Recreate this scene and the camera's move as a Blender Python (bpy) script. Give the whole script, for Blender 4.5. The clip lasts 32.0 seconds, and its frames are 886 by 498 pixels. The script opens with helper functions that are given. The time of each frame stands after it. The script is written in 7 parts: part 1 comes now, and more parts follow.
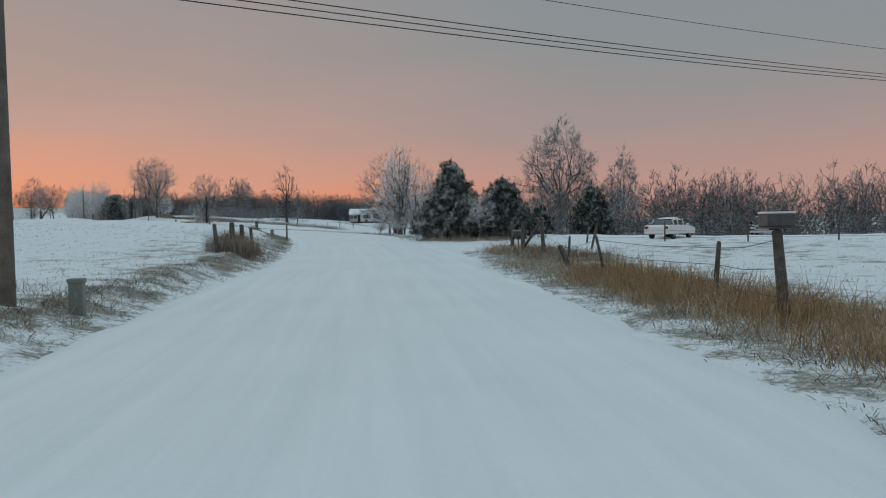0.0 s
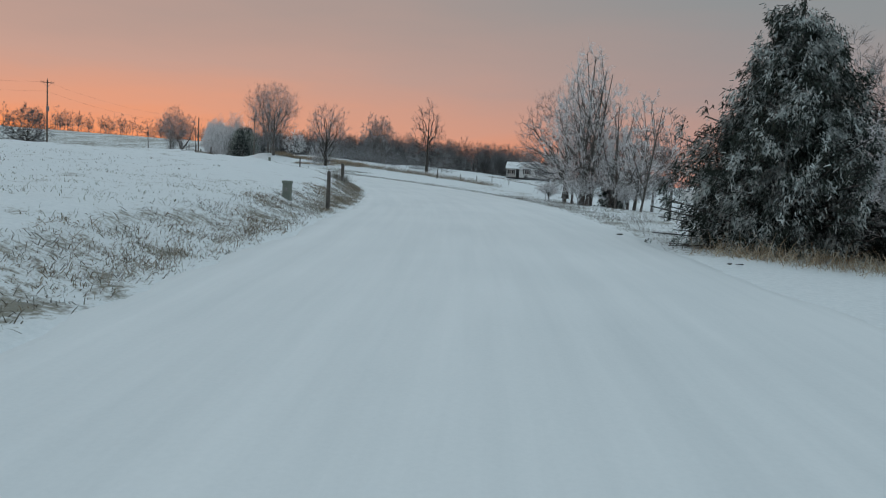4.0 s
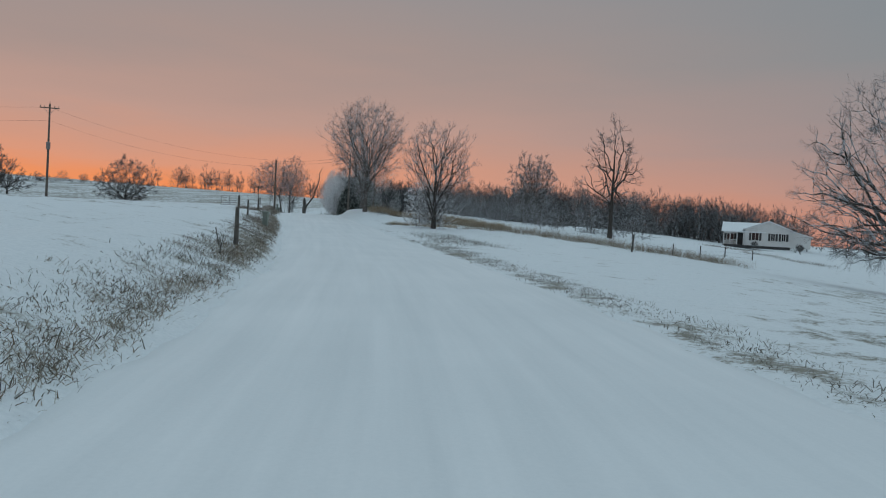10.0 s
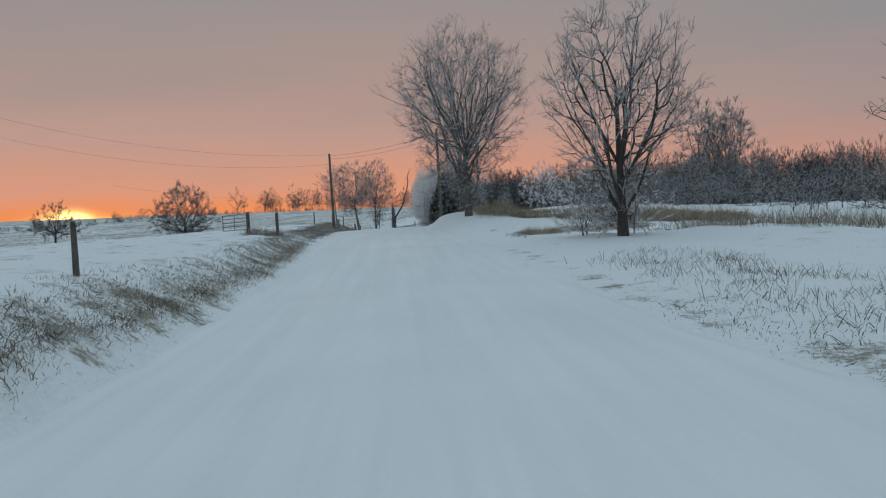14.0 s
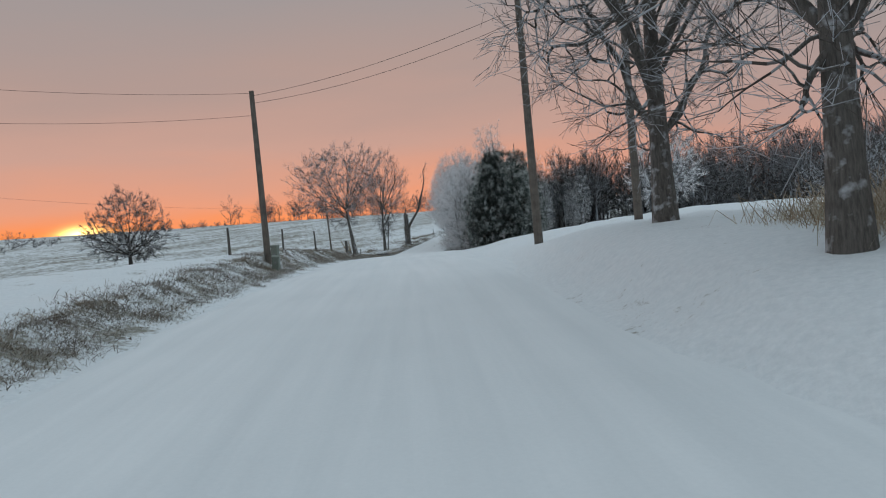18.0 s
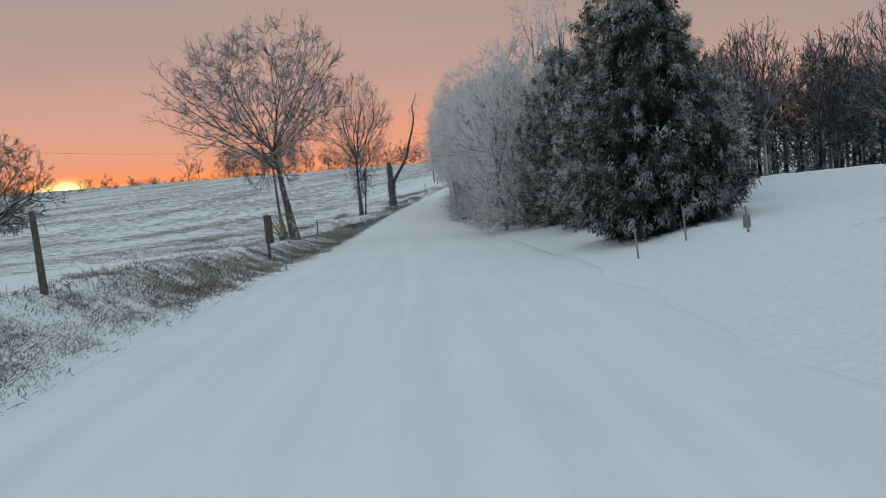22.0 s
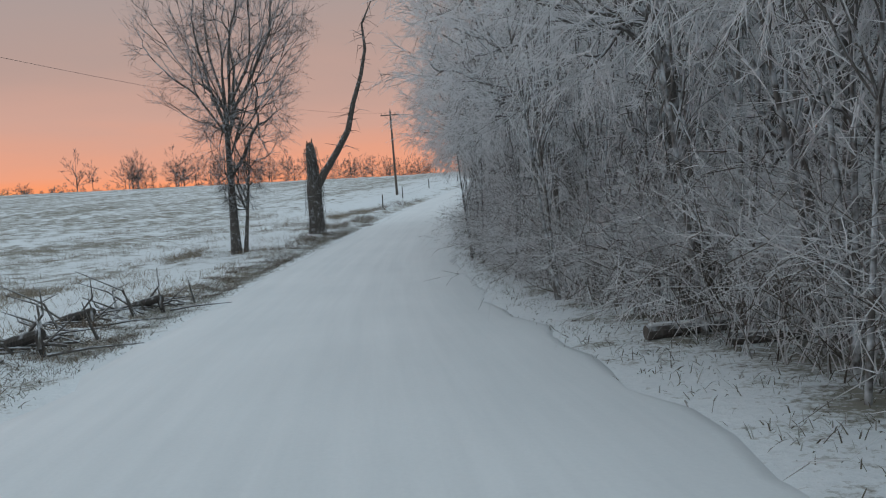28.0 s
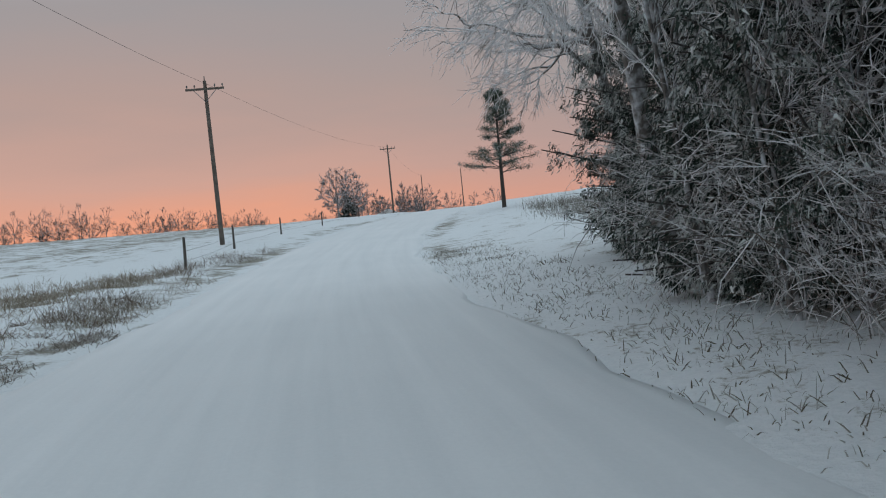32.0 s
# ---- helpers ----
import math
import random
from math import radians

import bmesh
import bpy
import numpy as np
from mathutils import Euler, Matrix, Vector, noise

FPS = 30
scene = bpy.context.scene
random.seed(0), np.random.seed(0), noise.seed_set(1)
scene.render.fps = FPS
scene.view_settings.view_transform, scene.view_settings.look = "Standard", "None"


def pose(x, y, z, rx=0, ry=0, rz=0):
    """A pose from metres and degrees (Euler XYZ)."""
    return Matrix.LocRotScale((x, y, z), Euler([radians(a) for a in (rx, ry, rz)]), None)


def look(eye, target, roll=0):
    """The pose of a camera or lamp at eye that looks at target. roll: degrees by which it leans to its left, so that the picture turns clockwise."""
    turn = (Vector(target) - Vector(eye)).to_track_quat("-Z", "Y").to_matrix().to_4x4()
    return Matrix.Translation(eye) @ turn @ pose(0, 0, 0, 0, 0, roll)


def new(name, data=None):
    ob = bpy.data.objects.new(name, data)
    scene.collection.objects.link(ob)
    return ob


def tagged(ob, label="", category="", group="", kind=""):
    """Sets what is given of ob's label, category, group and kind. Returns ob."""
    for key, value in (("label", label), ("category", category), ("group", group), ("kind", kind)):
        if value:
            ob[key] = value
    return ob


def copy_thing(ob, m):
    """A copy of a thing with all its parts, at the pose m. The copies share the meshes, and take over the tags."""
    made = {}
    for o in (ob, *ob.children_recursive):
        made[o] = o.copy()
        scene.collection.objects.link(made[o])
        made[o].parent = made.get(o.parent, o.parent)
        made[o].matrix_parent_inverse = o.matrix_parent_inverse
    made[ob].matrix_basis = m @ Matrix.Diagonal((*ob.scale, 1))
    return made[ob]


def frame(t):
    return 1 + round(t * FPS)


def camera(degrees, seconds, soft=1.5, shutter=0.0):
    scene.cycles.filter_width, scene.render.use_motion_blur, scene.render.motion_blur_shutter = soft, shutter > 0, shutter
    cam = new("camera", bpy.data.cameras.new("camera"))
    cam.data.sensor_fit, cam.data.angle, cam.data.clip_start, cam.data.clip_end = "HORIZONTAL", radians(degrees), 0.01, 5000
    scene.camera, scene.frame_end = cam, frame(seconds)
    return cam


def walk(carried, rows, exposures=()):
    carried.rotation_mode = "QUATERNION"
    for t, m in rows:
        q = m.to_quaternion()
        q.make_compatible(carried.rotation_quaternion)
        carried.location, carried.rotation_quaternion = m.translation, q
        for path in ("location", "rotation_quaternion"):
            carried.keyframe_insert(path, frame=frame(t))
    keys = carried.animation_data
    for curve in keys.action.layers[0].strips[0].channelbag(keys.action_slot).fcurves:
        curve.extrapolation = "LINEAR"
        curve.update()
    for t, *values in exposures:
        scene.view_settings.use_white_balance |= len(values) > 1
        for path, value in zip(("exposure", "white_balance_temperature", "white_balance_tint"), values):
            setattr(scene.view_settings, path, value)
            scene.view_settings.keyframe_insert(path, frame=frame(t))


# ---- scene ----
cam = camera(58.0, 32.0, soft=1.1)
PATH = [
    (0.0, pose(0.000, 0.000, 1.820, 88.07, 1.09, -0.00)),
    (0.5, pose(-0.405, 4.826, 1.853, 85.62, 2.50, 2.19)),
    (1.0, pose(-0.825, 9.661, 1.890, 84.60, 2.75, 3.30)),
    (1.5, pose(-1.248, 14.515, 1.900, 84.43, 4.00, 3.40)),
    (2.0, pose(-1.708, 19.382, 1.907, 84.30, 3.91, 3.41)),
    (2.5, pose(-2.160, 24.312, 1.915, 84.41, 2.65, 3.70)),
    (3.0, pose(-2.591, 29.235, 1.888, 84.62, 0.61, 6.01)),
    (3.5, pose(-3.060, 34.077, 1.873, 84.78, 0.02, 8.19)),
    (4.0, pose(-3.640, 38.847, 1.897, 84.76, -3.02, 11.40)),
    (4.5, pose(-4.362, 43.620, 1.961, 84.70, -3.40, 13.11)),
    (5.0, pose(-5.126, 48.413, 2.143, 85.25, -3.12, 13.97)),
    (5.5, pose(-5.943, 53.211, 2.350, 86.24, -2.51, 14.19)),
    (6.0, pose(-6.826, 57.996, 2.489, 87.38, -1.88, 13.98)),
    (6.5, pose(-7.786, 62.753, 2.566, 88.32, -1.45, 13.54)),
    (7.0, pose(-8.834, 67.465, 2.583, 88.63, -1.34, 13.10)),
    (7.5, pose(-9.978, 72.126, 2.537, 88.53, -3.26, 15.87)),
    (8.0, pose(-11.265, 76.715, 2.469, 88.22, -3.96, 17.97)),
    (8.5, pose(-12.722, 81.193, 2.438, 88.08, -3.50, 19.88)),
    (9.0, pose(-14.307, 85.562, 2.452, 88.11, -3.79, 22.03)),
    (9.5, pose(-16.001, 89.847, 2.516, 88.33, -3.60, 22.83)),
    (10.0, pose(-17.847, 94.114, 2.658, 88.45, -3.10, 23.19)),
    (10.5, pose(-19.813, 98.361, 2.794, 88.62, -2.70, 24.59)),
    (11.0, pose(-21.850, 102.594, 2.899, 88.48, -1.98, 26.05)),
    (11.5, pose(-24.099, 106.754, 2.960, 88.41, -0.45, 27.13)),
    (12.0, pose(-26.459, 110.936, 2.997, 88.60, 0.82, 28.07)),
    (12.5, pose(-28.968, 115.124, 3.025, 88.53, 1.03, 28.74)),
    (13.0, pose(-31.623, 119.372, 3.080, 88.60, 1.42, 28.98)),
    (13.5, pose(-34.302, 123.783, 3.162, 88.49, 2.00, 29.79)),
    (14.0, pose(-37.103, 128.384, 3.262, 88.49, 3.33, 30.36)),
    (14.5, pose(-40.053, 133.126, 3.345, 88.77, 6.25, 30.57)),
    (15.0, pose(-43.158, 137.904, 3.422, 88.71, 6.44, 30.67)),
    (15.5, pose(-46.360, 142.680, 3.509, 88.71, 5.08, 30.71)),
    (16.0, pose(-49.600, 147.419, 3.625, 88.89, 3.21, 30.76)),
    (16.5, pose(-52.820, 152.082, 3.788, 89.17, 1.83, 30.86)),
    (17.0, pose(-55.962, 156.634, 4.019, 89.14, 2.12, 31.08)),
    (17.5, pose(-58.982, 161.083, 4.295, 88.95, 4.90, 31.11)),
    (18.0, pose(-61.919, 165.403, 4.563, 88.86, 5.04, 31.31)),
    (18.5, pose(-64.769, 169.621, 4.796, 88.31, 2.84, 31.46)),
    (19.0, pose(-67.550, 173.772, 4.978, 87.79, 1.61, 31.56)),
    (19.5, pose(-70.284, 177.894, 5.130, 87.32, 1.28, 31.63)),
    (20.0, pose(-73.021, 181.961, 5.258, 86.94, 2.00, 31.57)),
    (20.5, pose(-75.798, 185.992, 5.284, 86.64, 1.78, 31.78)),
    (21.0, pose(-78.567, 190.002, 5.249, 85.98, 4.42, 31.50)),
    (21.5, pose(-81.287, 193.957, 5.225, 85.75, 6.16, 30.69)),
    (22.0, pose(-83.963, 197.854, 5.219, 85.43, 5.53, 30.06)),
    (22.5, pose(-86.509, 201.730, 5.244, 85.27, 3.49, 29.83)),
    (23.0, pose(-89.064, 205.645, 5.246, 85.46, 2.90, 29.74)),
    (23.5, pose(-91.623, 209.648, 5.175, 85.65, 3.05, 29.37)),
    (24.0, pose(-94.215, 213.701, 5.042, 85.87, 2.97, 28.56)),
    (24.5, pose(-96.794, 217.790, 4.866, 85.92, 2.52, 28.35)),
    (25.0, pose(-99.387, 221.837, 4.705, 86.17, 2.02, 28.05)),
    (25.5, pose(-101.933, 225.930, 4.585, 86.38, 1.81, 28.17)),
    (26.0, pose(-104.476, 230.091, 4.487, 86.77, 2.21, 27.99)),
    (26.5, pose(-107.032, 234.314, 4.403, 87.02, 2.57, 27.63)),
    (27.0, pose(-109.616, 238.595, 4.326, 87.05, 2.71, 27.19)),
    (27.5, pose(-112.244, 242.927, 4.246, 86.95, 2.93, 26.78)),
    (28.0, pose(-114.931, 247.303, 4.157, 87.01, 3.96, 26.53)),
    (28.5, pose(-117.713, 251.696, 4.029, 87.20, 4.15, 26.34)),
    (29.0, pose(-120.509, 256.169, 3.902, 87.50, 6.39, 25.94)),
    (29.5, pose(-123.314, 260.745, 3.790, 87.62, 7.94, 25.06)),
    (30.0, pose(-126.116, 265.442, 3.747, 87.85, 8.51, 24.04)),
    (30.5, pose(-128.840, 270.260, 3.804, 89.83, 9.28, 19.78)),
    (31.0, pose(-131.523, 275.139, 3.907, 92.58, 5.23, 16.46)),
    (31.5, pose(-134.069, 280.137, 4.006, 92.14, 5.67, 15.25)),
    (32.0, pose(-136.551, 285.207, 4.106, 90.40, 5.66, 14.49)),
]
# the phone's own brightness and warmth drift a little on the way
walk(cam, PATH, [(0, 0.0, 6740, 11), (4, 0.02, 6820, 12), (8, -0.08, 6620, 11), (13, -0.12, 6520, 10.5), (17, 0.05, 6880, 15.5), (24, 0.1, 6990, 16.5), (28, 0.12, 6940, 16.5), (32, 0.12, 6850, 16)])

# ---- sky and light: a dull winter dawn with the sun on the horizon ----
SUN_DIR = Vector((-82.4, 56.7, 2.9)).normalized()


def lin(r, g, b):
    """Linear colour from 0..255 display values."""
    return tuple(((c / 255 + 0.055) / 1.055) ** 2.4 if c > 10 else c / 255 / 12.92 for c in (r, g, b)) + (1.0,)


class Nodes:
    """Short-hand for building a node tree."""

    def __init__(self, tree):
        self.tree = tree
        tree.nodes.clear()

    def add(self, kind, props=None, **inputs):
        n = self.tree.nodes.new(kind)
        props = props or {}
        if "operation" in props:
            n.operation = props["operation"]
        if "attribute_name" in props:
            n.attribute_name = props["attribute_name"]
        if "interpolation_type" in props:
            n.interpolation_type = props["interpolation_type"]
        for key, value in inputs.items():
            key = key.replace("_", " ")
            sock = n.inputs[int(key[2:])] if key.startswith("in") and key[2:].isdigit() else n.inputs[key]
            self.feed(sock, value)
        return n

    def feed(self, sock, value):
        if isinstance(value, bpy.types.NodeSocket):
            self.tree.links.new(value, sock)
        elif isinstance(value, bpy.types.Node):
            self.tree.links.new(value.outputs[0], sock)
        else:
            sock.default_value = value

    def math(self, op, a, b=0.0, clamp=False, c=0.5):
        n = self.tree.nodes.new("ShaderNodeMath")
        n.operation, n.use_clamp = op, clamp
        self.feed(n.inputs[0], a)
        self.feed(n.inputs[1], b)
        n.inputs[2].default_value = c
        return n.outputs[0]

    def ramp(self, fac, stops):
        n = self.tree.nodes.new("ShaderNodeValToRGB")
        el = n.color_ramp.elements
        while len(el) < len(stops):
            el.new(0.5)
        for e, (p, c) in zip(el, stops):
            e.position, e.color = p, (c if len(c) == 4 else (*c, 1))
        self.feed(n.inputs[0], fac)
        return n.outputs[0]

    def mix(self, fac, a, b, blend="MIX"):
        n = self.tree.nodes.new("ShaderNodeMix")
        n.data_type, n.blend_type = "RGBA", blend
        self.feed(n.inputs[0], fac)
        self.feed(n.inputs[6], a)
        self.feed(n.inputs[7], b)
        return n.outputs[2]

    def noise(self, vec, scale, detail=4.0, rough=0.55):
        n = self.tree.nodes.new("ShaderNodeTexNoise")
        self.feed(n.inputs["Vector"], vec)
        n.inputs["Scale"].default_value, n.inputs["Detail"].default_value, n.inputs["Roughness"].default_value = scale, detail, rough
        return n.outputs[0]


world = bpy.data.worlds.new("dawn_sky")
scene.world = world
world.use_nodes = True
W = Nodes(world.node_tree)
way = W.add("ShaderNodeTexCoord").outputs["Generated"]
axes = W.add("ShaderNodeSeparateXYZ", Vector=way)
height = axes.outputs[2]
flat = W.add("ShaderNodeVectorMath", {"operation": "DOT_PRODUCT"}, in0=way, in1=tuple(Vector((SUN_DIR.x, SUN_DIR.y, 0)).normalized())).outputs["Value"]
near_sun = W.add("ShaderNodeMapRange", {"interpolation_type": "SMOOTHSTEP"}, Value=flat, From_Min=0.35, From_Max=1.0).outputs[0]
soft_way = W.add("ShaderNodeMapping", Vector=way, Scale=(1.0, 1.0, 6.0))
cloud = W.noise(soft_way, 2.6, 5.0, 0.55)
# height is the sine of the elevation: 0 at the horizon, 1 overhead
level = W.math("ADD", height, W.math("MULTIPLY", W.math("SUBTRACT", cloud, 0.5), 0.085))
far_side = W.ramp(level, [(0.0, lin(190, 145, 134)), (0.05, lin(182, 148, 140)), (0.12, lin(158, 146, 146)), (0.2, lin(139, 145, 149)),
                          (0.32, lin(131, 144, 152)), (0.55, lin(160, 183, 196)), (0.8, lin(188, 213, 226)), (1.0, lin(194, 220, 234))])
sun_side = W.ramp(level, [(0.0, lin(253, 140, 66)), (0.022, lin(250, 148, 86)), (0.055, lin(226, 158, 128)), (0.12, lin(196, 159, 146)),
                          (0.2, lin(172, 152, 146)), (0.32, lin(152, 150, 152)), (0.55, lin(163, 183, 194)), (0.8, lin(188, 213, 226)), (1.0, lin(194, 220, 234))])
sky = W.mix(near_sun, far_side, sun_side)
# the gap in the cloud where the sun stands
aside = W.add("ShaderNodeVectorMath", {"operation": "DOT_PRODUCT"}, in0=way, in1=tuple(Vector((-SUN_DIR.y, SUN_DIR.x, 0)).normalized())).outputs["Value"]
up_off = W.math("SUBTRACT", height, SUN_DIR.z + 0.002)
gap = W.math("ADD", W.math("POWER", W.math("MULTIPLY", W.math("ADD", aside, 0.012), 22.0), 2.0), W.math("POWER", W.math("MULTIPLY", up_off, 170.0), 2.0))
glow = W.math("MULTIPLY", W.math("POWER", 2.718, W.math("MULTIPLY", gap, -1.0)), W.math("GREATER_THAN", flat, 0.0))
core = W.math("ADD", W.math("POWER", W.math("MULTIPLY", aside, 55.0), 2.0), W.math("POWER", W.math("MULTIPLY", up_off, 120.0), 2.0))
disc = W.math("MULTIPLY", W.math("POWER", 2.718, W.math("MULTIPLY", core, -1.0)), W.math("GREATER_THAN", flat, 0.0))
sky = W.mix(glow, sky, (1.6, 0.62, 0.10, 1.0))
sky = W.mix(disc, sky, (9.0, 5.6, 1.7, 1.0))
back = W.add("ShaderNodeBackground", Color=sky, Strength=1.0)
W.add("ShaderNodeOutputWorld", Surface=back)

sun_data = bpy.data.lights.new("sun", "SUN")
sun_data.energy, sun_data.angle, sun_data.color = 0.35, radians(4), (1.0, 0.55, 0.28)
sun = new("sun", sun_data)
sun.matrix_world = look((0, 0, 60), Vector((0, 0, 60)) - SUN_DIR)

# ---- materials ----
def material(name, roughness=0.8, metal=0.0):
    m = bpy.data.materials.new(name)
    m.use_nodes = True
    n = Nodes(m.node_tree)
    shader = n.add("ShaderNodeBsdfPrincipled", Roughness=roughness, Metallic=metal)
    n.add("ShaderNodeOutputMaterial", Surface=shader)
    return m, n, shader


def bump(n, shader, fac, strength=0.3, distance=0.02):
    n.feed(shader.inputs["Normal"], n.add("ShaderNodeBump", Height=fac, Strength=strength, Distance=distance))


def place_of(n):
    return n.add("ShaderNodeNewGeometry").outputs["Position"]


def plain(name, a, b, scale=6.0, roughness=0.8, metal=0.0, relief=0.2):
    """A surface that wavers between two colours, with a fine grain and relief."""
    m, n, s = material(name, roughness, metal)
    at = n.add("ShaderNodeTexCoord").outputs["Object"]
    big, fine = n.noise(at, scale, 3.0), n.noise(at, scale * 9, 4.0)
    fac = n.math("ADD", n.math("MULTIPLY", big, 0.65), n.math("MULTIPLY", fine, 0.35))
    n.feed(s.inputs["Base Color"], n.ramp(fac, [(0.32, (*a, 1)), (0.68, (*b, 1))]))
    if relief:
        bump(n, s, fine, relief, 0.01)
    return m


def bark(name, a, b, frost=0.45):
    """Bark with rime on it: the rime lies in patches and on what faces up."""
    m, n, s = material(name, 0.85)
    at = place_of(n)
    long = n.add("ShaderNodeMapping", Vector=at, Scale=(9.0, 9.0, 1.6))
    ridge = n.noise(long, 3.0, 5.0, 0.65)
    wood = n.ramp(ridge, [(0.3, (*a, 1)), (0.7, (*b, 1))])
    up = n.add("ShaderNodeSeparateXYZ", Vector=n.add("ShaderNodeNewGeometry").outputs["Normal"]).outputs[2]
    rime = n.math("ADD", n.math("MULTIPLY", up, 0.28), n.noise(at, 5.0, 3.0))
    rime = n.ramp(rime, [(0.72 - 0.35 * frost, (0, 0, 0, 1)), (0.95 - 0.35 * frost, (1, 1, 1, 1))])
    n.feed(s.inputs["Base Color"], n.mix(n.math("MULTIPLY", rime, min(1.0, 0.55 + frost * 0.5)), wood, (0.66, 0.69, 0.72, 1)))
    bump(n, s, ridge, 0.5, 0.03)
    return m


def twigs(name, wood, rime, share, clump=0.6, size=1.2):
    """Fine twigs: each one more or less covered with rime."""
    m, n, s = material(name, 0.8)
    isle = n.add("ShaderNodeNewGeometry").outputs["Random Per Island"]
    at = place_of(n)
    fac = n.math("ADD", n.math("MULTIPLY", isle, 1.2 - clump), n.math("MULTIPLY", n.math("MULTIPLY_ADD", n.noise(at, size, 3.0), 2.3, c=-0.65), clump))
    fac = n.ramp(fac, [(0.75 - 0.6 * share, (0, 0, 0, 1)), (1.05 - 0.6 * share, (1, 1, 1, 1))])
    n.feed(s.inputs["Base Color"], n.mix(fac, (*wood, 1), (*rime, 1)))
    return m


BARK = bark("bark_grey", (0.055, 0.048, 0.042), (0.16, 0.145, 0.13), 0.42)
BARK_RIME = bark("bark_rimed", (0.07, 0.062, 0.056), (0.2, 0.185, 0.17), 0.85)
BARK_DARK = bark("bark_dark", (0.03, 0.026, 0.023), (0.09, 0.078, 0.068), 0.12)
TWIG = twigs("twigs_rimed", (0.085, 0.072, 0.062), (0.50, 0.52, 0.55), 0.48, 0.3)
TWIG_WHITE = twigs("twigs_white", (0.085, 0.072, 0.058), (0.9, 0.9, 0.915), 0.95, 0.45, 0.9)
TWIG_BRUSH = twigs("twigs_brush", (0.10, 0.078, 0.06), (0.8, 0.8, 0.81), 0.72, 0.45, 0.9)
TWIG_DARK = twigs("twigs_dark", (0.06, 0.05, 0.045), (0.36, 0.38, 0.40), 0.3, 0.3)
TWIG_FAR = twigs("twigs_far", (0.075, 0.066, 0.062), (0.34, 0.355, 0.375), 0.42, 0.3)
# darkened twig copy: the shade inside a wood is put into the colour
TWIG_SHADE = twigs("twigs_shade", (0.035, 0.03, 0.027), (0.16, 0.165, 0.17), 0.3)
NEEDLE = twigs("cedar_needles", (0.016, 0.026, 0.018), (0.54, 0.59, 0.58), 0.33, 0.85, 2.0)
NEEDLE_DARK = twigs("cedar_needles_dark", (0.012, 0.018, 0.013), (0.44, 0.48, 0.47), 0.25, 0.85, 2.2)
NEEDLE_WHITE = twigs("cedar_needles_rimed", (0.03, 0.048, 0.036), (0.70, 0.73, 0.71), 0.36, 0.85, 1.8)
PINE = twigs("pine_needles", (0.03, 0.06, 0.035), (0.42, 0.48, 0.47), 0.22)
STRAW = twigs("dry_grass", (0.19, 0.137, 0.085), (0.44, 0.40, 0.34), 0.4)
STRAW_GOLD = twigs("golden_grass", (0.29, 0.172, 0.078), (0.43, 0.31, 0.185), 0.45)
STRAW_RIME = twigs("rimed_grass", (0.13, 0.112, 0.085), (0.46, 0.46, 0.44), 0.42)
REED = twigs("pale_reed", (0.31, 0.225, 0.14), (0.56, 0.49, 0.39), 0.45)
WEED = twigs("dark_weeds", (0.125, 0.088, 0.062), (0.42, 0.38, 0.34), 0.36)
GREEN_BLADE = twigs("green_blades", (0.13, 0.125, 0.075), (0.46, 0.47, 0.42), 0.45)
POLE_WOOD = plain("pole_wood", (0.075, 0.062, 0.052), (0.19, 0.165, 0.14), 3.0, 0.85, 0.0, 0.4)
POST_WOOD = plain("post_wood", (0.05, 0.044, 0.038), (0.16, 0.145, 0.13), 7.0, 0.9, 0.0, 0.5)
SPLIT_WOOD = plain("split_wood", (0.22, 0.16, 0.1), (0.42, 0.34, 0.24), 9.0, 0.85, 0.0, 0.4)
METAL = plain("dull_metal", (0.18, 0.18, 0.18), (0.32, 0.32, 0.33), 8.0, 0.45, 0.7, 0.1)
WIRE = plain("wire_dark", (0.02, 0.02, 0.022), (0.04, 0.04, 0.042), 8.0, 0.6, 0.2, 0.0)
GLAZED = plain("insulator", (0.10, 0.09, 0.085), (0.2, 0.19, 0.18), 8.0, 0.25, 0.0, 0.0)
BOX_GREEN = plain("pedestal_paint", (0.14, 0.17, 0.14), (0.22, 0.25, 0.22), 5.0, 0.55, 0.0, 0.1)
SIDING = plain("white_siding", (0.66, 0.66, 0.65), (0.78, 0.78, 0.77), 1.5, 0.6, 0.0, 0.05)
DARK_TRIM = plain("dark_trim", (0.03, 0.03, 0.032), (0.06, 0.06, 0.062), 4.0, 0.6, 0.0, 0.0)
CAR_WHITE = plain("white_car_paint", (0.72, 0.72, 0.71), (0.8, 0.8, 0.79), 1.0, 0.25, 0.0, 0.0)
CAR_DARK = plain("dark_car_paint", (0.02, 0.021, 0.024), (0.035, 0.036, 0.04), 1.0, 0.25, 0.1, 0.0)
TYRE = plain("tyre_rubber", (0.015, 0.015, 0.015), (0.03, 0.03, 0.03), 9.0, 0.9, 0.0, 0.1)
CHROME = plain("chrome", (0.5, 0.5, 0.52), (0.62, 0.62, 0.64), 3.0, 0.2, 1.0, 0.0)
LENS_RED = plain("red_lens", (0.25, 0.01, 0.01), (0.35, 0.02, 0.02), 3.0, 0.3, 0.0, 0.0)
LENS_CLEAR = plain("clear_lens", (0.5, 0.5, 0.5), (0.65, 0.65, 0.65), 3.0, 0.2, 0.0, 0.0)
MAIL_GREY = plain("mailbox_grey", (0.06, 0.063, 0.066), (0.12, 0.125, 0.13), 6.0, 0.55, 0.0, 0.1)


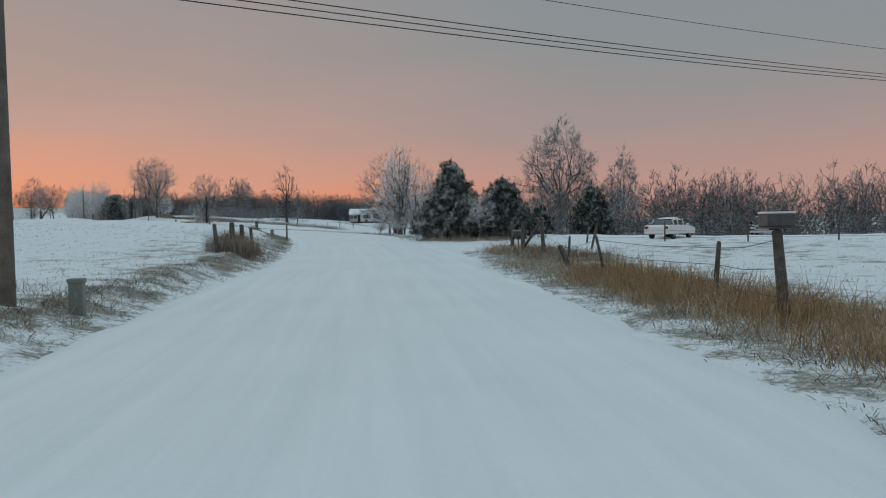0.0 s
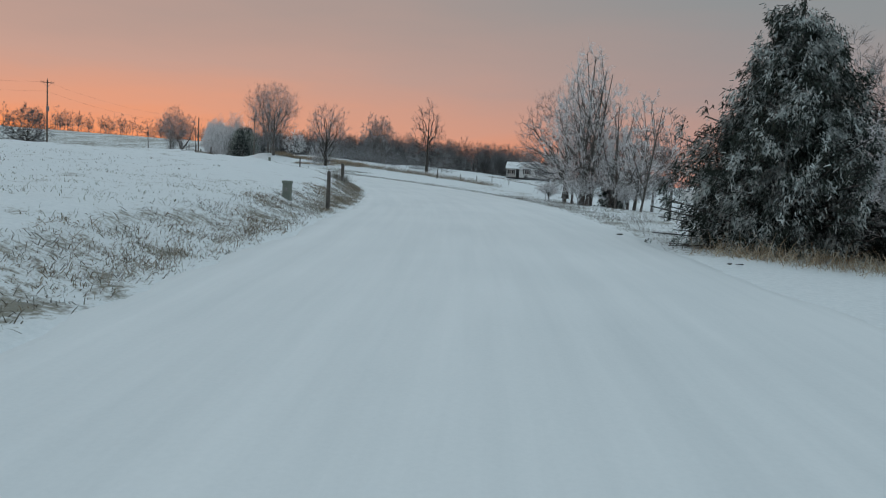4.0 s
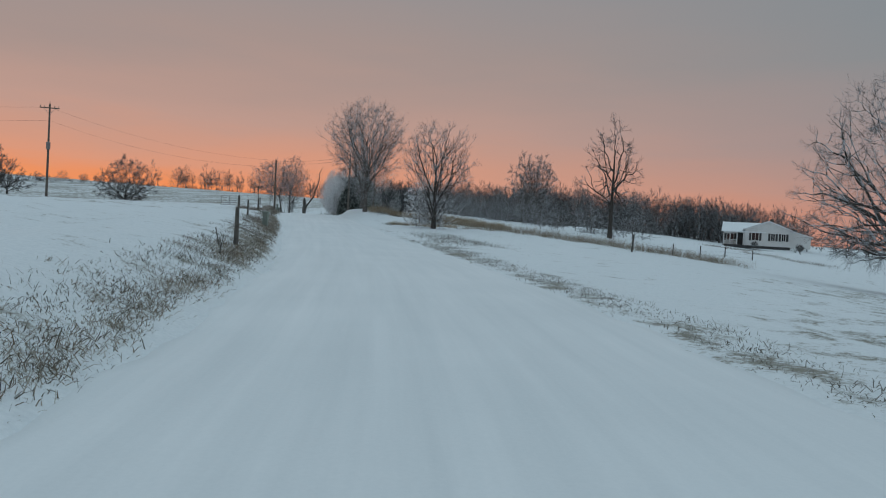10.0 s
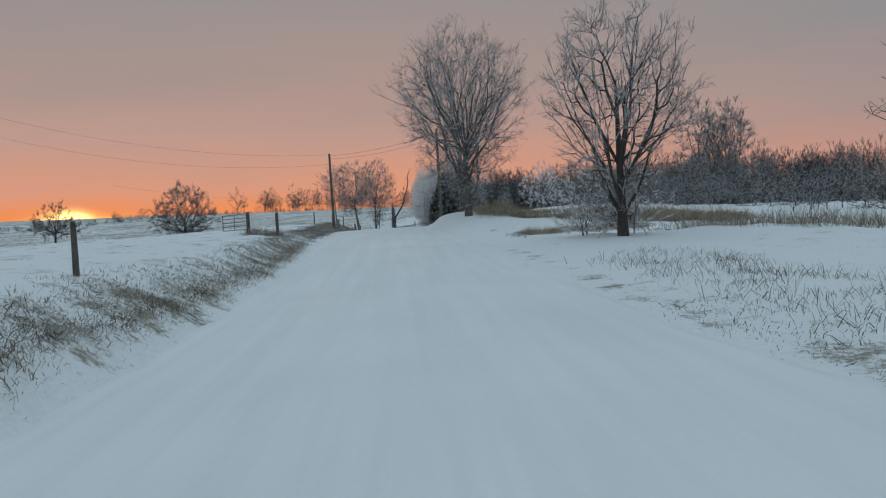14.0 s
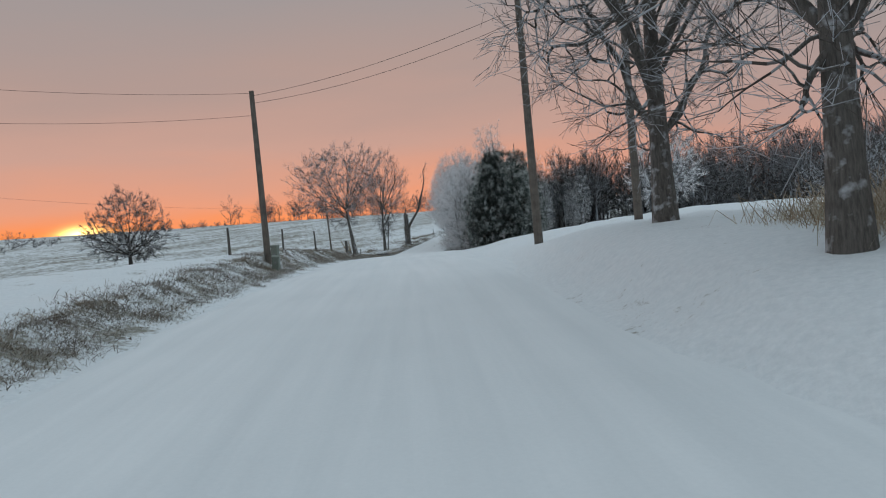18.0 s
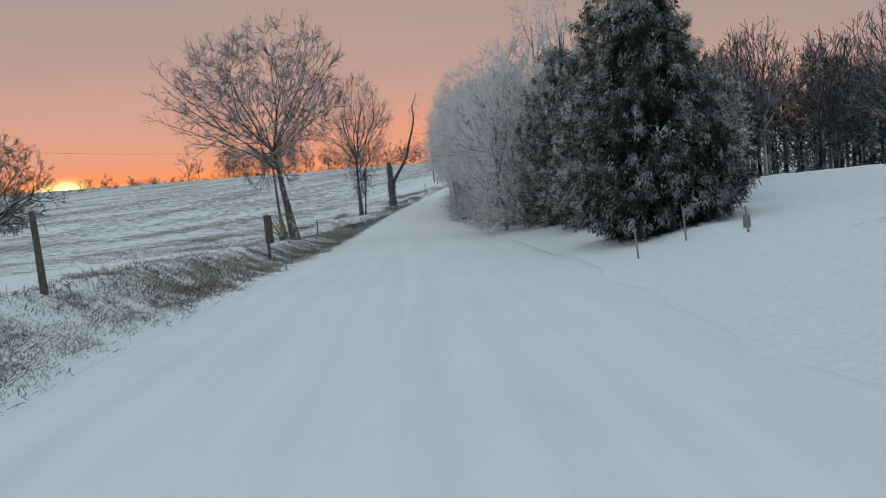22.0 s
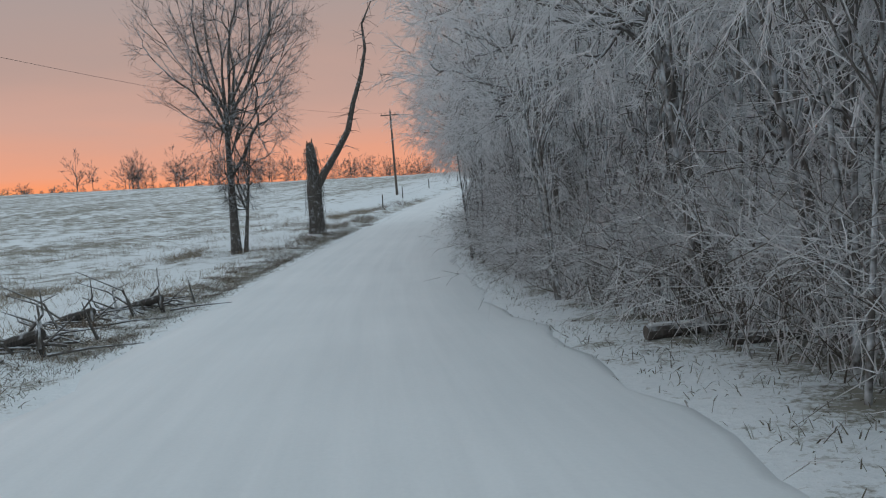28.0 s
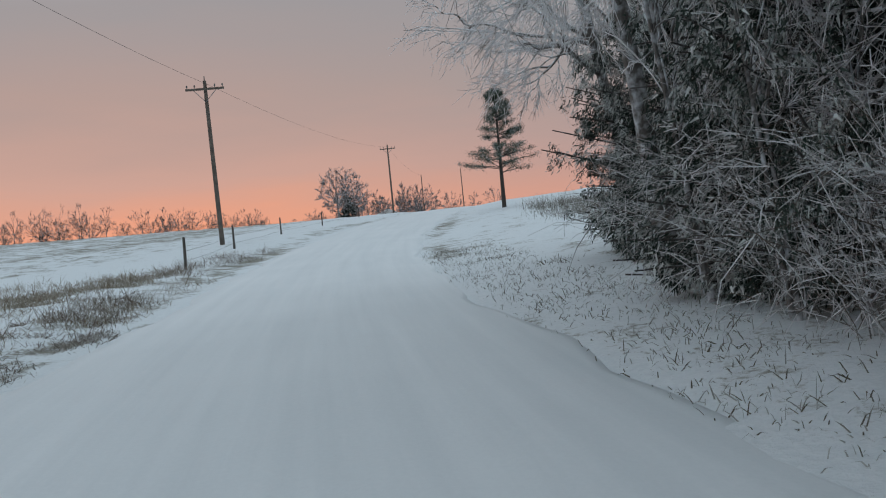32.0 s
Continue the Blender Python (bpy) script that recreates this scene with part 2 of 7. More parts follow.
def glass_material(name, tint):
    m, n, s = material(name, 0.06)
    n.feed(s.inputs["Base Color"], (*tint, 1))
    s.inputs["IOR"].default_value = 1.5
    return m


PANE = glass_material("dark_window_glass", (0.02, 0.024, 0.028))


def snow_material(name, bare=0.0):
    """Thin wind-packed snow."""
    m, n, s = material(name, 0.7)
    at = place_of(n)
    big, fine = n.noise(at, 0.35, 4.0), n.noise(at, 14.0, 5.0, 0.6)
    fac = n.math("ADD", n.math("MULTIPLY", big, 0.6), n.math("MULTIPLY", fine, 0.4))
    n.feed(s.inputs["Base Color"], n.ramp(fac, [(0.3, (0.73, 0.76, 0.78, 1)), (0.7, (0.83, 0.85, 0.865, 1))]))
    bump(n, s, fine, 0.25, 0.02)
    return m


SNOW = snow_material("snow")


def road_material():
    m, n, s = material("road_snow", 0.62)
    at = place_of(n)
    across = n.add("ShaderNodeAttribute", {"attribute_name": "across"}).outputs["Fac"]
    along = n.add("ShaderNodeAttribute", {"attribute_name": "along"}).outputs["Fac"]
    lay = n.add("ShaderNodeCombineXYZ", X=across, Y=n.math("MULTIPLY", along, 0.035), Z=0.0)
    streak = n.noise(lay, 2.2, 5.0, 0.6)
    fine = n.noise(at, 22.0, 4.0, 0.65)
    big = n.noise(at, 0.25, 3.0)
    fac = n.math("ADD", n.math("ADD", n.math("MULTIPLY", streak, 0.5), n.math("MULTIPLY", fine, 0.2)), n.math("MULTIPLY", big, 0.3))
    col = n.ramp(fac, [(0.34, (0.70, 0.725, 0.74, 1)), (0.64, (0.82, 0.835, 0.845, 1))])
    n.feed(s.inputs["Base Color"], col)
    bump(n, s, n.math("ADD", n.math("MULTIPLY", streak, 0.6), n.math("MULTIPLY", fine, 0.25)), 0.3, 0.03)
    return m


def ground_material():
    """Snow thin enough for grass to show: more on the verges, in wind-swept bands on the pastures."""
    m, n, s = material("snowy_grass", 0.8)
    at = place_of(n)
    cover = n.add("ShaderNodeAttribute", {"attribute_name": "bare"}).outputs["Fac"]
    stretched = n.add("ShaderNodeMapping", Vector=at, Rotation=(0, 0, radians(28)), Scale=(1.0, 0.22, 1.0))
    band, blotch, fine = n.noise(stretched, 0.16, 4.0), n.noise(at, 0.9, 5.0, 0.62), n.noise(at, 9.0, 5.0, 0.7)
    grass = n.ramp(n.noise(at, 2.4, 5.0, 0.65), [(0.3, (0.10, 0.085, 0.06, 1)), (0.48, (0.20, 0.175, 0.125, 1)), (0.62, (0.16, 0.145, 0.10, 1)), (0.8, (0.30, 0.265, 0.20, 1))])
    snow = n.ramp(fine, [(0.3, (0.70, 0.73, 0.75, 1)), (0.7, (0.83, 0.85, 0.865, 1))])
    mask = n.math("ADD", n.math("MULTIPLY", n.math("SUBTRACT", blotch, 0.5), 1.5), n.math("MULTIPLY", n.math("SUBTRACT", fine, 0.5), 1.2))
    mask = n.math("ADD", n.math("ADD", mask, n.math("MULTIPLY", n.math("SUBTRACT", band, 0.5), 1.0)), cover)
    show = n.ramp(mask, [(0.46, (0, 0, 0, 1)), (0.72, (1, 1, 1, 1))])
    n.feed(s.inputs["Base Color"], n.mix(n.math("MULTIPLY", show, 0.9), snow, grass))
    bump(n, s, n.math("ADD", fine, blotch), 0.6, 0.05)
    return m


ROAD = road_material()
GROUND = ground_material()

# ---- the lie of the land ----
# the road's middle, with its height
LINE = np.array([(3.0, -60.0, 0.0), (1.6, -30.0, 0.0), (0.35, 0.0, 0.0), (-1.3, 19.4, 0.05), (-3.2, 38.8, 0.15), (-6.4, 58.0, 0.5), (-10.9, 76.8, 0.65), (-17.4, 94.3, 0.84),
                 (-26.1, 111.1, 1.18), (-36.7, 128.7, 1.44), (-49.2, 147.7, 1.85), (-61.5, 165.7, 2.74), (-72.6, 182.3, 3.4), (-83.6, 198.2, 3.42), (-93.8, 214.0, 3.2), (-104.1, 230.4, 2.7),
                 (-114.5, 247.6, 2.34), (-125.7, 265.7, 1.95), (-136.0, 285.5, 2.4), (-147.2, 314.0, 4.4), (-154.5, 345.0, 7.0), (-160.0, 380.0, 9.6), (-166.0, 420.0, 11.5),
                 (-182.0, 500.0, 13.5), (-205.0, 600.0, 14.5)])


def smooth_line(points, step):
    """Even samples on a smooth curve through the points, with the way run."""
    out = []
    for i in range(len(points) - 1):
        p0, p1, p2, p3 = points[max(i - 1, 0)], points[i], points[i + 1], points[min(i + 2, len(points) - 1)]
        k = max(2, int(np.linalg.norm(p2 - p1) / step))
        for j in range(k):
            t = j / k
            out.append(0.5 * (2 * p1 + (p2 - p0) * t + (2 * p0 - 5 * p1 + 4 * p2 - p3) * t * t + (3 * p1 - p0 - 3 * p2 + p3) * t ** 3))
    out.append(points[-1])
    out = np.array(out)
    run = np.r_[0, np.cumsum(np.hypot(*np.diff(out[:, :2], axis=0).T))]
    return out, run


ROAD_PTS, ROAD_RUN = smooth_line(LINE, 1.0)
ROAD_RUN = ROAD_RUN - 60.0
HALF = 3.6
# heights beside the road, relative to it, station by station: for each distance to its right (to its left below nought)
STATION = np.array([-60.0, 0, 40, 60, 80, 100, 120, 140, 160, 182, 202, 222, 242, 262, 282, 305, 330, 380, 450, 600])
BESIDE = {
    -400: (2, 2, 3, 4, 4, 4, 5, 5, 4, 2.5, 2, 2.5, 4.5, 7.0, 9.5, 12, 14, 13, 12, 10),
    -150: (1.6, 1.6, 3.2, 4.2, 4.2, 4.3, 4.2, 3.4, 2.2, 1.2, 0.8, 0.8, 1.2, 2.4, 3.8, 5.2, 6, 5, 4, 3),
    -50: (1.0, 1.0, 1.7, 2.3, 2.4, 2.3, 2.1, 1.8, 1.1, 0.5, 0.2, -0.2, -0.2, 0.2, 0.5, 0.8, 1.2, 1, 1, 1),
    -16: (0.5, 0.5, 0.7, 1.15, 1.25, 1.35, 1.4, 1.6, 1.1, 0.6, 0.5, 0.8, 0.5, 0.0, -0.2, 0.0, 0.2, 0.3, 0.3, 0.3),
    -6.5: (0.35, 0.4, 0.5, 0.62, 0.7, 0.85, 0.98, 1.22, 0.95, 0.5, 0.6, 1.0, 0.85, 0.5, 0.2, 0.05, 0.1, 0.1, 0.1, 0.1),
    6.5: (0.0, 0.0, 0.08, 0.0, -0.1, -0.15, -0.05, 0.1, 0.2, 0.5, 0.75, 0.75, 0.6, 0.2, 0.2, 0.25, 0.35, 0.3, 0.3, 0.3),
    16: (0.0, 0.0, 0.1, 0.0, -0.4, -0.7, -0.6, -0.1, 0.2, 0.5, 1.15, 1.3, 1.5, 1.25, 0.7, 0.6, 0.7, 0.8, 0.6, 0.6),
    50: (0.1, 0.1, 0.1, -0.4, -1.6, -2.4, -3.0, -3.5, -2.9, -1.3, -1.0, -0.2, 1.0, 1.7, 1.4, 1.0, 1.2, 1.2, 1, 1),
    150: (0.4, 0.4, 0.3, -0.4, -2.0, -3.2, -4.6, -5.8, -6.2, -6.4, -6.6, -5.8, -3.8, -2.5, -2, -2.5, -4, -7, -9, -10),
    400: (0, 0, 0, -0.5, -2, -3, -4, -5, -6, -7, -7, -7, -7, -7, -7, -8, -10, -13, -15, -16),
}
OFFSETS = np.array([-400.0, -150, -50, -16, -6.5, 6.5, 16, 50, 150, 400])


def road_frame(x, y):
    """Way along the road, distance to its right and height of the road for arrays of places."""
    x, y = np.atleast_1d(np.asarray(x, float)), np.atleast_1d(np.asarray(y, float))
    run, side, z = np.empty(len(x)), np.empty(len(x)), np.empty(len(x))
    px, py = ROAD_PTS[:, 0], ROAD_PTS[:, 1]
    tx, ty = np.gradient(px), np.gradient(py)
    tl = np.hypot(tx, ty)
    tx, ty = tx / tl, ty / tl
    for a in range(0, len(x), 4000):
        dx, dy = x[a:a + 4000, None] - px[None, ::3], y[a:a + 4000, None] - py[None, ::3]
        near = np.clip(np.argmin(dx * dx + dy * dy, axis=1) * 3, 0, len(px) - 1)
        ex, ey = x[a:a + 4000] - px[near], y[a:a + 4000] - py[near]
        ahead = ex * tx[near] + ey * ty[near]
        run[a:a + 4000] = ROAD_RUN[near] + np.clip(ahead, -2.5, 2.5)
        side[a:a + 4000] = ex * ty[near] - ey * tx[near]
    z = np.interp(run, ROAD_RUN, ROAD_PTS[:, 2])
    return run, side, z


def edge_right(run):
    """How far the snowed road reaches to the right of its line."""
    return np.interp(run, [0, 19, 30, 36, 44, 58, 70, 80, 94, 106, 120, 146, 157, 169, 178, 224, 240, 258, 268, 285, 318, 345, 380],
                     [3.4, 4.0, 3.6, 4.4, 4.6, 4.2, 4.6, 5.2, 5.2, 4.2, 3.7, 3.6, 3.6, 3.6, 2.9, 2.9, 3.4, 3.2, 2.6, 2.2, 2.3, 2.1, 3.0])


def edge_left(run):
    """How far the snowed road reaches to the left of its line."""
    return np.interp(run, [0, 20, 33, 48, 62, 76, 86, 97, 118, 145, 165, 180, 190, 210, 230, 257, 268, 280, 310, 327, 336, 345, 380],
                     [5.2, 5.5, 5.1, 4.7, 4.5, 4.3, 4.0, 3.5, 3.7, 4.6, 4.7, 5.2, 5.3, 4.9, 4.8, 4.35, 4.5, 4.8, 5.2, 4.9, 4.3, 4.0, 4.0])


def edge_of(run, side):
    return np.where(np.asarray(side) < 0, edge_left(run), edge_right(run))


def wave(x, y):
    """Gentle unevenness of the soil."""
    return (0.05 * np.sin(x * 0.9 + 1.3 * np.sin(y * 0.5)) * np.sin(y * 0.75 + 0.4) + 0.035 * np.sin(x * 2.1 + y * 1.3) + 0.03 * np.sin(y * 2.7 - x * 1.1)
            + 0.12 * np.sin(x * 0.13 + 0.7) * np.sin(y * 0.11))


def land(x, y):
    """Height of the ground, way along the road and distance to its right."""
    run, side, z = road_frame(x, y)
    near_l, near_r = np.interp(run, STATION, BESIDE[-6.5]), np.interp(run, STATION, BESIDE[6.5])
    prof = np.array([np.interp(run, STATION, BESIDE[k]) for k in (-400, -150, -50, -16, -6.5, 6.5, 16, 50, 150, 400)])
    rise = np.empty(len(run))
    k = np.clip(np.searchsorted(OFFSETS, side) - 1, 0, len(OFFSETS) - 2)
    w = np.clip((side - OFFSETS[k]) / (OFFSETS[k + 1] - OFFSETS[k]), 0, 1)
    i = np.arange(len(run))
    rise = prof[k, i] * (1 - w) + prof[k + 1, i] * w
    off = np.abs(side)
    inside = off < 6.5
    edge = edge_of(run, side)
    curve = np.where(side < 0, np.interp(run, [75, 100, 120, 145, 180], [1.2, 0.75, 0.45, 0.42, 1.2]), np.interp(run, [170, 186, 205, 235], [1.2, 0.38, 0.22, 1.2]))
    rise = np.where(inside, np.where(side < 0, near_l, near_r) * np.clip((off - edge) / (6.5 - edge), 0, 1) ** curve, rise)
    # a knoll under the maples, and a driveway that cuts through the bank
    rise = rise + 0.6 * np.exp(-((run - 195.0) / 8.0) ** 4) * np.exp(-((side - 5.2) / 3.0) ** 4)
    rise = rise * (1 - 0.8 * np.exp(-((run - 178.0) / 6.0) ** 6) * np.clip((side - 2) / 2, 0, 1) * np.clip((45 - side) / 25, 0, 1))
    rise = rise - np.where(side < 0, 0.10, 0.0) * np.exp(-((off - edge - 0.9) / 0.6) ** 2)
    away = np.clip((off - edge - 0.2) / 3.0, 0, 1)
    height = z + rise + wave(np.atleast_1d(x), np.atleast_1d(y)) * away - np.where(off < edge - 0.35, 0.14, 0.0) - 0.012
    return height, run, side


def ground_z(x, y):
    return float(land([x], [y])[0][0])


def by_road(run, side):
    """The place that lies run metres along the road and side metres to its right."""
    i = int(np.clip(np.searchsorted(ROAD_RUN, run), 1, len(ROAD_RUN) - 1))
    w = (run - ROAD_RUN[i - 1]) / (ROAD_RUN[i] - ROAD_RUN[i - 1])
    p = ROAD_PTS[i - 1] * (1 - w) + ROAD_PTS[i] * w
    t = ROAD_PTS[i] - ROAD_PTS[i - 1]
    t = t / np.hypot(t[0], t[1])
    return float(p[0] + side * t[1]), float(p[1] - side * t[0])


# ---- helpers for meshes ----
def mesh_object(name, verts, faces, mat, smooth=False):
    """An object from arrays of corners and of faces with the same number of corners."""
    verts, faces = np.asarray(verts, np.float32), np.asarray(faces, np.int32)
    me = bpy.data.meshes.new(name)
    me.vertices.add(len(verts))
    me.vertices.foreach_set("co", verts.ravel())
    n = faces.shape[1]
    me.loops.add(faces.size)
    me.loops.foreach_set("vertex_index", faces.ravel())
    me.polygons.add(len(faces))
    me.polygons.foreach_set("loop_start", np.arange(0, faces.size, n, dtype=np.int32))
    if smooth:
        me.polygons.foreach_set("use_smooth", np.ones(len(faces), bool))
    me.update(calc_edges=True)
    if mat:
        me.materials.append(mat)
    return new(name, me)


def number_layer(ob, name, values):
    ob.data.attributes.new(name, "FLOAT", "POINT").data.foreach_set("value", np.asarray(values, np.float32))


def part(name, bm, mat, parent, label=""):
    """One mesh object out of a bmesh, under a thing or a part."""
    me = bpy.data.meshes.new(name)
    bm.to_mesh(me)
    bm.free()
    me.materials.append(mat)
    ob = new(name, me)
    ob.parent = parent
    return tagged(ob, label)


def thing(name, label, category, x=0.0, y=0.0, z=0.0, turn=0.0, group="", kind=""):
    root = new(name)
    root.empty_display_size = 0.2
    root.matrix_world = pose(x, y, z, 0, 0, turn)
    return tagged(root, label, category, group, kind)


def block(bm, x0, x1, y0, y1, z0, z1, bevel=0.0, m=None):
    """Adds a box with softened edges to a bmesh."""
    made = bmesh.ops.create_cube(bm, size=1.0)["verts"]
    bmesh.ops.scale(bm, vec=(x1 - x0, y1 - y0, z1 - z0), verts=made)
    bmesh.ops.translate(bm, vec=((x0 + x1) / 2, (y0 + y1) / 2, (z0 + z1) / 2), verts=made)
    if bevel:
        edges = list({e for v in made for e in v.link_edges})
        made = [v for v in bmesh.ops.bevel(bm, geom=edges, offset=bevel, segments=2, affect="EDGES", profile=0.6)["verts"]]
    if m is not None:
        bmesh.ops.transform(bm, matrix=m, verts=[v for v in made if v.is_valid])
    return bm


def rod(bm, a, b, r0, r1=None, sides=8):
    """Adds a tapered round bar from a to b."""
    a, b = Vector(a), Vector(b)
    r1 = r0 if r1 is None else r1
    d = b - a
    m = Matrix.Translation((a + b) / 2) @ d.to_track_quat("Z", "Y").to_matrix().to_4x4()
    bmesh.ops.create_cone(bm, cap_ends=True, segments=sides, radius1=r0, radius2=r1, depth=d.length, matrix=m)
    return bm


def tubes(a, b, ra, rb, sides):
    """Corners and faces of many tapered tubes at once."""
    a, b, ra, rb = np.asarray(a), np.asarray(b), np.asarray(ra), np.asarray(rb)
    d = b - a
    d = d / np.maximum(np.linalg.norm(d, axis=1, keepdims=True), 1e-9)
    ref = np.where(np.abs(d[:, 2:3]) > 0.8, np.array([[1.0, 0, 0]]), np.array([[0, 0, 1.0]]))
    u = np.cross(d, ref)
    u /= np.maximum(np.linalg.norm(u, axis=1, keepdims=True), 1e-9)
    v = np.cross(d, u)
    n = len(a)
    verts = np.empty((n, 2 * sides, 3))
    for k in range(sides):
        t = 2 * math.pi * k / sides
        ring = u * math.cos(t) + v * math.sin(t)
        verts[:, k] = a + ring * ra[:, None]
        verts[:, sides + k] = b + ring * rb[:, None]
    base = (np.arange(n) * 2 * sides)[:, None]
    faces = np.stack([np.concatenate([base + k, base + (k + 1) % sides, base + sides + (k + 1) % sides, base + sides + k], axis=1) for k in range(sides)], axis=1)
    return verts.reshape(-1, 3), faces.reshape(-1, 4)


# ---- ground and road ----
def build_ground():
    turn = radians(25.0)
    ca, sa = math.cos(turn), math.sin(turn)
    ahead = np.concatenate([-3000 * np.linspace(1, 0, 14)[:-1] ** 3 - 80, np.arange(-80, 20, 2.0), np.arange(20, 380, 0.9), 380 + 2 * np.cumsum(1.09 ** np.arange(62))])
    right = np.concatenate([(-60 - 1.6 * np.cumsum(1.1 ** np.arange(54)))[::-1], np.arange(-60, 42, 0.6), 42 + 1.6 * np.cumsum(1.1 ** np.arange(54))])
    uu, ww = np.meshgrid(ahead, right, indexing="ij")
    x, y = (-sa * uu + ca * ww).ravel(), (ca * uu + sa * ww).ravel()
    z, run, side = land(x, y)
    off = np.abs(side)
    edge = edge_of(run, side)
    bare = 0.26 + np.where(side < 0, 0.32, 0.3) * np.exp(-((off - edge - np.where(side < 0, np.interp(run, [60, 80, 170, 190], [1.0, 0.55, 0.6, 1.0]), 0.55)) / np.where(side < 0, 1.0, 0.7)) ** 2) * np.clip((off - edge + 0.1) / 0.4, 0, 1)
    bare = np.where(off < edge - 0.1, 0.2, bare)
    # the first verges and the low pastures show the most grass
    early = np.clip((75 - run) / 60, 0, 1)
    bare += early * np.exp(-((off - 7) / 3.5) ** 2) * 0.26
    bare += np.clip((side - 4) / 6, 0, 1) * np.clip((55 - run) / 12, 0, 1) * 0.18
    bare += np.clip((-side - 12) / 12, 0, 1) * np.clip((run - 180) / 30, 0, 1) * 0.40
    bare += np.clip((side - 4) / 6, 0, 1) * np.clip((run - 60) / 12, 0, 1) * np.clip((150 - run) / 10, 0, 1) * 0.08
    lawn = np.clip((run - 166) / 8, 0, 1) * np.clip((262 - run) / 6, 0, 1) * np.clip((side - 2.6) / 0.4, 0, 1)
    bare = bare * (1 - lawn) + 0.13 * lawn
    shoulder = np.clip((run - 258) / 6, 0, 1) * np.clip((350 - run) / 6, 0, 1) * np.clip((side - 2.0) / 0.4, 0, 1)
    bare = bare * (1 - shoulder) + 0.3 * shoulder
    litter_foot = shoulder * np.clip((side - np.interp(run, [258, 268, 285, 300, 312, 322, 336], [5.2, 4.0, 3.1, 2.7, 2.7, 3.2, 5.2])) / 0.5, 0, 1)
    bare = bare * (1 - litter_foot) + 0.56 * litter_foot
    drive = np.clip((run - 43) / 1.5, 0, 1) * np.clip((56 - run) / 2, 0, 1) * np.clip((side - 3.2) / 0.4, 0, 1) * np.clip((13 - side) / 3, 0, 1)
    bare = bare * (1 - drive) + 0.05 * drive
    bare = np.minimum(bare, 0.56 + 0.08 * early)
    n0, n1 = len(ahead), len(right)
    i, j = np.meshgrid(np.arange(n0 - 1), np.arange(n1 - 1), indexing="ij")
    q = (i * n1 + j).ravel()
    faces = np.stack([q, q + n1, q + n1 + 1, q + 1], axis=1)[:, ::-1]
    ob = mesh_object("ground", np.stack([x, y, z], 1), faces, GROUND, True)
    number_layer(ob, "bare", bare)
    tagged(ob, "rolling farmland with thin snow over dry grass", "ground", kind="structure")


def build_road():
    pick = np.arange(0, len(ROAD_PTS), 1)
    p = ROAD_PTS[pick]
    t = np.gradient(p[:, :2], axis=0)
    t /= np.linalg.norm(t, axis=1, keepdims=True)
    right = np.stack([t[:, 1], -t[:, 0]], 1)
    lanes = np.array([-1, -0.97, -0.9, -0.75, -0.6, -0.45, -0.3, -0.15, 0, 0.15, 0.3, 0.45, 0.6, 0.75, 0.9, 0.97, 1.0])
    run = ROAD_RUN[pick]
    ragged_l = edge_left(run) - 0.05 + 0.16 * np.sin(run * 0.8) * np.sin(run * 0.31) + 0.1 * np.sin(run * 2.3)
    ragged_r = edge_right(run) + 0.1 + 0.2 * np.sin(run * 0.7 + 2) * np.sin(run * 0.23) + 0.1 * np.sin(run * 1.9 + 1)
    verts, across, along = [], [], []
    for f in lanes:
        side = np.where(f < 0, f * ragged_l, f * ragged_r)
        x, y = p[:, 0] + right[:, 0] * side, p[:, 1] + right[:, 1] * side
        crown = 0.06 * (1 - f * f)
        wheel = np.abs(np.abs(side + 0.45) - 0.78)
        z = p[:, 2] + crown - 0.014 * np.exp(-(wheel / 0.2) ** 2) - (0.16 if abs(f) > 0.98 else 0.02 if abs(f) > 0.95 else 0.0) + 0.012 * np.sin(run * 1.7 + 9 * f) + 0.01 * np.sin(run * 0.6 + 4 * f)
        verts.append(np.stack([x, y, z], 1))
        across.append(side)
        along.append(run)
    n0 = len(p)
    verts = np.concatenate(verts)
    i, j = np.meshgrid(np.arange(len(lanes) - 1), np.arange(n0 - 1), indexing="ij")
    q = (i * n0 + j).ravel()
    ob = mesh_object("road", verts, np.stack([q, q + n0, q + n0 + 1, q + 1], 1), ROAD, True)
    number_layer(ob, "across", np.concatenate(across))
    number_layer(ob, "along", np.concatenate(along))
    tagged(ob, "narrow country road covered in pale packed snow", "road", kind="structure")


build_ground()
build_road()

# ---- trees, shrubs and grass ----
def unit(v):
    return v / np.maximum(np.linalg.norm(v, axis=1, keepdims=True), 1e-9)


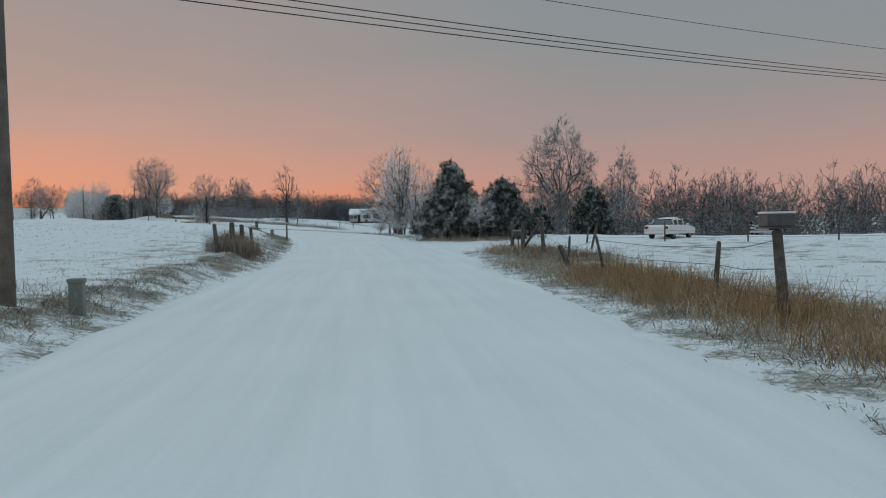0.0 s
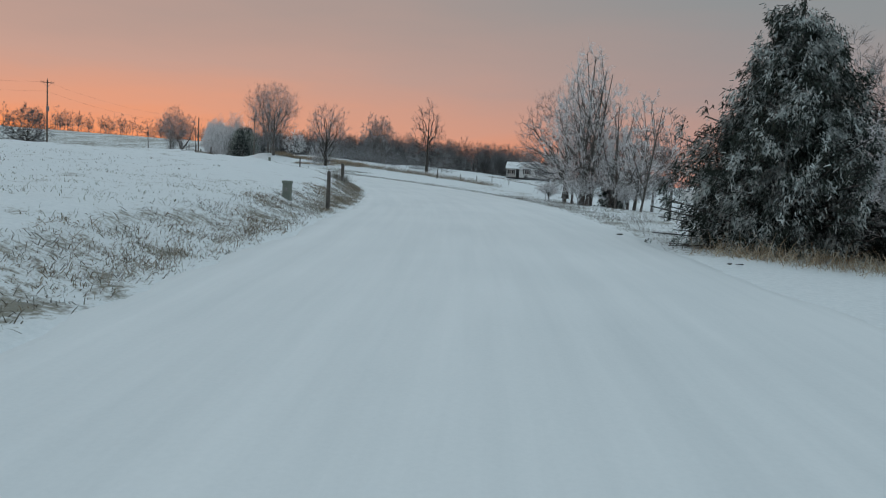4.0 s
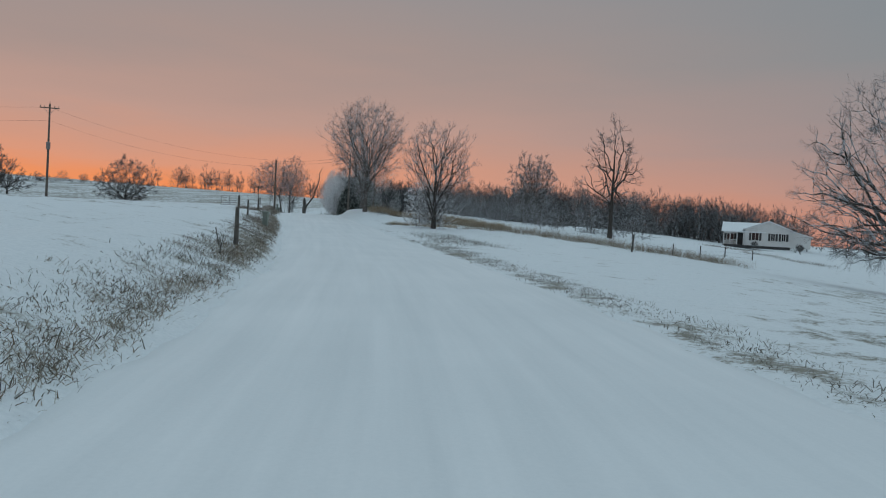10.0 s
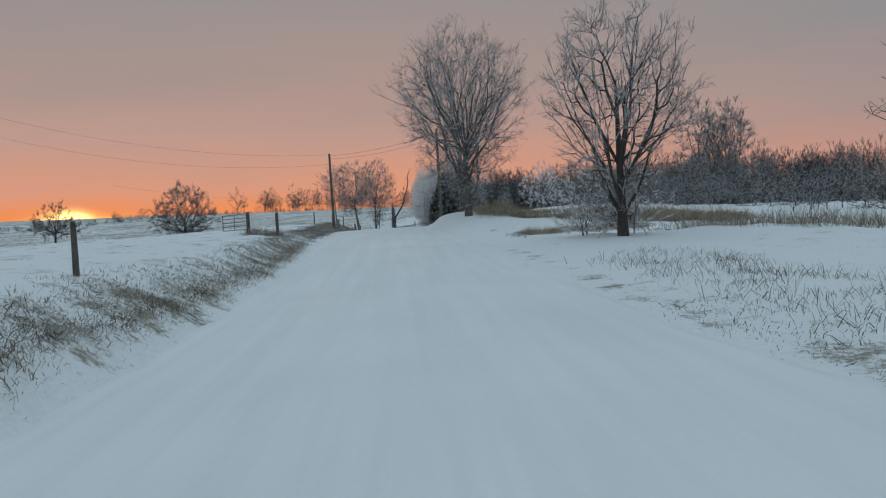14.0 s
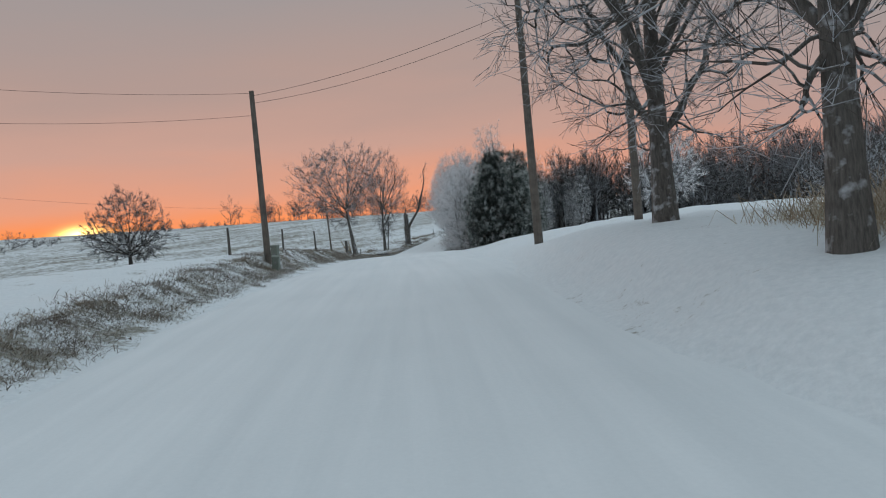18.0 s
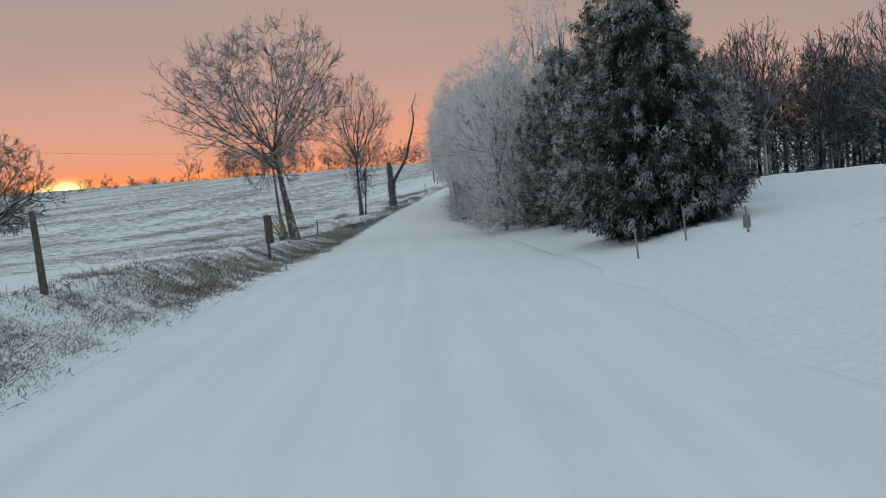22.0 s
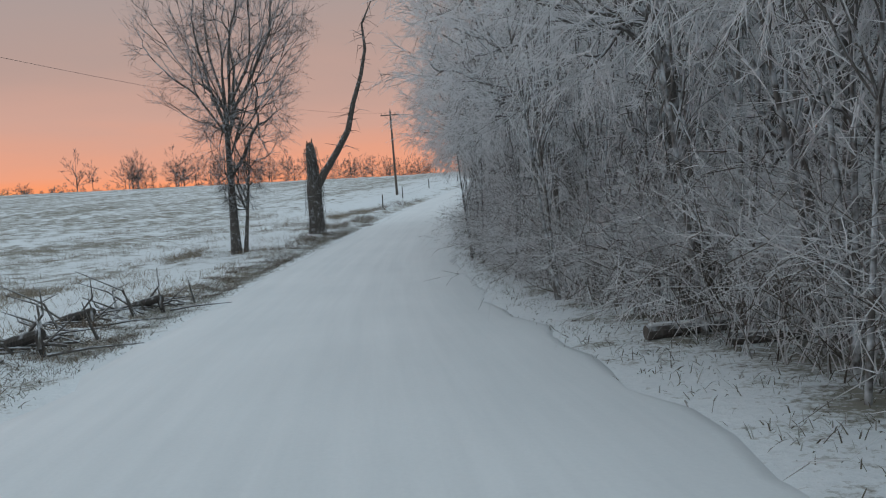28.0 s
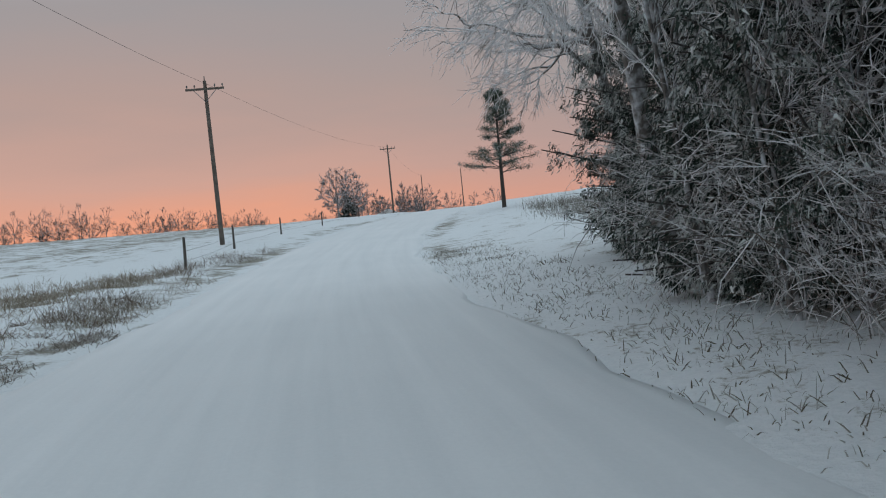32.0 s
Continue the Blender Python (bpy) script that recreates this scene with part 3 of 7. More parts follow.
def grow(seed, height, levels, trunk=0.45, start_radius=0.16, lean=(0.0, 0.0), wobble=0.12, stems=1, stem_spread=0.5, limb=0.45):
    """Branching out of a bare tree. levels: for each one, (children of each branch, length as a share of the parent's, angle, upward pull, pieces).
    Gives, level by level, the ends and radii of the pieces."""
    rng = np.random.default_rng(seed)
    P = np.zeros((stems, 3))
    P[:, :2] = rng.normal(0, stem_spread if stems > 1 else 0.0, (stems, 2))
    D = np.tile(np.array([[lean[0], lean[1], 1.0]]), (stems, 1))
    if stems > 1:
        D[:, :2] += P[:, :2] * 0.35 + rng.normal(0, 0.12, (stems, 2))
    D = unit(D)
    L = np.full(stems, height * trunk) * rng.uniform(0.75, 1.15, stems)
    R = np.full(stems, start_radius) * rng.uniform(0.7, 1.1, stems)
    out, pieces, pull, bend = [], 5, 0.05, wobble * 0.5
    for lev in range(len(levels) + 1):
        nodes_p, nodes_d, nodes_r, nodes_f = [], [], [], []
        rec = [[], [], [], []]
        end = 0.62 if lev == 0 else 0.35
        for k in range(pieces):
            D = unit(D + rng.normal(0, bend, D.shape) + np.array([0, 0, pull]))
            Q = P + D * (L / pieces)[:, None]
            r0, r1 = R * (1 - (1 - end) * k / pieces), R * (1 - (1 - end) * (k + 1) / pieces)
            for store, val in zip(rec, (P, Q, r0, r1)):
                store.append(val)
            P = Q
            nodes_p.append(Q), nodes_d.append(D), nodes_r.append(r1), nodes_f.append(np.full(len(Q), (k + 1) / pieces))
        out.append([np.concatenate(s) for s in rec])
        if lev == len(levels):
            break
        kids, ratio, angle, pull, pieces = levels[lev]
        np_, nd, nr, nf = (np.stack(s, 1) for s in (nodes_p, nodes_d, nodes_r, nodes_f))
        n, m = nf.shape
        low = 0.5 if lev == 0 else 0.2
        f = rng.uniform(low if (lev or trunk > 0.5) else 0.62, 1.0, (n, kids)) if not (lev == 0 and trunk > 0.5) else rng.uniform(0.34, 1.0, (n, kids))
        f[:, :2] = 1.0
        pos = np.clip(f * m, 0.001, m) - 1
        i0 = np.clip(np.floor(pos).astype(int), 0, m - 1)
        i1 = np.clip(i0 + 1, 0, m - 1)
        w = np.clip(pos - i0, 0, 1)[..., None]
        rows = np.arange(n)[:, None]
        P = (np_[rows, i0] * (1 - w) + np_[rows, i1] * w).reshape(-1, 3)
        par = nd[rows, i0].reshape(-1, 3)
        r = nr[rows, i0].ravel()
        az = rng.normal(0, 1, par.shape)
        side = unit(az - par * np.sum(az * par, 1, keepdims=True))
        ang = np.radians(angle) * rng.uniform(0.6, 1.3, len(par)) * ((1.35 - 0.5 * f.ravel()) if lev == 0 else 1.0)
        D = unit(par * np.cos(ang)[:, None] + side * np.sin(ang)[:, None])
        parent_len = np.repeat(L, kids)
        L = parent_len * ratio * rng.uniform(0.6, 1.25, len(P)) * (1.15 - 0.5 * f.ravel())
        if lev == 0:
            L = parent_len / trunk * (1 - trunk) * 0.9 * rng.uniform(0.7, 1.1, len(P)) * (1.25 - 0.35 * f.ravel())
        R = np.maximum(r * rng.uniform(limb if lev == 0 else 0.45, limb + 0.28 if lev == 0 else 0.75, len(P)), 0.004)
        bend = wobble
    return out


def tree_meshes(levels_out, thick_levels, sides_thick=7, twig=1.0, least=0.004):
    """Trunk with limbs, and crown of twigs, as corner and face arrays."""
    trunk_v, trunk_f, base = [], [], 0
    for a, b, ra, rb in levels_out[:thick_levels]:
        v, f = tubes(a, b, ra, rb * 1.02, sides_thick)
        trunk_v.append(v), trunk_f.append(f + base)
        base += len(v)
    crown_v, crown_f, base = [], [], 0
    for a, b, ra, rb in levels_out[thick_levels:]:
        v, f = tubes(a, b, np.maximum(ra * twig, least), np.maximum(rb * twig, least * 0.7), 3)
        crown_v.append(v), crown_f.append(f + base)
        base += len(v)
    return (np.concatenate(trunk_v), np.concatenate(trunk_f)), (np.concatenate(crown_v), np.concatenate(crown_f))


def make_tree(name, meshes, mats, label, x, y, turn=0.0, category="tree", group="", sink=0.08):
    """A tree from its crown, which comes last in meshes, and its trunk or several stems."""
    root = thing(name, label, category, x, y, ground_z(x, y) - sink, turn, group)
    for i, (v, f) in enumerate(meshes):
        crown = i == len(meshes) - 1
        ob = mesh_object("crown" if crown else "trunk" if len(meshes) == 2 else "stem", v, f, mats[1] if crown else mats[0], True)
        ob.parent = root
    return root


def bare_tree(seed, height, radius, style, stems, twig=1.0, least=0.005):
    """A bush of several stems: each one of them, then the twigs of all."""
    if style == "wild":     # edge of a wood: thin stems, drooping twigs
        lv, share, wobble = [(13, 0.42, 48, 0.05, 4), (7, 0.5, 48, 0.0, 3), (6, 0.55, 50, -0.05, 3), (4, 0.6, 55, -0.12, 2)], 0.6, 0.16
    else:                     # shrub
        lv, share, wobble = [(8, 0.6, 42, 0.06, 3), (7, 0.55, 48, 0.02, 3), (6, 0.5, 50, 0.0, 2)], 0.45, 0.22
    rng = np.random.default_rng(seed)
    trunks, crowns, base = [], [], 0
    for k in range(stems):
        at = rng.normal(0, 0.09 * height ** 0.7, 2)
        tilt = at * 0.12 + rng.normal(0, 0.12, 2)
        (tv, tf), (cv, cf) = tree_meshes(grow(seed + 100 * k, height * rng.uniform(0.7, 1.05), lv, share, radius * rng.uniform(0.6, 1.1), tilt, wobble), 2, 6, twig, least)
        shift = np.array([[at[0], at[1], 0.0]])
        trunks.append((tv + shift, tf))
        crowns.append((cv + shift, cf + base))
        base += len(cv)
    return (*trunks, (np.concatenate([c[0] for c in crowns]), np.concatenate([c[1] for c in crowns])))


CROWNS = {  # width of the crown, from its foot to its top
    "dome": ((0.0, 0.5), (0.12, 0.86), (0.3, 1.0), (0.55, 0.95), (0.75, 0.8), (0.9, 0.58), (1.0, 0.25)),
    "egg": ((0.0, 0.35), (0.2, 0.85), (0.4, 1.0), (0.6, 0.86), (0.8, 0.6), (1.0, 0.14)),
    "fan": ((0.0, 0.25), (0.25, 0.62), (0.5, 0.92), (0.7, 1.0), (0.88, 0.76), (1.0, 0.3)),
    "tall": ((0.0, 0.55), (0.3, 1.0), (0.6, 0.8), (0.85, 0.5), (1.0, 0.1)),
    "bush": ((0.0, 0.75), (0.25, 1.0), (0.6, 0.9), (0.85, 0.62), (1.0, 0.2)),
}


def fork_tree(seed, height, reach, radius, crown="dome", foot=0.2, targets=260, limbs=9, climb=1.0, twigs=7, twiglets=3, twig_len=0.07, droop=0.0, lean=(0.0, 0.0), shift=(0.0, 0.0),
              leader=0.6, crook=0.1, least=0.008):
    """A bare tree whose limbs fork again and again until they fill a crown of a given outline. Gives the trunk's tube, a tube set for each limb and the twigs.
    foot: where the crown begins, as a share of the height; climb: how steeply the limbs rise; shift: how far the crown stands off the trunk."""
    rng = np.random.default_rng(seed)
    lv, wd = np.array(CROWNS[crown]).T
    pick = rng.uniform(0, 1, targets * 6)
    width = np.interp(pick, lv, wd)
    pick = pick[rng.uniform(0, 1, len(pick)) < width][:targets]
    width = np.interp(pick, lv, wd) * reach * (0.22 + 0.78 * rng.uniform(0, 1, len(pick)) ** 0.55) * rng.uniform(0.8, 1.1, len(pick))
    az = rng.uniform(0, 2 * math.pi, len(pick))
    gap = 1 + 0.13 * np.sin(3 * az + seed) + 0.1 * np.sin(5 * az + 7 * pick + 2 * seed)
    pts = np.column_stack([np.cos(az) * width * gap + shift[0], np.sin(az) * width * gap + shift[1], height * (foot + (1 - foot) * pick * (1 + 0.07 * np.sin(2 * az + seed) + rng.normal(0, 0.025, len(pick))))])
    # the trunk
    steps = 9
    zs = np.linspace(0, 1, steps) ** 0.9 * height * leader
    wob = np.cumsum(rng.normal(0, crook * 0.12 * radius / 0.25, (steps, 2)), 0) * (zs / height)[:, None]
    stem = np.column_stack([wob[:, 0] + lean[0] * zs, wob[:, 1] + lean[1] * zs, zs])
    stem_r = radius * (1 - 0.78 * zs / (height * leader)) * (1 + 0.2 * np.exp(-zs / (2.2 * radius)))
    # limbs: the crown's points shared out by direction
    seeds = [int(rng.integers(0, len(pts)))]
    flat = pts - np.array([shift[0] * 0.5, shift[1] * 0.5, 0])
    key = np.column_stack([flat[:, :2] / reach, 0.9 * pts[:, 2] / height])
    for _ in range(limbs - 1):
        seeds.append(int(np.argmax(np.min(np.linalg.norm(key[:, None] - key[None, seeds], axis=2), 1))))
    owner = np.argmin(np.linalg.norm(key[:, None] - key[None, seeds], axis=2), 1)
    tips, ways, limb_sets, fine = [], [], [], []

    def curve(p, d, e, pieces):
        """A bent way from p, leaving it along d, to e."""
        n = np.linalg.norm(e - p)
        mid = p + d * n * 0.5 + rng.normal(0, crook * 0.5 * n, 3)
        t = np.linspace(0, 1, pieces + 1)[:, None]
        return (1 - t) ** 2 * p + 2 * t * (1 - t) * mid + t ** 2 * e

    for k in range(limbs):
        mine = pts[owner == k]
        if not len(mine):
            continue
        c = mine.mean(0)
        axis_at = np.array([np.interp(c[2], stem[:, 2], stem[:, i]) for i in (0, 1)])
        out = np.linalg.norm(c[:2] - axis_at)
        z = float(np.clip(c[2] - out * climb, height * foot * 0.55 + 0.02 * height * k / limbs, height * leader * 0.97))
        p = np.array([np.interp(z, stem[:, 2], stem[:, 0]), np.interp(z, stem[:, 2], stem[:, 1]), z])
        d0 = c - p
        d0 = d0 / np.linalg.norm(d0) + np.array([0, 0, 0.18 * climb])
        r0 = min(float(np.interp(z, stem[:, 2], stem_r)) * 0.78, radius * 1.1 * (len(mine) / len(pts)) ** 0.46)
        thick, stack = [], [(p, d0 / np.linalg.norm(d0), mine, r0)]
        while stack:
            p, d, group, r = stack.pop()
            n = len(group)
            if n == 1:
                way = curve(p, d, group[0], 3)
                rr = np.linspace(r, max(least, r * 0.5), 4)
                fine.append((way, rr))
                tips.append(way)
                continue
            m = 2 if n < 7 or rng.random() < 0.6 else 3
            rel = unit(group - p)
            first = int(rng.integers(0, n))
            far = int(np.argmin(rel @ rel[first]))
            other = int(np.argmax(np.minimum(1 - rel @ rel[first], 1 - rel @ rel[far])))
            heads = rel[[first, far, other][:m]]
            own = np.argmax(rel @ heads.T, 1)
            for j in range(m):
                sub = group[own == j]
                if not len(sub):
                    continue
                c = sub.mean(0)
                part_way = rng.uniform(0.3, 0.5) if n > 4 else rng.uniform(0.45, 0.7)
                e = p + (c - p) * part_way
                way = curve(p, d, e, 3)
                rc = max(least, r * (len(sub) / n) ** 0.43)
                (thick if r > 0.16 * radius else fine).append((way, np.linspace(min(r, rc * 1.25), rc, 4)))
                dd = way[-1] - way[-2]
                stack.append((way[-1], dd / max(np.linalg.norm(dd), 1e-6), sub, rc))
        limb_sets.append(thick)
    # twigs out of the last length of every branch, and twiglets out of those
    W = np.array(tips)
    n = len(W)
    f = rng.uniform(0.15, 1.0, (n, twigs))
    f[:, 0] = 1.0
    pos = f * 3
    i0 = np.clip(np.floor(pos).astype(int), 0, 2)
    w = (pos - i0)[..., None]
    rows = np.arange(n)[:, None]
    P = (W[rows, i0] * (1 - w) + W[rows, i0 + 1] * w).reshape(-1, 3)
    D = unit((W[rows, i0 + 1] - W[rows, i0]).reshape(-1, 3))
    a, b, ra, rb = [], [], [], []
    for way, rr in fine:
        a.append(way[:-1]), b.append(way[1:]), ra.append(rr[:-1]), rb.append(rr[1:])
    size = twig_len * height * rng.uniform(0.5, 1.3, len(P))
    D = unit(D + rng.normal(0, 0.4, D.shape) + np.array([0, 0, 0.16 - droop]))
    mid = P + D * (size * 0.5)[:, None]
    D2 = unit(D + rng.normal(0, 0.22, D.shape) + np.array([0, 0, 0.08 - droop]))
    tip = mid + D2 * (size * 0.5)[:, None]
    one = np.ones(len(P))
    a += [P, mid]
    b += [mid, tip]
    ra += [one * least * 1.05, one * least * 0.9]
    rb += [one * least * 0.9, one * least * 0.6]
    if twiglets:
        q = rng.uniform(0.2, 0.95, (len(P), twiglets, 1))
        P3 = (P[:, None] * (1 - q) + tip[:, None] * q).reshape(-1, 3)
        D3 = unit(np.repeat(D2, twiglets, 0) + rng.normal(0, 0.6, P3.shape) + np.array([0, 0, 0.05 - droop]))
        T3 = P3 + D3 * (np.repeat(size, twiglets) * rng.uniform(0.25, 0.6, len(P3)))[:, None]
        a.append(P3), b.append(T3), ra.append(np.full(len(P3), least * 0.8)), rb.append(np.full(len(P3), least * 0.5))
    twig_mesh = tubes(np.concatenate(a), np.concatenate(b), np.concatenate(ra), np.concatenate(rb), 3)
    return chain(stem, stem_r, 11), [t for t in limb_sets if t], twig_mesh, (np.concatenate(a), np.concatenate(b), np.concatenate(ra), np.concatenate(rb))


def chain(way, r, sides):
    """One closed-up tube along a way."""
    d = unit(np.gradient(way, axis=0))
    u = unit(np.cross(d, np.array([[0.31, 0.95, 0.0]]) if abs(d[:, 2].mean()) > 0.5 else np.array([[0.0, 0.0, 1.0]])))
    v = np.cross(d, u)
    t = np.arange(sides) / sides * 2 * math.pi
    verts = way[:, None] + (u[:, None] * np.cos(t)[None, :, None] + v[:, None] * np.sin(t)[None, :, None]) * np.asarray(r)[:, None, None]
    n = len(way)
    i, j = np.meshgrid(np.arange(n - 1), np.arange(sides), indexing="ij")
    i, j = i.ravel(), j.ravel()
    k = (j + 1) % sides
    return verts.reshape(-1, 3), np.stack([i * sides + j, i * sides + k, (i + 1) * sides + k, (i + 1) * sides + j], 1)


def chains(ways, sides):
    vs, fs, base = [], [], 0
    for way, r in ways:
        v, f = chain(way, r, sides)
        vs.append(v), fs.append(f + base)
        base += len(v)
    return np.concatenate(vs), np.concatenate(fs)


def plant(name, tree, mats, label, x, y, turn=0.0, category="tree", group="", sink=0.08, split=True):
    """Sets a forking tree: its trunk, its limbs and its twigs. Several trees make one with several stems."""
    root = thing(name, label, category, x, y, ground_z(x, y) - sink, turn, group)
    stems = tree if isinstance(tree, list) else [((0.0, 0.0), tree)]
    vs, fs, base = [], [], 0
    for (dx, dy), (trunk, limbs, crown, _) in stems:
        off = np.array([[dx, dy, 0.0]])
        ob = mesh_object("trunk" if len(stems) == 1 else "stem", trunk[0] + off, trunk[1], mats[0], True)
        ob.parent = root
        if not split:
            v, f = chains([way for ways in limbs for way in ways], 6)
            ob = mesh_object("branchwork", v + off, f, mats[0], True)
            ob.parent = root
            continue
        for ways in limbs:
            v, f = chain(*ways[0], 7)
            limb = mesh_object("limb", v + off, f, mats[0], True)
            limb.parent = root
            for way, r in ways[1:]:
                v, f = chain(way, r, 6)
                ob = mesh_object("branch", v + off, f, mats[0], True)
                ob.parent = limb
    for (dx, dy), (_, _, crown, _) in stems:
        vs.append(crown[0] + np.array([[dx, dy, 0.0]])), fs.append(crown[1] + base)
        base += len(crown[0])
    ob = mesh_object("crown", np.concatenate(vs), np.concatenate(fs), mats[1], True)
    ob.parent = root
    return root


def clump(seed, count, spread, low, high, reach, radius, **more):
    """Several thin forking trees that stand close together."""
    rng = np.random.default_rng(seed)
    out = []
    for k in range(count):
        at = rng.normal(0, spread, 2)
        out.append(((at[0], at[1]), fork_tree(seed * 31 + k, rng.uniform(low, high), reach * rng.uniform(0.75, 1.2), radius * rng.uniform(0.7, 1.2), lean=tuple(at * 0.05 + rng.normal(0, 0.05, 2)), **more)))
    return out


def blades(at, way, length, width, droop, rng):
    """Corners and faces of many bent, pointed blades, three faces each."""
    n = len(at)
    side = unit(np.cross(way, rng.normal(0, 1, (n, 3)))) * width[:, None] * 0.5
    mid = at + way * (length * 0.55)[:, None]
    tip = at + way * (length * 0.95)[:, None]
    tip[:, 2] -= length * droop
    mid[:, 2] -= length * droop * 0.25
    verts = np.stack([at - side, at + side, mid + side * 0.8, mid - side * 0.8, tip + side * 0.12, tip - side * 0.12], 1).reshape(-1, 3)
    base = (np.arange(n) * 6)[:, None]
    return verts, np.concatenate([base + np.array([[0, 1, 2, 3]]), base + np.array([[3, 2, 4, 5]])], 0)


def cedar_meshes(seed, height, radius, sprays=520, shape=0.85, fans=13, size=1.0, rough=1.0):
    """Red cedar: a straight trunk, drooping boughs, and sprays of scale leaves with ragged gaps."""
    rng = np.random.default_rng(seed)
    n = sprays
    u = rng.uniform(0.0, 1.0, n)
    f = 1 - np.sqrt(1 - u * 0.985)
    f = np.clip(f * 0.96 + 0.03, 0.03, 0.985)
    az = rng.uniform(0, 2 * math.pi, n)
    lump = 1 + rough * (0.2 * np.sin(3 * az + 9 * f + seed) + 0.2 * np.sin(5 * az - 17 * f + 2 * seed) + rng.normal(0, 0.13, n))
    reach = radius * np.power(np.clip(1 - f, 0, 1), shape) * np.clip(0.45 + 5 * f, 0, 1) * lump + 0.10
    root_z = f * height
    droop = rng.uniform(-0.05, 0.22, n)
    out_dir = np.stack([np.cos(az), np.sin(az), np.zeros(n)], 1)
    tip = out_dir * reach[:, None]
    tip[:, 2] = root_z + reach * (0.22 - droop)
    tip[:, 2] = np.maximum(tip[:, 2] - reach * 0.3 * np.clip(1 - f / 0.2, 0, 1), 0.12)
    start = np.zeros((n, 3))
    start[:, 2] = np.maximum(root_z - reach * 0.12, 0.1)
    bough_r = np.clip(reach * 0.012, 0.006, 0.04)
    tv, tf = tubes(np.array([[0, 0, 0.0]]), np.array([[0, 0, height * 0.97]]), np.array([height * 0.032]), np.array([0.02]), 7)
    bv, bf = tubes(start[: n // 2], tip[: n // 2], bough_r[: n // 2], bough_r[: n // 2] * 0.4, 3)
    # sprays: clumps of short flat twigs along the outer part of each bough
    per = 4
    t = rng.uniform(0.4, 1.0, (n, per, 1))
    c = start[:, None] * (1 - t) + tip[:, None] * t + rng.normal(0, 0.055 * radius, (n, per, 3))
    c = np.repeat(c.reshape(-1, 3), fans, 0)
    o = np.repeat(np.repeat(out_dir, per, 0), fans, 0)
    d = unit(o * 0.55 + rng.normal(0, 0.55, c.shape) + np.array([0, 0, -0.55]))
    ln = rng.uniform(0.6, 1.6, len(c)) * (0.028 * radius + 0.085) * size
    at = c + rng.normal(0, 0.026 * radius, c.shape) * np.array([1.0, 1.0, 1.5])
    side = unit(np.cross(d, rng.normal(0, 1, d.shape))) * (ln * rng.uniform(0.10, 0.2, len(c)))[:, None]
    tipp = at + d * ln[:, None]
    tipp[:, 2] -= ln * rng.uniform(0.0, 0.5, len(c))
    lv = np.stack([at - side, at + side, tipp + side * 0.35, tipp - side * 0.35], 1).reshape(-1, 3)
    lf = np.arange(len(lv)).reshape(-1, 4)
    return (np.concatenate([tv, bv]), np.concatenate([tf, bf + len(tv)])), (lv, lf)


def tuft_field(name, places, count, height, width, mat, label, seed, spread=0.4, lean=0.45, droop=0.35, category="grass"):
    """Blades of grass round many places, as one object."""
    rng = np.random.default_rng(seed)
    pts = np.repeat(np.asarray(places, float), count, 0)
    xy = pts[:, :2] + rng.normal(0, spread, (len(pts), 2))
    z, run, side = land(xy[:, 0], xy[:, 1])
    keep = np.abs(side) > edge_of(run, side) + rng.uniform(-0.15, 0.45, len(side))
    at = np.column_stack([xy, z - 0.02])[keep]
    scale = pts[keep, 2] if pts.shape[1] > 2 else np.ones(len(at))
    d = unit(np.column_stack([rng.normal(0, lean, (len(at), 2)), np.ones(len(at))]))
    ln = height * scale * rng.uniform(0.45, 1.15, len(at))
    v, f = blades(at, d, ln, width * rng.uniform(0.6, 1.3, len(at)), droop * rng.uniform(0.2, 1.2, len(at)), rng)
    ob = mesh_object(name, v, f, mat)
    return tagged(ob, label, category, kind="stuff")


def along_verge(a, b, s0, s1, step, seed, size=1.0, patchy=-9.0):
    """Places scattered beside the road from a to b, between the distances s0 and s1 to its right."""
    rng = np.random.default_rng(seed)
    out = []
    for _ in range(int(abs(b - a) / step)):
        run, side = rng.uniform(a, b), rng.uniform(s0, s1)
        if math.sin(run * 0.83 + 2.1 * side) + math.sin(run * 0.37 - 1.3 * side + 1.0) + 0.6 * math.sin(run * 2.3 + side) < patchy:
            continue
        shift = float(edge_of(run, side)) - HALF if max(abs(s0), abs(s1)) < 7.1 else 0.0
        x, y = by_road(run, side + (shift if side > 0 else -shift))
        out.append((x, y, size * rng.uniform(0.6, 1.3)))
    return out


# the row of cedars and the oak past the first pasture
make_tree("cedar_tree", cedar_meshes(3, 6.4, 2.6, 1300, 0.95, 32, 0.56), (BARK_DARK, NEEDLE), "tall dark cedar with frosted sprays beside the road", 0.7, 59.4)
make_tree("cedar_tree", cedar_meshes(5, 4.9, 2.2, 900, 0.75, 32, 0.56), (BARK_DARK, NEEDLE_DARK), "dark shaggy cedar beside a driveway", 4.4, 58.2)
make_tree("frosted_bush", bare_tree(18, 3.4, 0.05, "wild", 4, least=0.007), (BARK_RIME, TWIG_WHITE), "frosted bush between two cedars", 2.6, 57.6, 0, "bush")
make_tree("cedar_tree", cedar_meshes(8, 6.2, 2.6, 700, 0.9), (BARK_DARK, NEEDLE_DARK), "broad dark cedar at the pasture's edge", 15.8, 84.6)
make_tree("cedar_tree", cedar_meshes(9, 3.2, 1.3, 300, 0.7), (BARK_DARK, NEEDLE_DARK), "small round cedar behind the driveway", 9.2, 75.0)
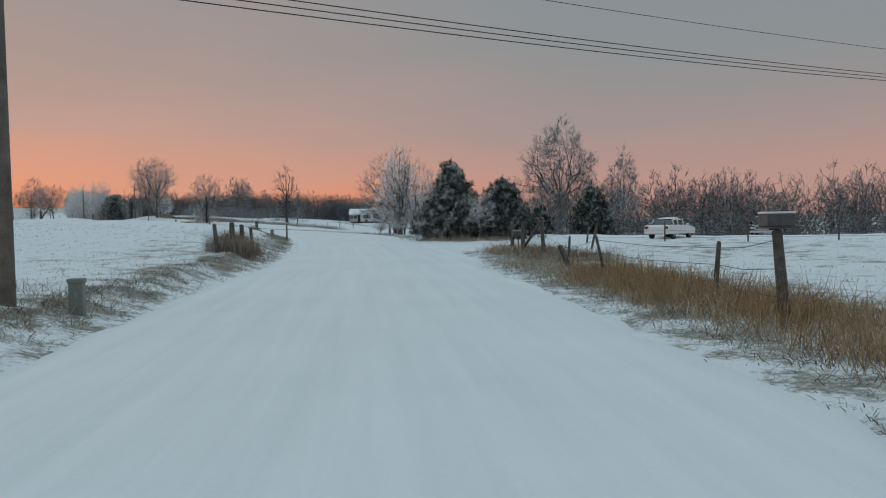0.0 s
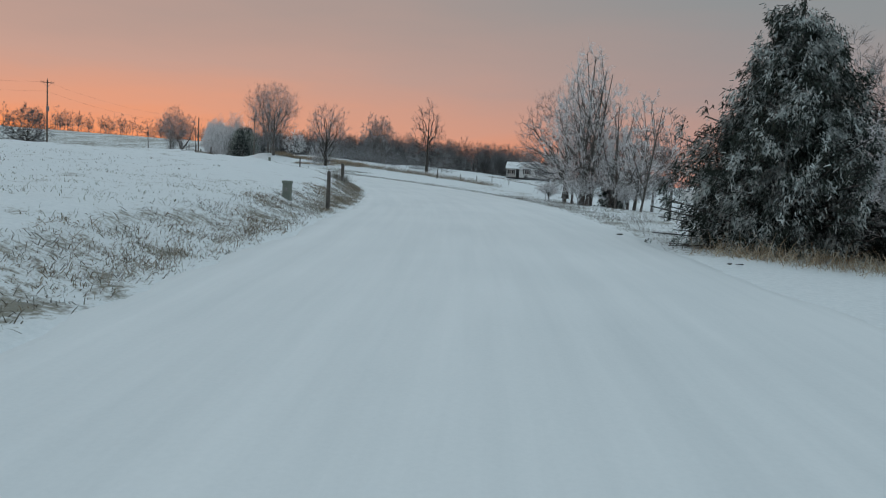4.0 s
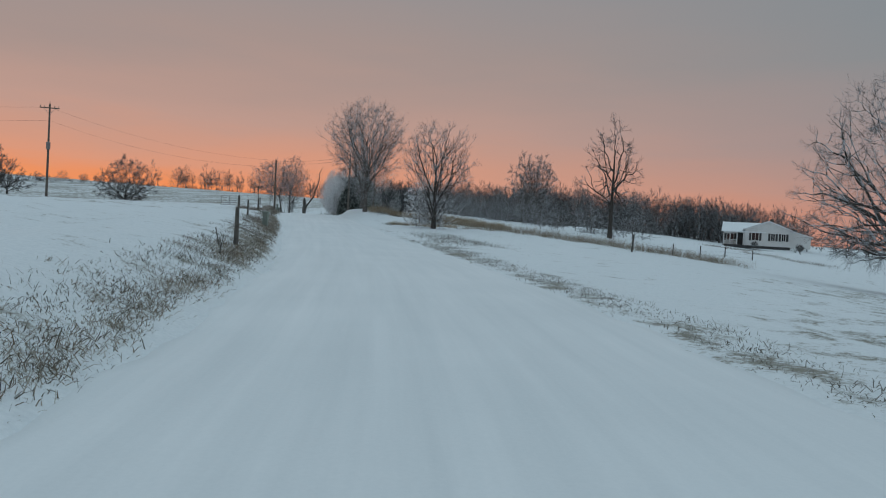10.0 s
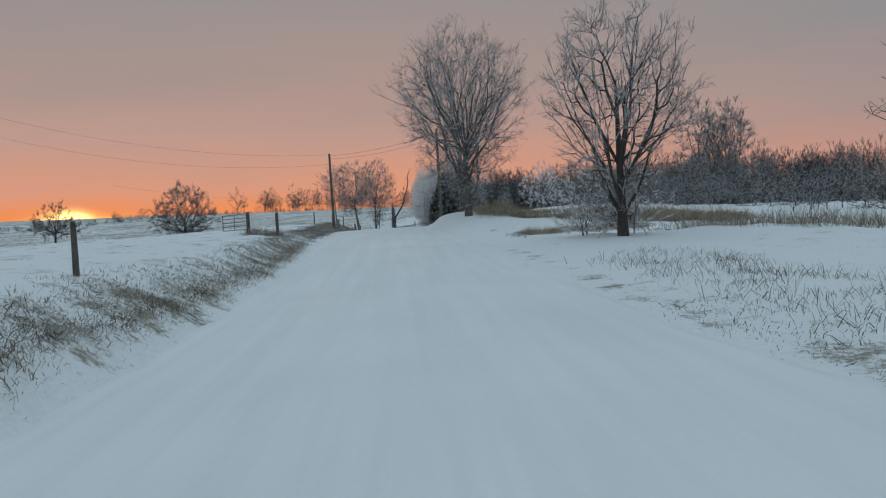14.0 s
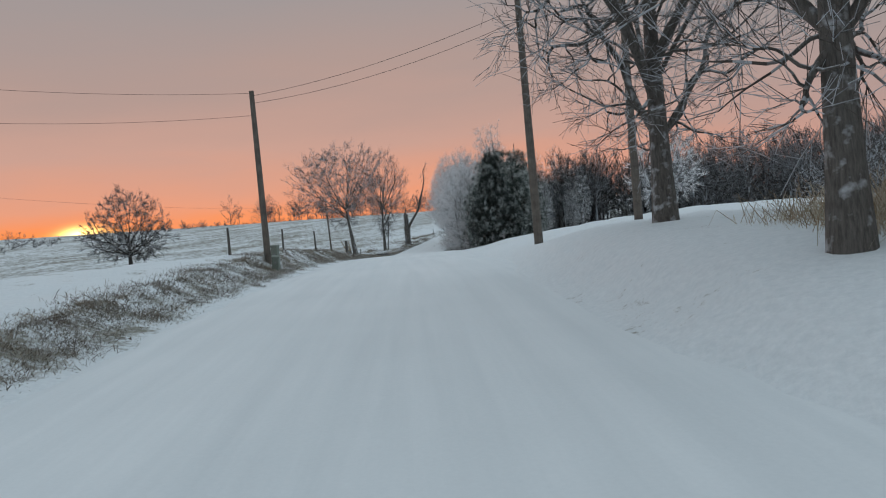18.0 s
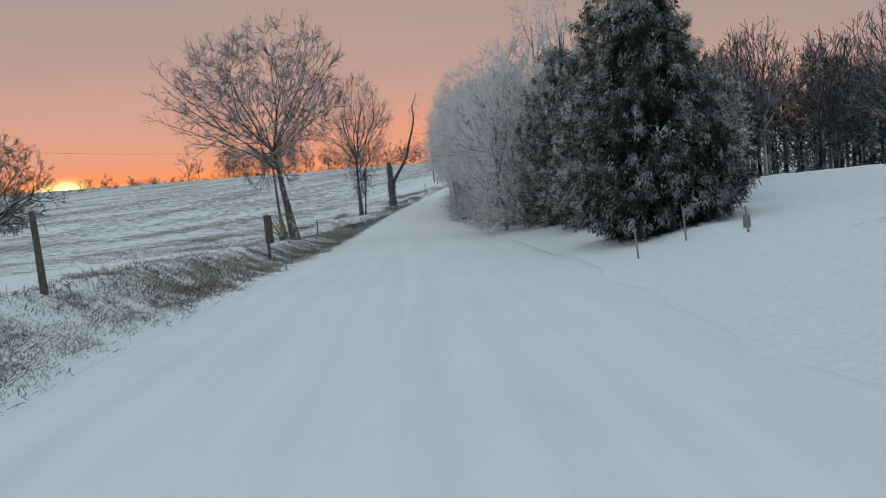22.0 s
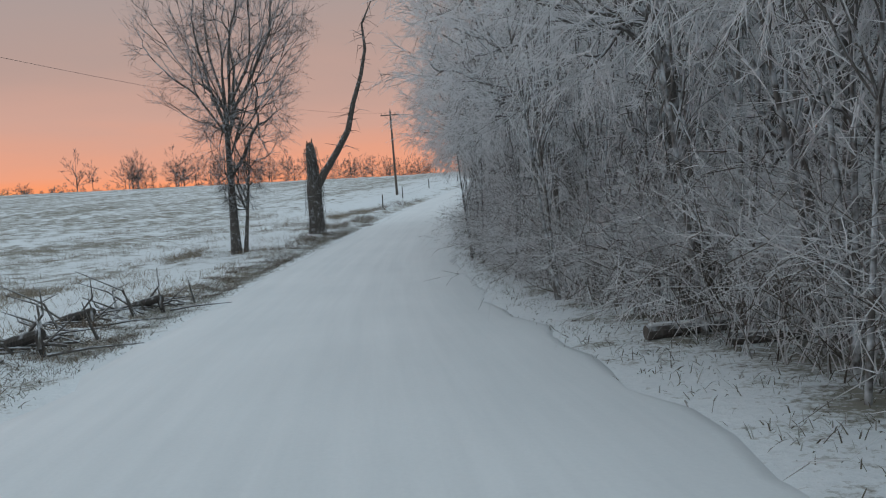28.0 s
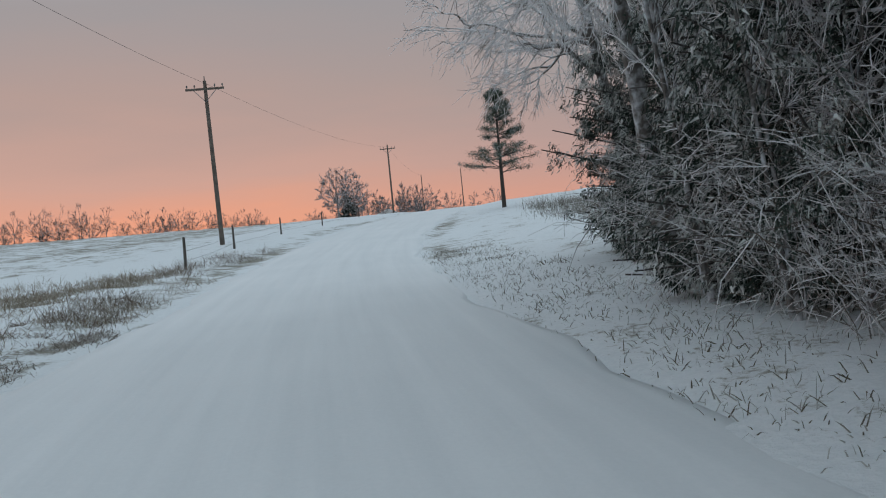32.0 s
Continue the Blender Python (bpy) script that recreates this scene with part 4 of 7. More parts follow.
plant("oak_tree", fork_tree(11, 16.6, 6.0, 0.45, "dome", 0.26, 420, 9, 0.8, crook=0.16, leader=0.5, least=0.014), (BARK, TWIG), "large frosted oak with crooked limbs", 17.7, 120.3)
plant("frosted_tree", fork_tree(12, 10.6, 2.5, 0.17, "tall", 0.2, 180, 10, 1.2, leader=0.75, least=0.012), (BARK_RIME, TWIG), "slender frosted tree behind the pasture", 22.8, 100.6, split=False)
plant("roadside_thicket", clump(14, 7, 1.5, 7.0, 11.0, 2.1, 0.1, crown="egg", foot=0.1, targets=90, limbs=12, climb=1.3, leader=0.86, twigs=6, twig_len=0.05, droop=0.1, least=0.009), (BARK, TWIG_WHITE),
      "thicket of tall frosted stems by the road", -6.0, 92.5, 0, "thicket", split=False)
plant("roadside_thicket", clump(16, 5, 1.3, 5.0, 8.5, 1.9, 0.09, crown="egg", foot=0.1, targets=90, limbs=12, climb=1.2, leader=0.86, twigs=6, twig_len=0.05, droop=0.1, least=0.009), (BARK, TWIG_WHITE),
      "frosted thicket of thin crooked stems", -2.4, 91.4, 0, "thicket", split=False)
make_tree("frosted_bush", bare_tree(41, 2.6, 0.04, "shrub", 5, least=0.006), (BARK_RIME, TWIG_WHITE), "low frosted bush at the thicket's foot", -5.2, 90.2, 0, "bush")
make_tree("frosted_bush", bare_tree(42, 2.2, 0.04, "shrub", 5, least=0.006), (BARK_RIME, TWIG_WHITE), "low frosted bush at the thicket's foot", -2.4, 89.2, 0, "bush")
make_tree("frosted_bush", bare_tree(43, 1.8, 0.035, "shrub", 5, least=0.006), (BARK_RIME, TWIG_WHITE), "low frosted bush at the thicket's foot", -7.2, 93.0, 0, "bush")
make_tree("cedar_tree", cedar_meshes(17, 4.0, 0.9, 260, 0.7), (BARK_DARK, NEEDLE), "slender frosted cedar among the stems", -3.0, 93.5)
plant("frosted_tree", clump(15, 2, 0.5, 5.5, 7.0, 2.0, 0.1, crown="egg", foot=0.2, targets=120, limbs=8, least=0.01), (BARK_RIME, TWIG), "small frosted tree behind the thicket", 0.5, 98.0, split=False)
# the yard trees before the white house
plant("yard_oak", fork_tree(121, 15.6, 9.4, 0.5, "dome", 0.14, 720, 13, 0.6, twigs=6, twig_len=0.06, leader=0.45, crook=0.12, least=0.008), (BARK_DARK, TWIG), "large spreading bare oak in the yard", -9.3, 160.5)
plant("yard_tree", fork_tree(22, 11.0, 5.4, 0.3, "dome", 0.16, 500, 10, 0.6, leader=0.45, crook=0.14, least=0.012), (BARK_DARK, TWIG), "smaller round bare tree in the yard", -0.7, 156.0)
plant("dead_tree", fork_tree(23, 12.6, 3.5, 0.25, "egg", 0.25, 110, 9, 0.8, twigs=4, twiglets=2, leader=0.75, crook=0.24, least=0.014), (BARK_DARK, TWIG_DARK), "tall half-dead tree with sparse dark limbs", -34.9, 178.7)
plant("bare_tree", clump(24, 4, 1.0, 8.5, 11.0, 2.6, 0.13, crown="fan", foot=0.12, targets=110, limbs=7, climb=1.6, least=0.013), (BARK, TWIG), "frosted bare tree of several stems above the brush", -54.0, 210.6, split=False)
plant("roadside_maple", fork_tree(25, 9.5, 3.5, 0.22, "fan", 0.05, 420, 16, 1.5, twigs=5, leader=0.7, crook=0.06, least=0.007), (BARK_DARK, TWIG), "egg-shaped dark maple by the road", -47.6, 161.3)
plant("frosted_bush", clump(44, 4, 0.9, 2.4, 3.6, 1.5, 0.05, crown="bush", foot=0.05, targets=70, limbs=7, least=0.009), (BARK_RIME, TWIG_WHITE), "frosted bush at the maple's foot", -48.8, 162.4, 0, "bush", split=False)
plant("roadside_maple", fork_tree(26, 12.4, 4.9, 0.24, "fan", 0.1, 480, 14, 1.35, twigs=5, leader=0.6, crook=0.07, least=0.007), (BARK, TWIG), "tall maple with ascending frosted limbs", -66.5, 181.7)
plant("roadside_maple", fork_tree(27, 12.2, 4.9, 0.24, "fan", 0.12, 480, 14, 1.2, twigs=5, leader=0.6, crook=0.08, least=0.007), (BARK, TWIG), "stout maple close to the road", -62.7, 175.6, 70)
make_tree("cedar_tree", cedar_meshes(31, 7.3, 2.3, 1500, 1.25, 44, 0.46, 0.5), (BARK_DARK, NEEDLE_DARK), "dark pointed cedar at the corner of the wood", *by_road(240.2, 6.0))
for k, (run, side, tall) in enumerate(((257.5, 5.2, 8.0), (261.0, 5.2, 9.6))):
    plant("frosted_bush", clump(130 + k, 4, 0.8, tall * 0.8, tall, 2.6, 0.08, crown="bush", foot=0.06, targets=120, limbs=9, climb=1.0, least=0.012), (BARK_RIME, TWIG_WHITE),
          "tall white-frosted bush round a dark cedar", *by_road(run, side), 0, "bush", split=False)
plant("lawn_tree", fork_tree(48, 6.2, 3.0, 0.14, "dome", 0.16, 170, 9, 0.6, leader=0.5, least=0.012), (BARK_RIME, TWIG_WHITE), "small white-frosted tree on the snowy lawn", -78.1, 224.1, split=False)
# across the road
plant("leaning_tree", fork_tree(33, 10.8, 4.9, 0.25, "fan", 0.3, 480, 10, 0.9, twigs=6, lean=(-0.16, -0.02), shift=(-1.5, 0.3), leader=0.45, crook=0.13, least=0.010), (BARK, TWIG), "leaning frosted tree on the road bank", -111.4, 229.6)
plant("slim_tree", [((0.0, 0.0), fork_tree(34, 16.8, 4.7, 0.27, "fan", 0.22, 320, 12, 1.4, shift=(0.5, 0.3), leader=0.6, crook=0.08, least=0.008)),
                    ((0.42, 0.25), fork_tree(38, 8.0, 1.3, 0.12, "tall", 0.3, 70, 8, 1.3, lean=(0.1, 0.06), leader=0.8, least=0.007))], (BARK, TWIG), "slim bare tree with a side stem at the field's edge", -144.6, 281.2)
plant("field_tree", fork_tree(35, 12.8, 7.4, 0.4, "dome", 0.16, 480, 11, 0.55, leader=0.45, crook=0.14, least=0.018), (BARK_DARK, TWIG_DARK), "round dark tree alone in the field", -173.4, 250.2)
plant("field_tree", fork_tree(36, 9.5, 5.6, 0.3, "dome", 0.16, 200, 10, 0.55, leader=0.45, crook=0.14, least=0.02), (BARK_DARK, TWIG_DARK), "broad dark tree on the field's far side", -201.0, 238.0, split=False)
plant("hill_tree", fork_tree(45, 8.0, 3.6, 0.2, "dome", 0.15, 160, 9, 0.7, least=0.022), (BARK_RIME, TWIG), "round frosted tree beside the climbing road", -184.8, 407.0, split=False)
plant("hill_tree", fork_tree(46, 9.5, 3.4, 0.2, "egg", 0.15, 160, 9, 1.0, least=0.022), (BARK_RIME, TWIG), "tall frosted tree near the hill's top", -190.5, 430.0, split=False)
make_tree("cedar_tree", cedar_meshes(47, 5.0, 1.6, 300, 0.8), (BARK_DARK, NEEDLE_DARK), "dark cedar among frosted hill trees", -188.0, 420.0)
plant("field_tree", fork_tree(37, 7.5, 2.8, 0.2, "egg", 0.25, 120, 8, 1.0, least=0.026), (BARK_DARK, TWIG_DARK), "slender dark tree beyond the field", -120.0, 172.0, split=False)


# ---- the wood along the road, built from a few trees set again and again ----
rng = np.random.default_rng(7)
WILD = [plant("wood_tree", fork_tree(50 + k, (12.0, 14.0, 10.0, 15.0)[k], (2.2, 2.5, 2.0, 2.7)[k], (0.13, 0.17, 0.11, 0.19)[k], "tall", 0.08, 230, 18, 0.95, twigs=6, twig_len=0.045, droop=0.16, leader=0.86, crook=0.16, least=0.0075),
              (BARK_RIME, TWIG_WHITE), "frosted leafless tree in a dense roadside wood", *by_road((264, 272, 284, 300)[k], (8.5, 8.0, 9.5, 9.0)[k]), 0, "tree", "trees of the roadside wood", split=False) for k in range(4)]
WOOD_CEDAR = [make_tree("wood_cedar", cedar_meshes(60 + k, (8.5, 7.0)[k], (2.2, 1.9)[k], 800, (0.55, 0.6)[k], 44, 0.46), (BARK_DARK, (NEEDLE_WHITE, NEEDLE_WHITE)[k]),
                        "frosted cedar in the roadside wood", *by_road((247, 252.5)[k], (6.9, 6.7)[k]), 0, "tree", "cedars of the roadside wood") for k in range(2)]
SHRUB = [make_tree("frosted_shrub", bare_tree(70 + k, (3.4, 2.6, 2.0)[k], 0.03, "shrub", 5, least=0.006), (BARK, TWIG_WHITE),
                   "tangled frosted shrub at the wood's edge", *by_road((262, 275, 290)[k], (7.2, 6.8, 6.9)[k]), 0, "shrub", "shrubs at the wood's edge", 0.05) for k in range(3)]


def again(source, run, side, scale, turn):
    x, y = by_road(run, side)
    ob = copy_thing(source, pose(x, y, ground_z(x, y) - 0.1, 0, 0, turn))
    ob.scale = (scale, scale, scale)
    return ob


def wood_edge(run):
    """How far from the road's middle the wood begins."""
    return float(np.interp(run, [228, 240, 250, 258, 268, 285, 300, 312, 322, 330, 336, 342], [9.5, 8.6, 7.2, 5.6, 4.4, 3.5, 3.0, 3.0, 3.5, 4.2, 5.6, 9.0]))


for k in range(72):
    run = 259 + 80 * (k + rng.uniform(0, 1)) / 72
    depth = rng.choice([0.3, 0.9, 2.4, 5.0, 9.0]) + rng.uniform(0, 1.6)
    again(WILD[rng.integers(0, 4)], run, wood_edge(run) + depth + 0.9, rng.uniform(0.72, 1.02) * np.interp(run, [259, 275, 300], [0.5, 0.72, 1.0]), rng.uniform(0, 360))
# run along the road, distance from its middle, size
CEDAR_SPOTS = [(244.5, 8.0, 0.8), (249.6, 6.5, 0.9), (250.5, 9.2, 1.0), (255, 6.7, 1.0), (256, 9.6, 1.1), (258, 6.5, 0.85), (260.5, 8.2, 1.1), (262.5, 6.6, 0.8), (266, 8.6, 1.1), (276, 8.5, 1.05),
               (284, 7.6, 1.0), (299, 6.6, 1.1), (312, 6.8, 1.0), (322, 6.2, 1.1), (331, 6.0, 1.1), (338, 7.2, 1.0)]
for k, (run, side, size) in enumerate(CEDAR_SPOTS):
    again(WOOD_CEDAR[k * 3 % 5 % 2], run, side, size, k * 67)
for k in range(60):
    run = 260 + 76 * (k + rng.uniform(0, 1)) / 60
    again(SHRUB[rng.integers(0, 3)], run, wood_edge(run) + 0.95 + rng.uniform(0, 1.6), rng.uniform(0.7, 1.25), rng.uniform(0, 360))
# thin young stems standing close together in front of the wood
POLES = [plant("young_tree", clump(80 + k, 4, 0.5, (6.0, 7.5)[k], (8.5, 10.5)[k], 0.8, 0.042, crown="tall", foot=0.3, targets=30, limbs=9, climb=1.8, twigs=4, twiglets=2, twig_len=0.05, leader=0.92, least=0.008), (BARK_RIME, TWIG_WHITE),
               "cluster of thin frosted young stems", *by_road(256 + 12 * k, 8.6), 0, "tree", "young stems of the roadside wood", split=False) for k in range(2)]
for k in range(44):
    run = 257 + 80 * (k + rng.uniform(0, 1)) / 44
    again(POLES[k % 2], run, wood_edge(run) + rng.uniform(0.4, 2.6), rng.uniform(0.75, 1.2), rng.uniform(0, 360))


def wood_brush(run0, run1, count, tall, seed, label):
    """Arching stems with hanging twigs, tangled along the wood's foot, as one object."""
    rng = np.random.default_rng(seed)
    run = rng.uniform(run0, run1, count)
    side = np.array([wood_edge(r) for r in run]) + 0.35 + 2.2 * rng.uniform(0, 1, count) ** 1.4
    xy = np.array([by_road(r, s) for r, s in zip(run, side)])
    out = np.array([by_road(r, s - 1.0) for r, s in zip(run, side)]) - xy
    P = np.column_stack([xy, land(xy[:, 0], xy[:, 1])[0] - 0.05])
    h = rng.uniform(0.35, 1.0, count) ** 1.3 * tall
    D = unit(np.column_stack([out * rng.uniform(-0.3, 0.3, (count, 1)) + rng.normal(0, 0.28, (count, 2)), np.ones(count)]))
    rad = 0.005 + 0.0022 * h
    a, b, ra, rb, nodes = [], [], [], [], []
    for k in range(5):
        D = unit(D + rng.normal(0, 0.16, D.shape) + np.column_stack([out * 0.05 * k, np.full(count, -0.09 * k)]))
        Q = P + D * (h / 5)[:, None]
        a.append(P), b.append(Q), ra.append(rad * (1 - 0.16 * k)), rb.append(rad * (1 - 0.16 * (k + 1)))
        nodes.append((Q, D))
        P = Q
    for k in (0, 1, 1, 2, 2, 3, 3, 4, 4, 4):
        Q, D = nodes[k]
        d = unit(D * 0.6 + rng.normal(0, 0.5, D.shape))
        ln = rng.uniform(0.12, 0.32, count) * np.sqrt(h) * 0.8
        M = Q + d * ln[:, None]
        T = M + unit(d * 0.9 + rng.normal(0, 0.2, D.shape) + np.array([0, 0, -0.4])) * (ln * 0.9)[:, None]
        a += [Q, M]
        b += [M, T]
        ra += [np.full(count, 0.0052), np.full(count, 0.004)]
        rb += [np.full(count, 0.004), np.full(count, 0.002)]
    v, f = tubes(np.concatenate(a), np.concatenate(b), np.concatenate(ra), np.concatenate(rb), 3)
    return tagged(mesh_object("wood_brush", v, f, TWIG_BRUSH), label, "brush", kind="stuff")


wood_brush(260, 300, 1900, 3.0, 61, "tangle of arching frosted stems along the wood's foot")
wood_brush(300, 337, 1800, 2.9, 62, "tangle of arching frosted stems along the wood's foot")


# ---- woods and hedges farther off: each one a mass of many trees ----
def far_tree_set(seed, style):
    """The pieces of a small forking tree one metre high."""
    if style == "tall":
        t = fork_tree(seed, 1.0, 0.26, 0.016, "egg", 0.28, 34, 8, 1.1, 5, 1, 0.09, least=0.0015)
    elif style == "round":
        t = fork_tree(seed, 1.0, 0.46, 0.018, "dome", 0.18, 40, 9, 0.7, 5, 1, 0.09, leader=0.5, least=0.0015)
    elif style == "hedge":
        t = fork_tree(seed, 1.0, 0.5, 0.02, "bush", 0.05, 14, 5, 0.8, 4, 0, 0.14, least=0.003)
    else:
        t = fork_tree(seed, 1.0, 0.52, 0.014, "bush", 0.05, 36, 8, 0.8, 5, 1, 0.1, leader=0.5, least=0.002)
    (trunk, _), limbs, _, (a, b, ra, rb) = t
    n = len(trunk) // 11
    mid = trunk.reshape(n, 11, 3).mean(1)
    more_a, more_b, more_r = [mid[:-1]], [mid[1:]], [np.linspace(0.016, 0.006, n)[:-1]]
    for ways in limbs:
        for way, rad in ways:
            more_a.append(way[:-1]), more_b.append(way[1:]), more_r.append(rad[:-1])
    r = np.concatenate(more_r)
    return [np.concatenate([*more_a, a]), np.concatenate([*more_b, b]), np.concatenate([r, ra]), np.concatenate([r * 0.9, rb])]


FAR_SETS = {s: [far_tree_set(200 + 7 * k, s) for k in range(4)] for s in ("tall", "round", "bush", "hedge")}


def far_wood(name, label, line, count, heights, spread, styles, mat, seed, least=0.02, category="woods"):
    """Many trees scattered along a line of places, as one object."""
    rng = np.random.default_rng(seed)
    line = np.array(line, float)
    run = np.r_[0, np.cumsum(np.hypot(*np.diff(line, axis=0).T))]
    at = rng.uniform(0, run[-1], count)
    x, y = np.interp(at, run, line[:, 0]) + rng.normal(0, spread, count), np.interp(at, run, line[:, 1]) + rng.normal(0, spread, count)
    z = land(x, y)[0]
    vs, fs, base = [], [], 0
    for i in range(count):
        a, b, ra, rb = FAR_SETS[styles[i % len(styles)]][rng.integers(0, 4)]
        s = rng.uniform(*heights)
        t = rng.uniform(0, 2 * math.pi)
        c, n = math.cos(t), math.sin(t)
        fat = rng.uniform(0.85, 1.25)

        def put(p):
            return np.column_stack([(p[:, 0] * c - p[:, 1] * n) * s * fat + x[i], (p[:, 0] * n + p[:, 1] * c) * s * fat + y[i], p[:, 2] * s + z[i] - 0.15])
        v, f = tubes(put(a), put(b), np.maximum(ra * s, least), np.maximum(rb * s, least * 0.7), 3)
        vs.append(v), fs.append(f + base)
        base += len(v)
    ob = mesh_object(name, np.concatenate(vs), np.concatenate(fs), mat)
    return tagged(ob, label, category, kind="stuff")


far_wood("pasture_woods", "grey frosted woods behind the snowy pasture", [(14, 112), (40, 118), (75, 112), (120, 95)], 250, (6.0, 10.0), 6, ("tall", "round", "bush"), TWIG_FAR, 1, 0.02)
far_wood("pasture_brush", "low dark brush along the pasture's edge", [(8, 100), (40, 106), (80, 100)], 90, (2.5, 4.2), 3.0, ("bush",), TWIG_FAR, 2, 0.02)
far_wood("roadside_brush", "frosted brush behind the roadside trees", [(-36, 184), (-46, 190), (-56, 194), (-66, 202)], 64, (2.2, 4.0), 3, ("bush", "round"), TWIG, 3, 0.014)
far_wood("lawn_woods", "dark leafless woods behind the snowy lawn", [(-97, 247), (-83, 251), (-70, 252), (-56, 252), (-40, 254), (-20, 257)], 330, (6.6, 8.6), 4.0, ("tall", "tall", "round"), TWIG_FAR, 5, 0.014)
# back row whose dark twig colour stands in for shade among the trunks
far_wood("lawn_woods", "back row of leafless woods behind the lawn, shade painted into its twigs", [(-95, 253), (-70, 258), (-40, 260), (-15, 263)], 130, (5.6, 7.4), 3.0, ("round", "bush"), TWIG_SHADE, 17, 0.02)
far_wood("lawn_brush", "grey undergrowth below the woods behind the lawn", [(-94, 246), (-83, 249), (-70, 250), (-56, 250), (-40, 252), (-20, 255)], 110, (1.6, 3.6), 2.5, ("bush",), TWIG_FAR, 15, 0.014)
far_wood("house_woods", "dark woods beyond the white house", [(-75, 275), (-45, 285), (-10, 290), (30, 280), (80, 255)], 110, (4.2, 6.4), 7, ("tall", "round"), TWIG_DARK, 6, 0.04)
# backdrop trees coloured dark in place of the wood's inner shade
far_wood("deep_wood", "back row of the roadside wood, shade painted into its twigs", [by_road(r, 25 if r < 258 else 19) for r in range(262, 338, 6)], 110, (6.5, 9.0), 2.4, ("tall",), TWIG_SHADE, 7, 0.014)
far_wood("horizon_trees", "bare trees dark against the dawn sky", [(-165, 120), (-205, 170), (-228, 225)], 30, (4, 8), 8, ("round", "tall"), TWIG_DARK, 8, 0.03)
far_wood("horizon_hedge", "low dark hedge along the far field", [(-230, 140), (-290, 280), (-315, 360), (-300, 460), (-268, 560), (-240, 640)], 300, (1.0, 3.2), 5, ("hedge",), TWIG_DARK, 9, 0.04, "hedge")
far_wood("horizon_trees", "scattered bare trees beyond the fields", [(-316, 400), (-305, 460), (-278, 560), (-244, 640)], 92, (7, 13), 6, ("round", "tall"), TWIG_DARK, 10, 0.03)
far_wood("horizon_trees", "low bare trees beyond the fields", [(-300, 300), (-318, 390)], 12, (3, 5.5), 5, ("round",), TWIG_DARK, 16, 0.03)
far_wood("hill_trees", "frosted trees where the road tops the hill", [(-190, 450), (-205, 500), (-185, 540)], 26, (5, 10), 7, ("round", "tall"), TWIG_FAR, 11, 0.04)

OVERHANG = plant("overhanging_tree", fork_tree(93, 12.5, 3.0, 0.16, "tall", 0.3, 260, 14, 0.6, twigs=7, twig_len=0.06, droop=0.28, lean=(-0.16, -0.06), shift=(-1.6, -0.6), leader=0.8, crook=0.2, least=0.007), (BARK_RIME, TWIG_WHITE), "frosted tree hanging its twigs over the road", *by_road(339, 6.6), split=False)
for run, side, size, turn in ((270, 6.6, 0.85, 5), (278, 5.8, 0.9, 20), (285, 5.4, 0.95, 8), (291, 5.2, 1.0, 30), (298, 5.0, 1.0, 15), (306, 4.8, 1.0, 0), (315, 4.8, 0.95, 28), (326, 4.6, 1.0, 12)):
    again(OVERHANG, run, side, size, turn)
again(OVERHANG, 334, 5.0, 1.1, 40)


# ---- things along the road ----
def utility_pole(x, y, top, arm=0.0, turn=0.0, lean=0.0, label="weathered wooden utility pole", transformer=False, braces=True):
    z = ground_z(x, y)
    h = top - z
    root = thing("utility_pole", label, "utility pole", x, y, z - 0.15, turn)
    off = math.tan(radians(lean)) * h
    part("pole", rod(bmesh.new(), (0, 0, 0), (off, 0, h + 0.15), 0.145, 0.10, 12), POLE_WOOD, root)
    if arm:
        at = h - 0.35
        part("crossarm", block(bmesh.new(), -arm / 2 + off, arm / 2 + off, -0.19, -0.08, at - 0.06, at + 0.06, 0.01), POLE_WOOD, root)
        for k in (-0.46, -0.26, 0.26, 0.46):
            bm = rod(bmesh.new(), (off + arm * k, -0.135, at + 0.05), (off + arm * k, -0.135, at + 0.16), 0.02, 0.02, 6)
            rod(bm, (off + arm * k, -0.135, at + 0.15), (off + arm * k, -0.135, at + 0.27), 0.055, 0.035, 8)
            part("insulator", bm, GLAZED, root)
        bm = rod(bmesh.new(), (off, 0, h + 0.1), (off, 0, h + 0.42), 0.04, 0.03, 8)
        part("top_pin", bm, GLAZED, root)
        if braces:
            for s in (-1, 1):
                part("brace", rod(bmesh.new(), (off + s * arm * 0.3, -0.15, at - 0.05), (off * 0.95, -0.13, at - 0.75), 0.02, 0.02, 6), METAL, root)
    if transformer:
        bm = rod(bmesh.new(), (off * 0.6 + 0.05, -0.38, h * 0.52), (off * 0.6 + 0.05, -0.38, h * 0.52 + 0.85), 0.24, 0.24, 14)
        rod(bm, (off * 0.6 + 0.05, -0.38, h * 0.52 + 0.85), (off * 0.6 + 0.05, -0.38, h * 0.52 + 0.93), 0.24, 0.12, 14)
        part("transformer", bm, METAL, root, "grey can transformer")
    return root


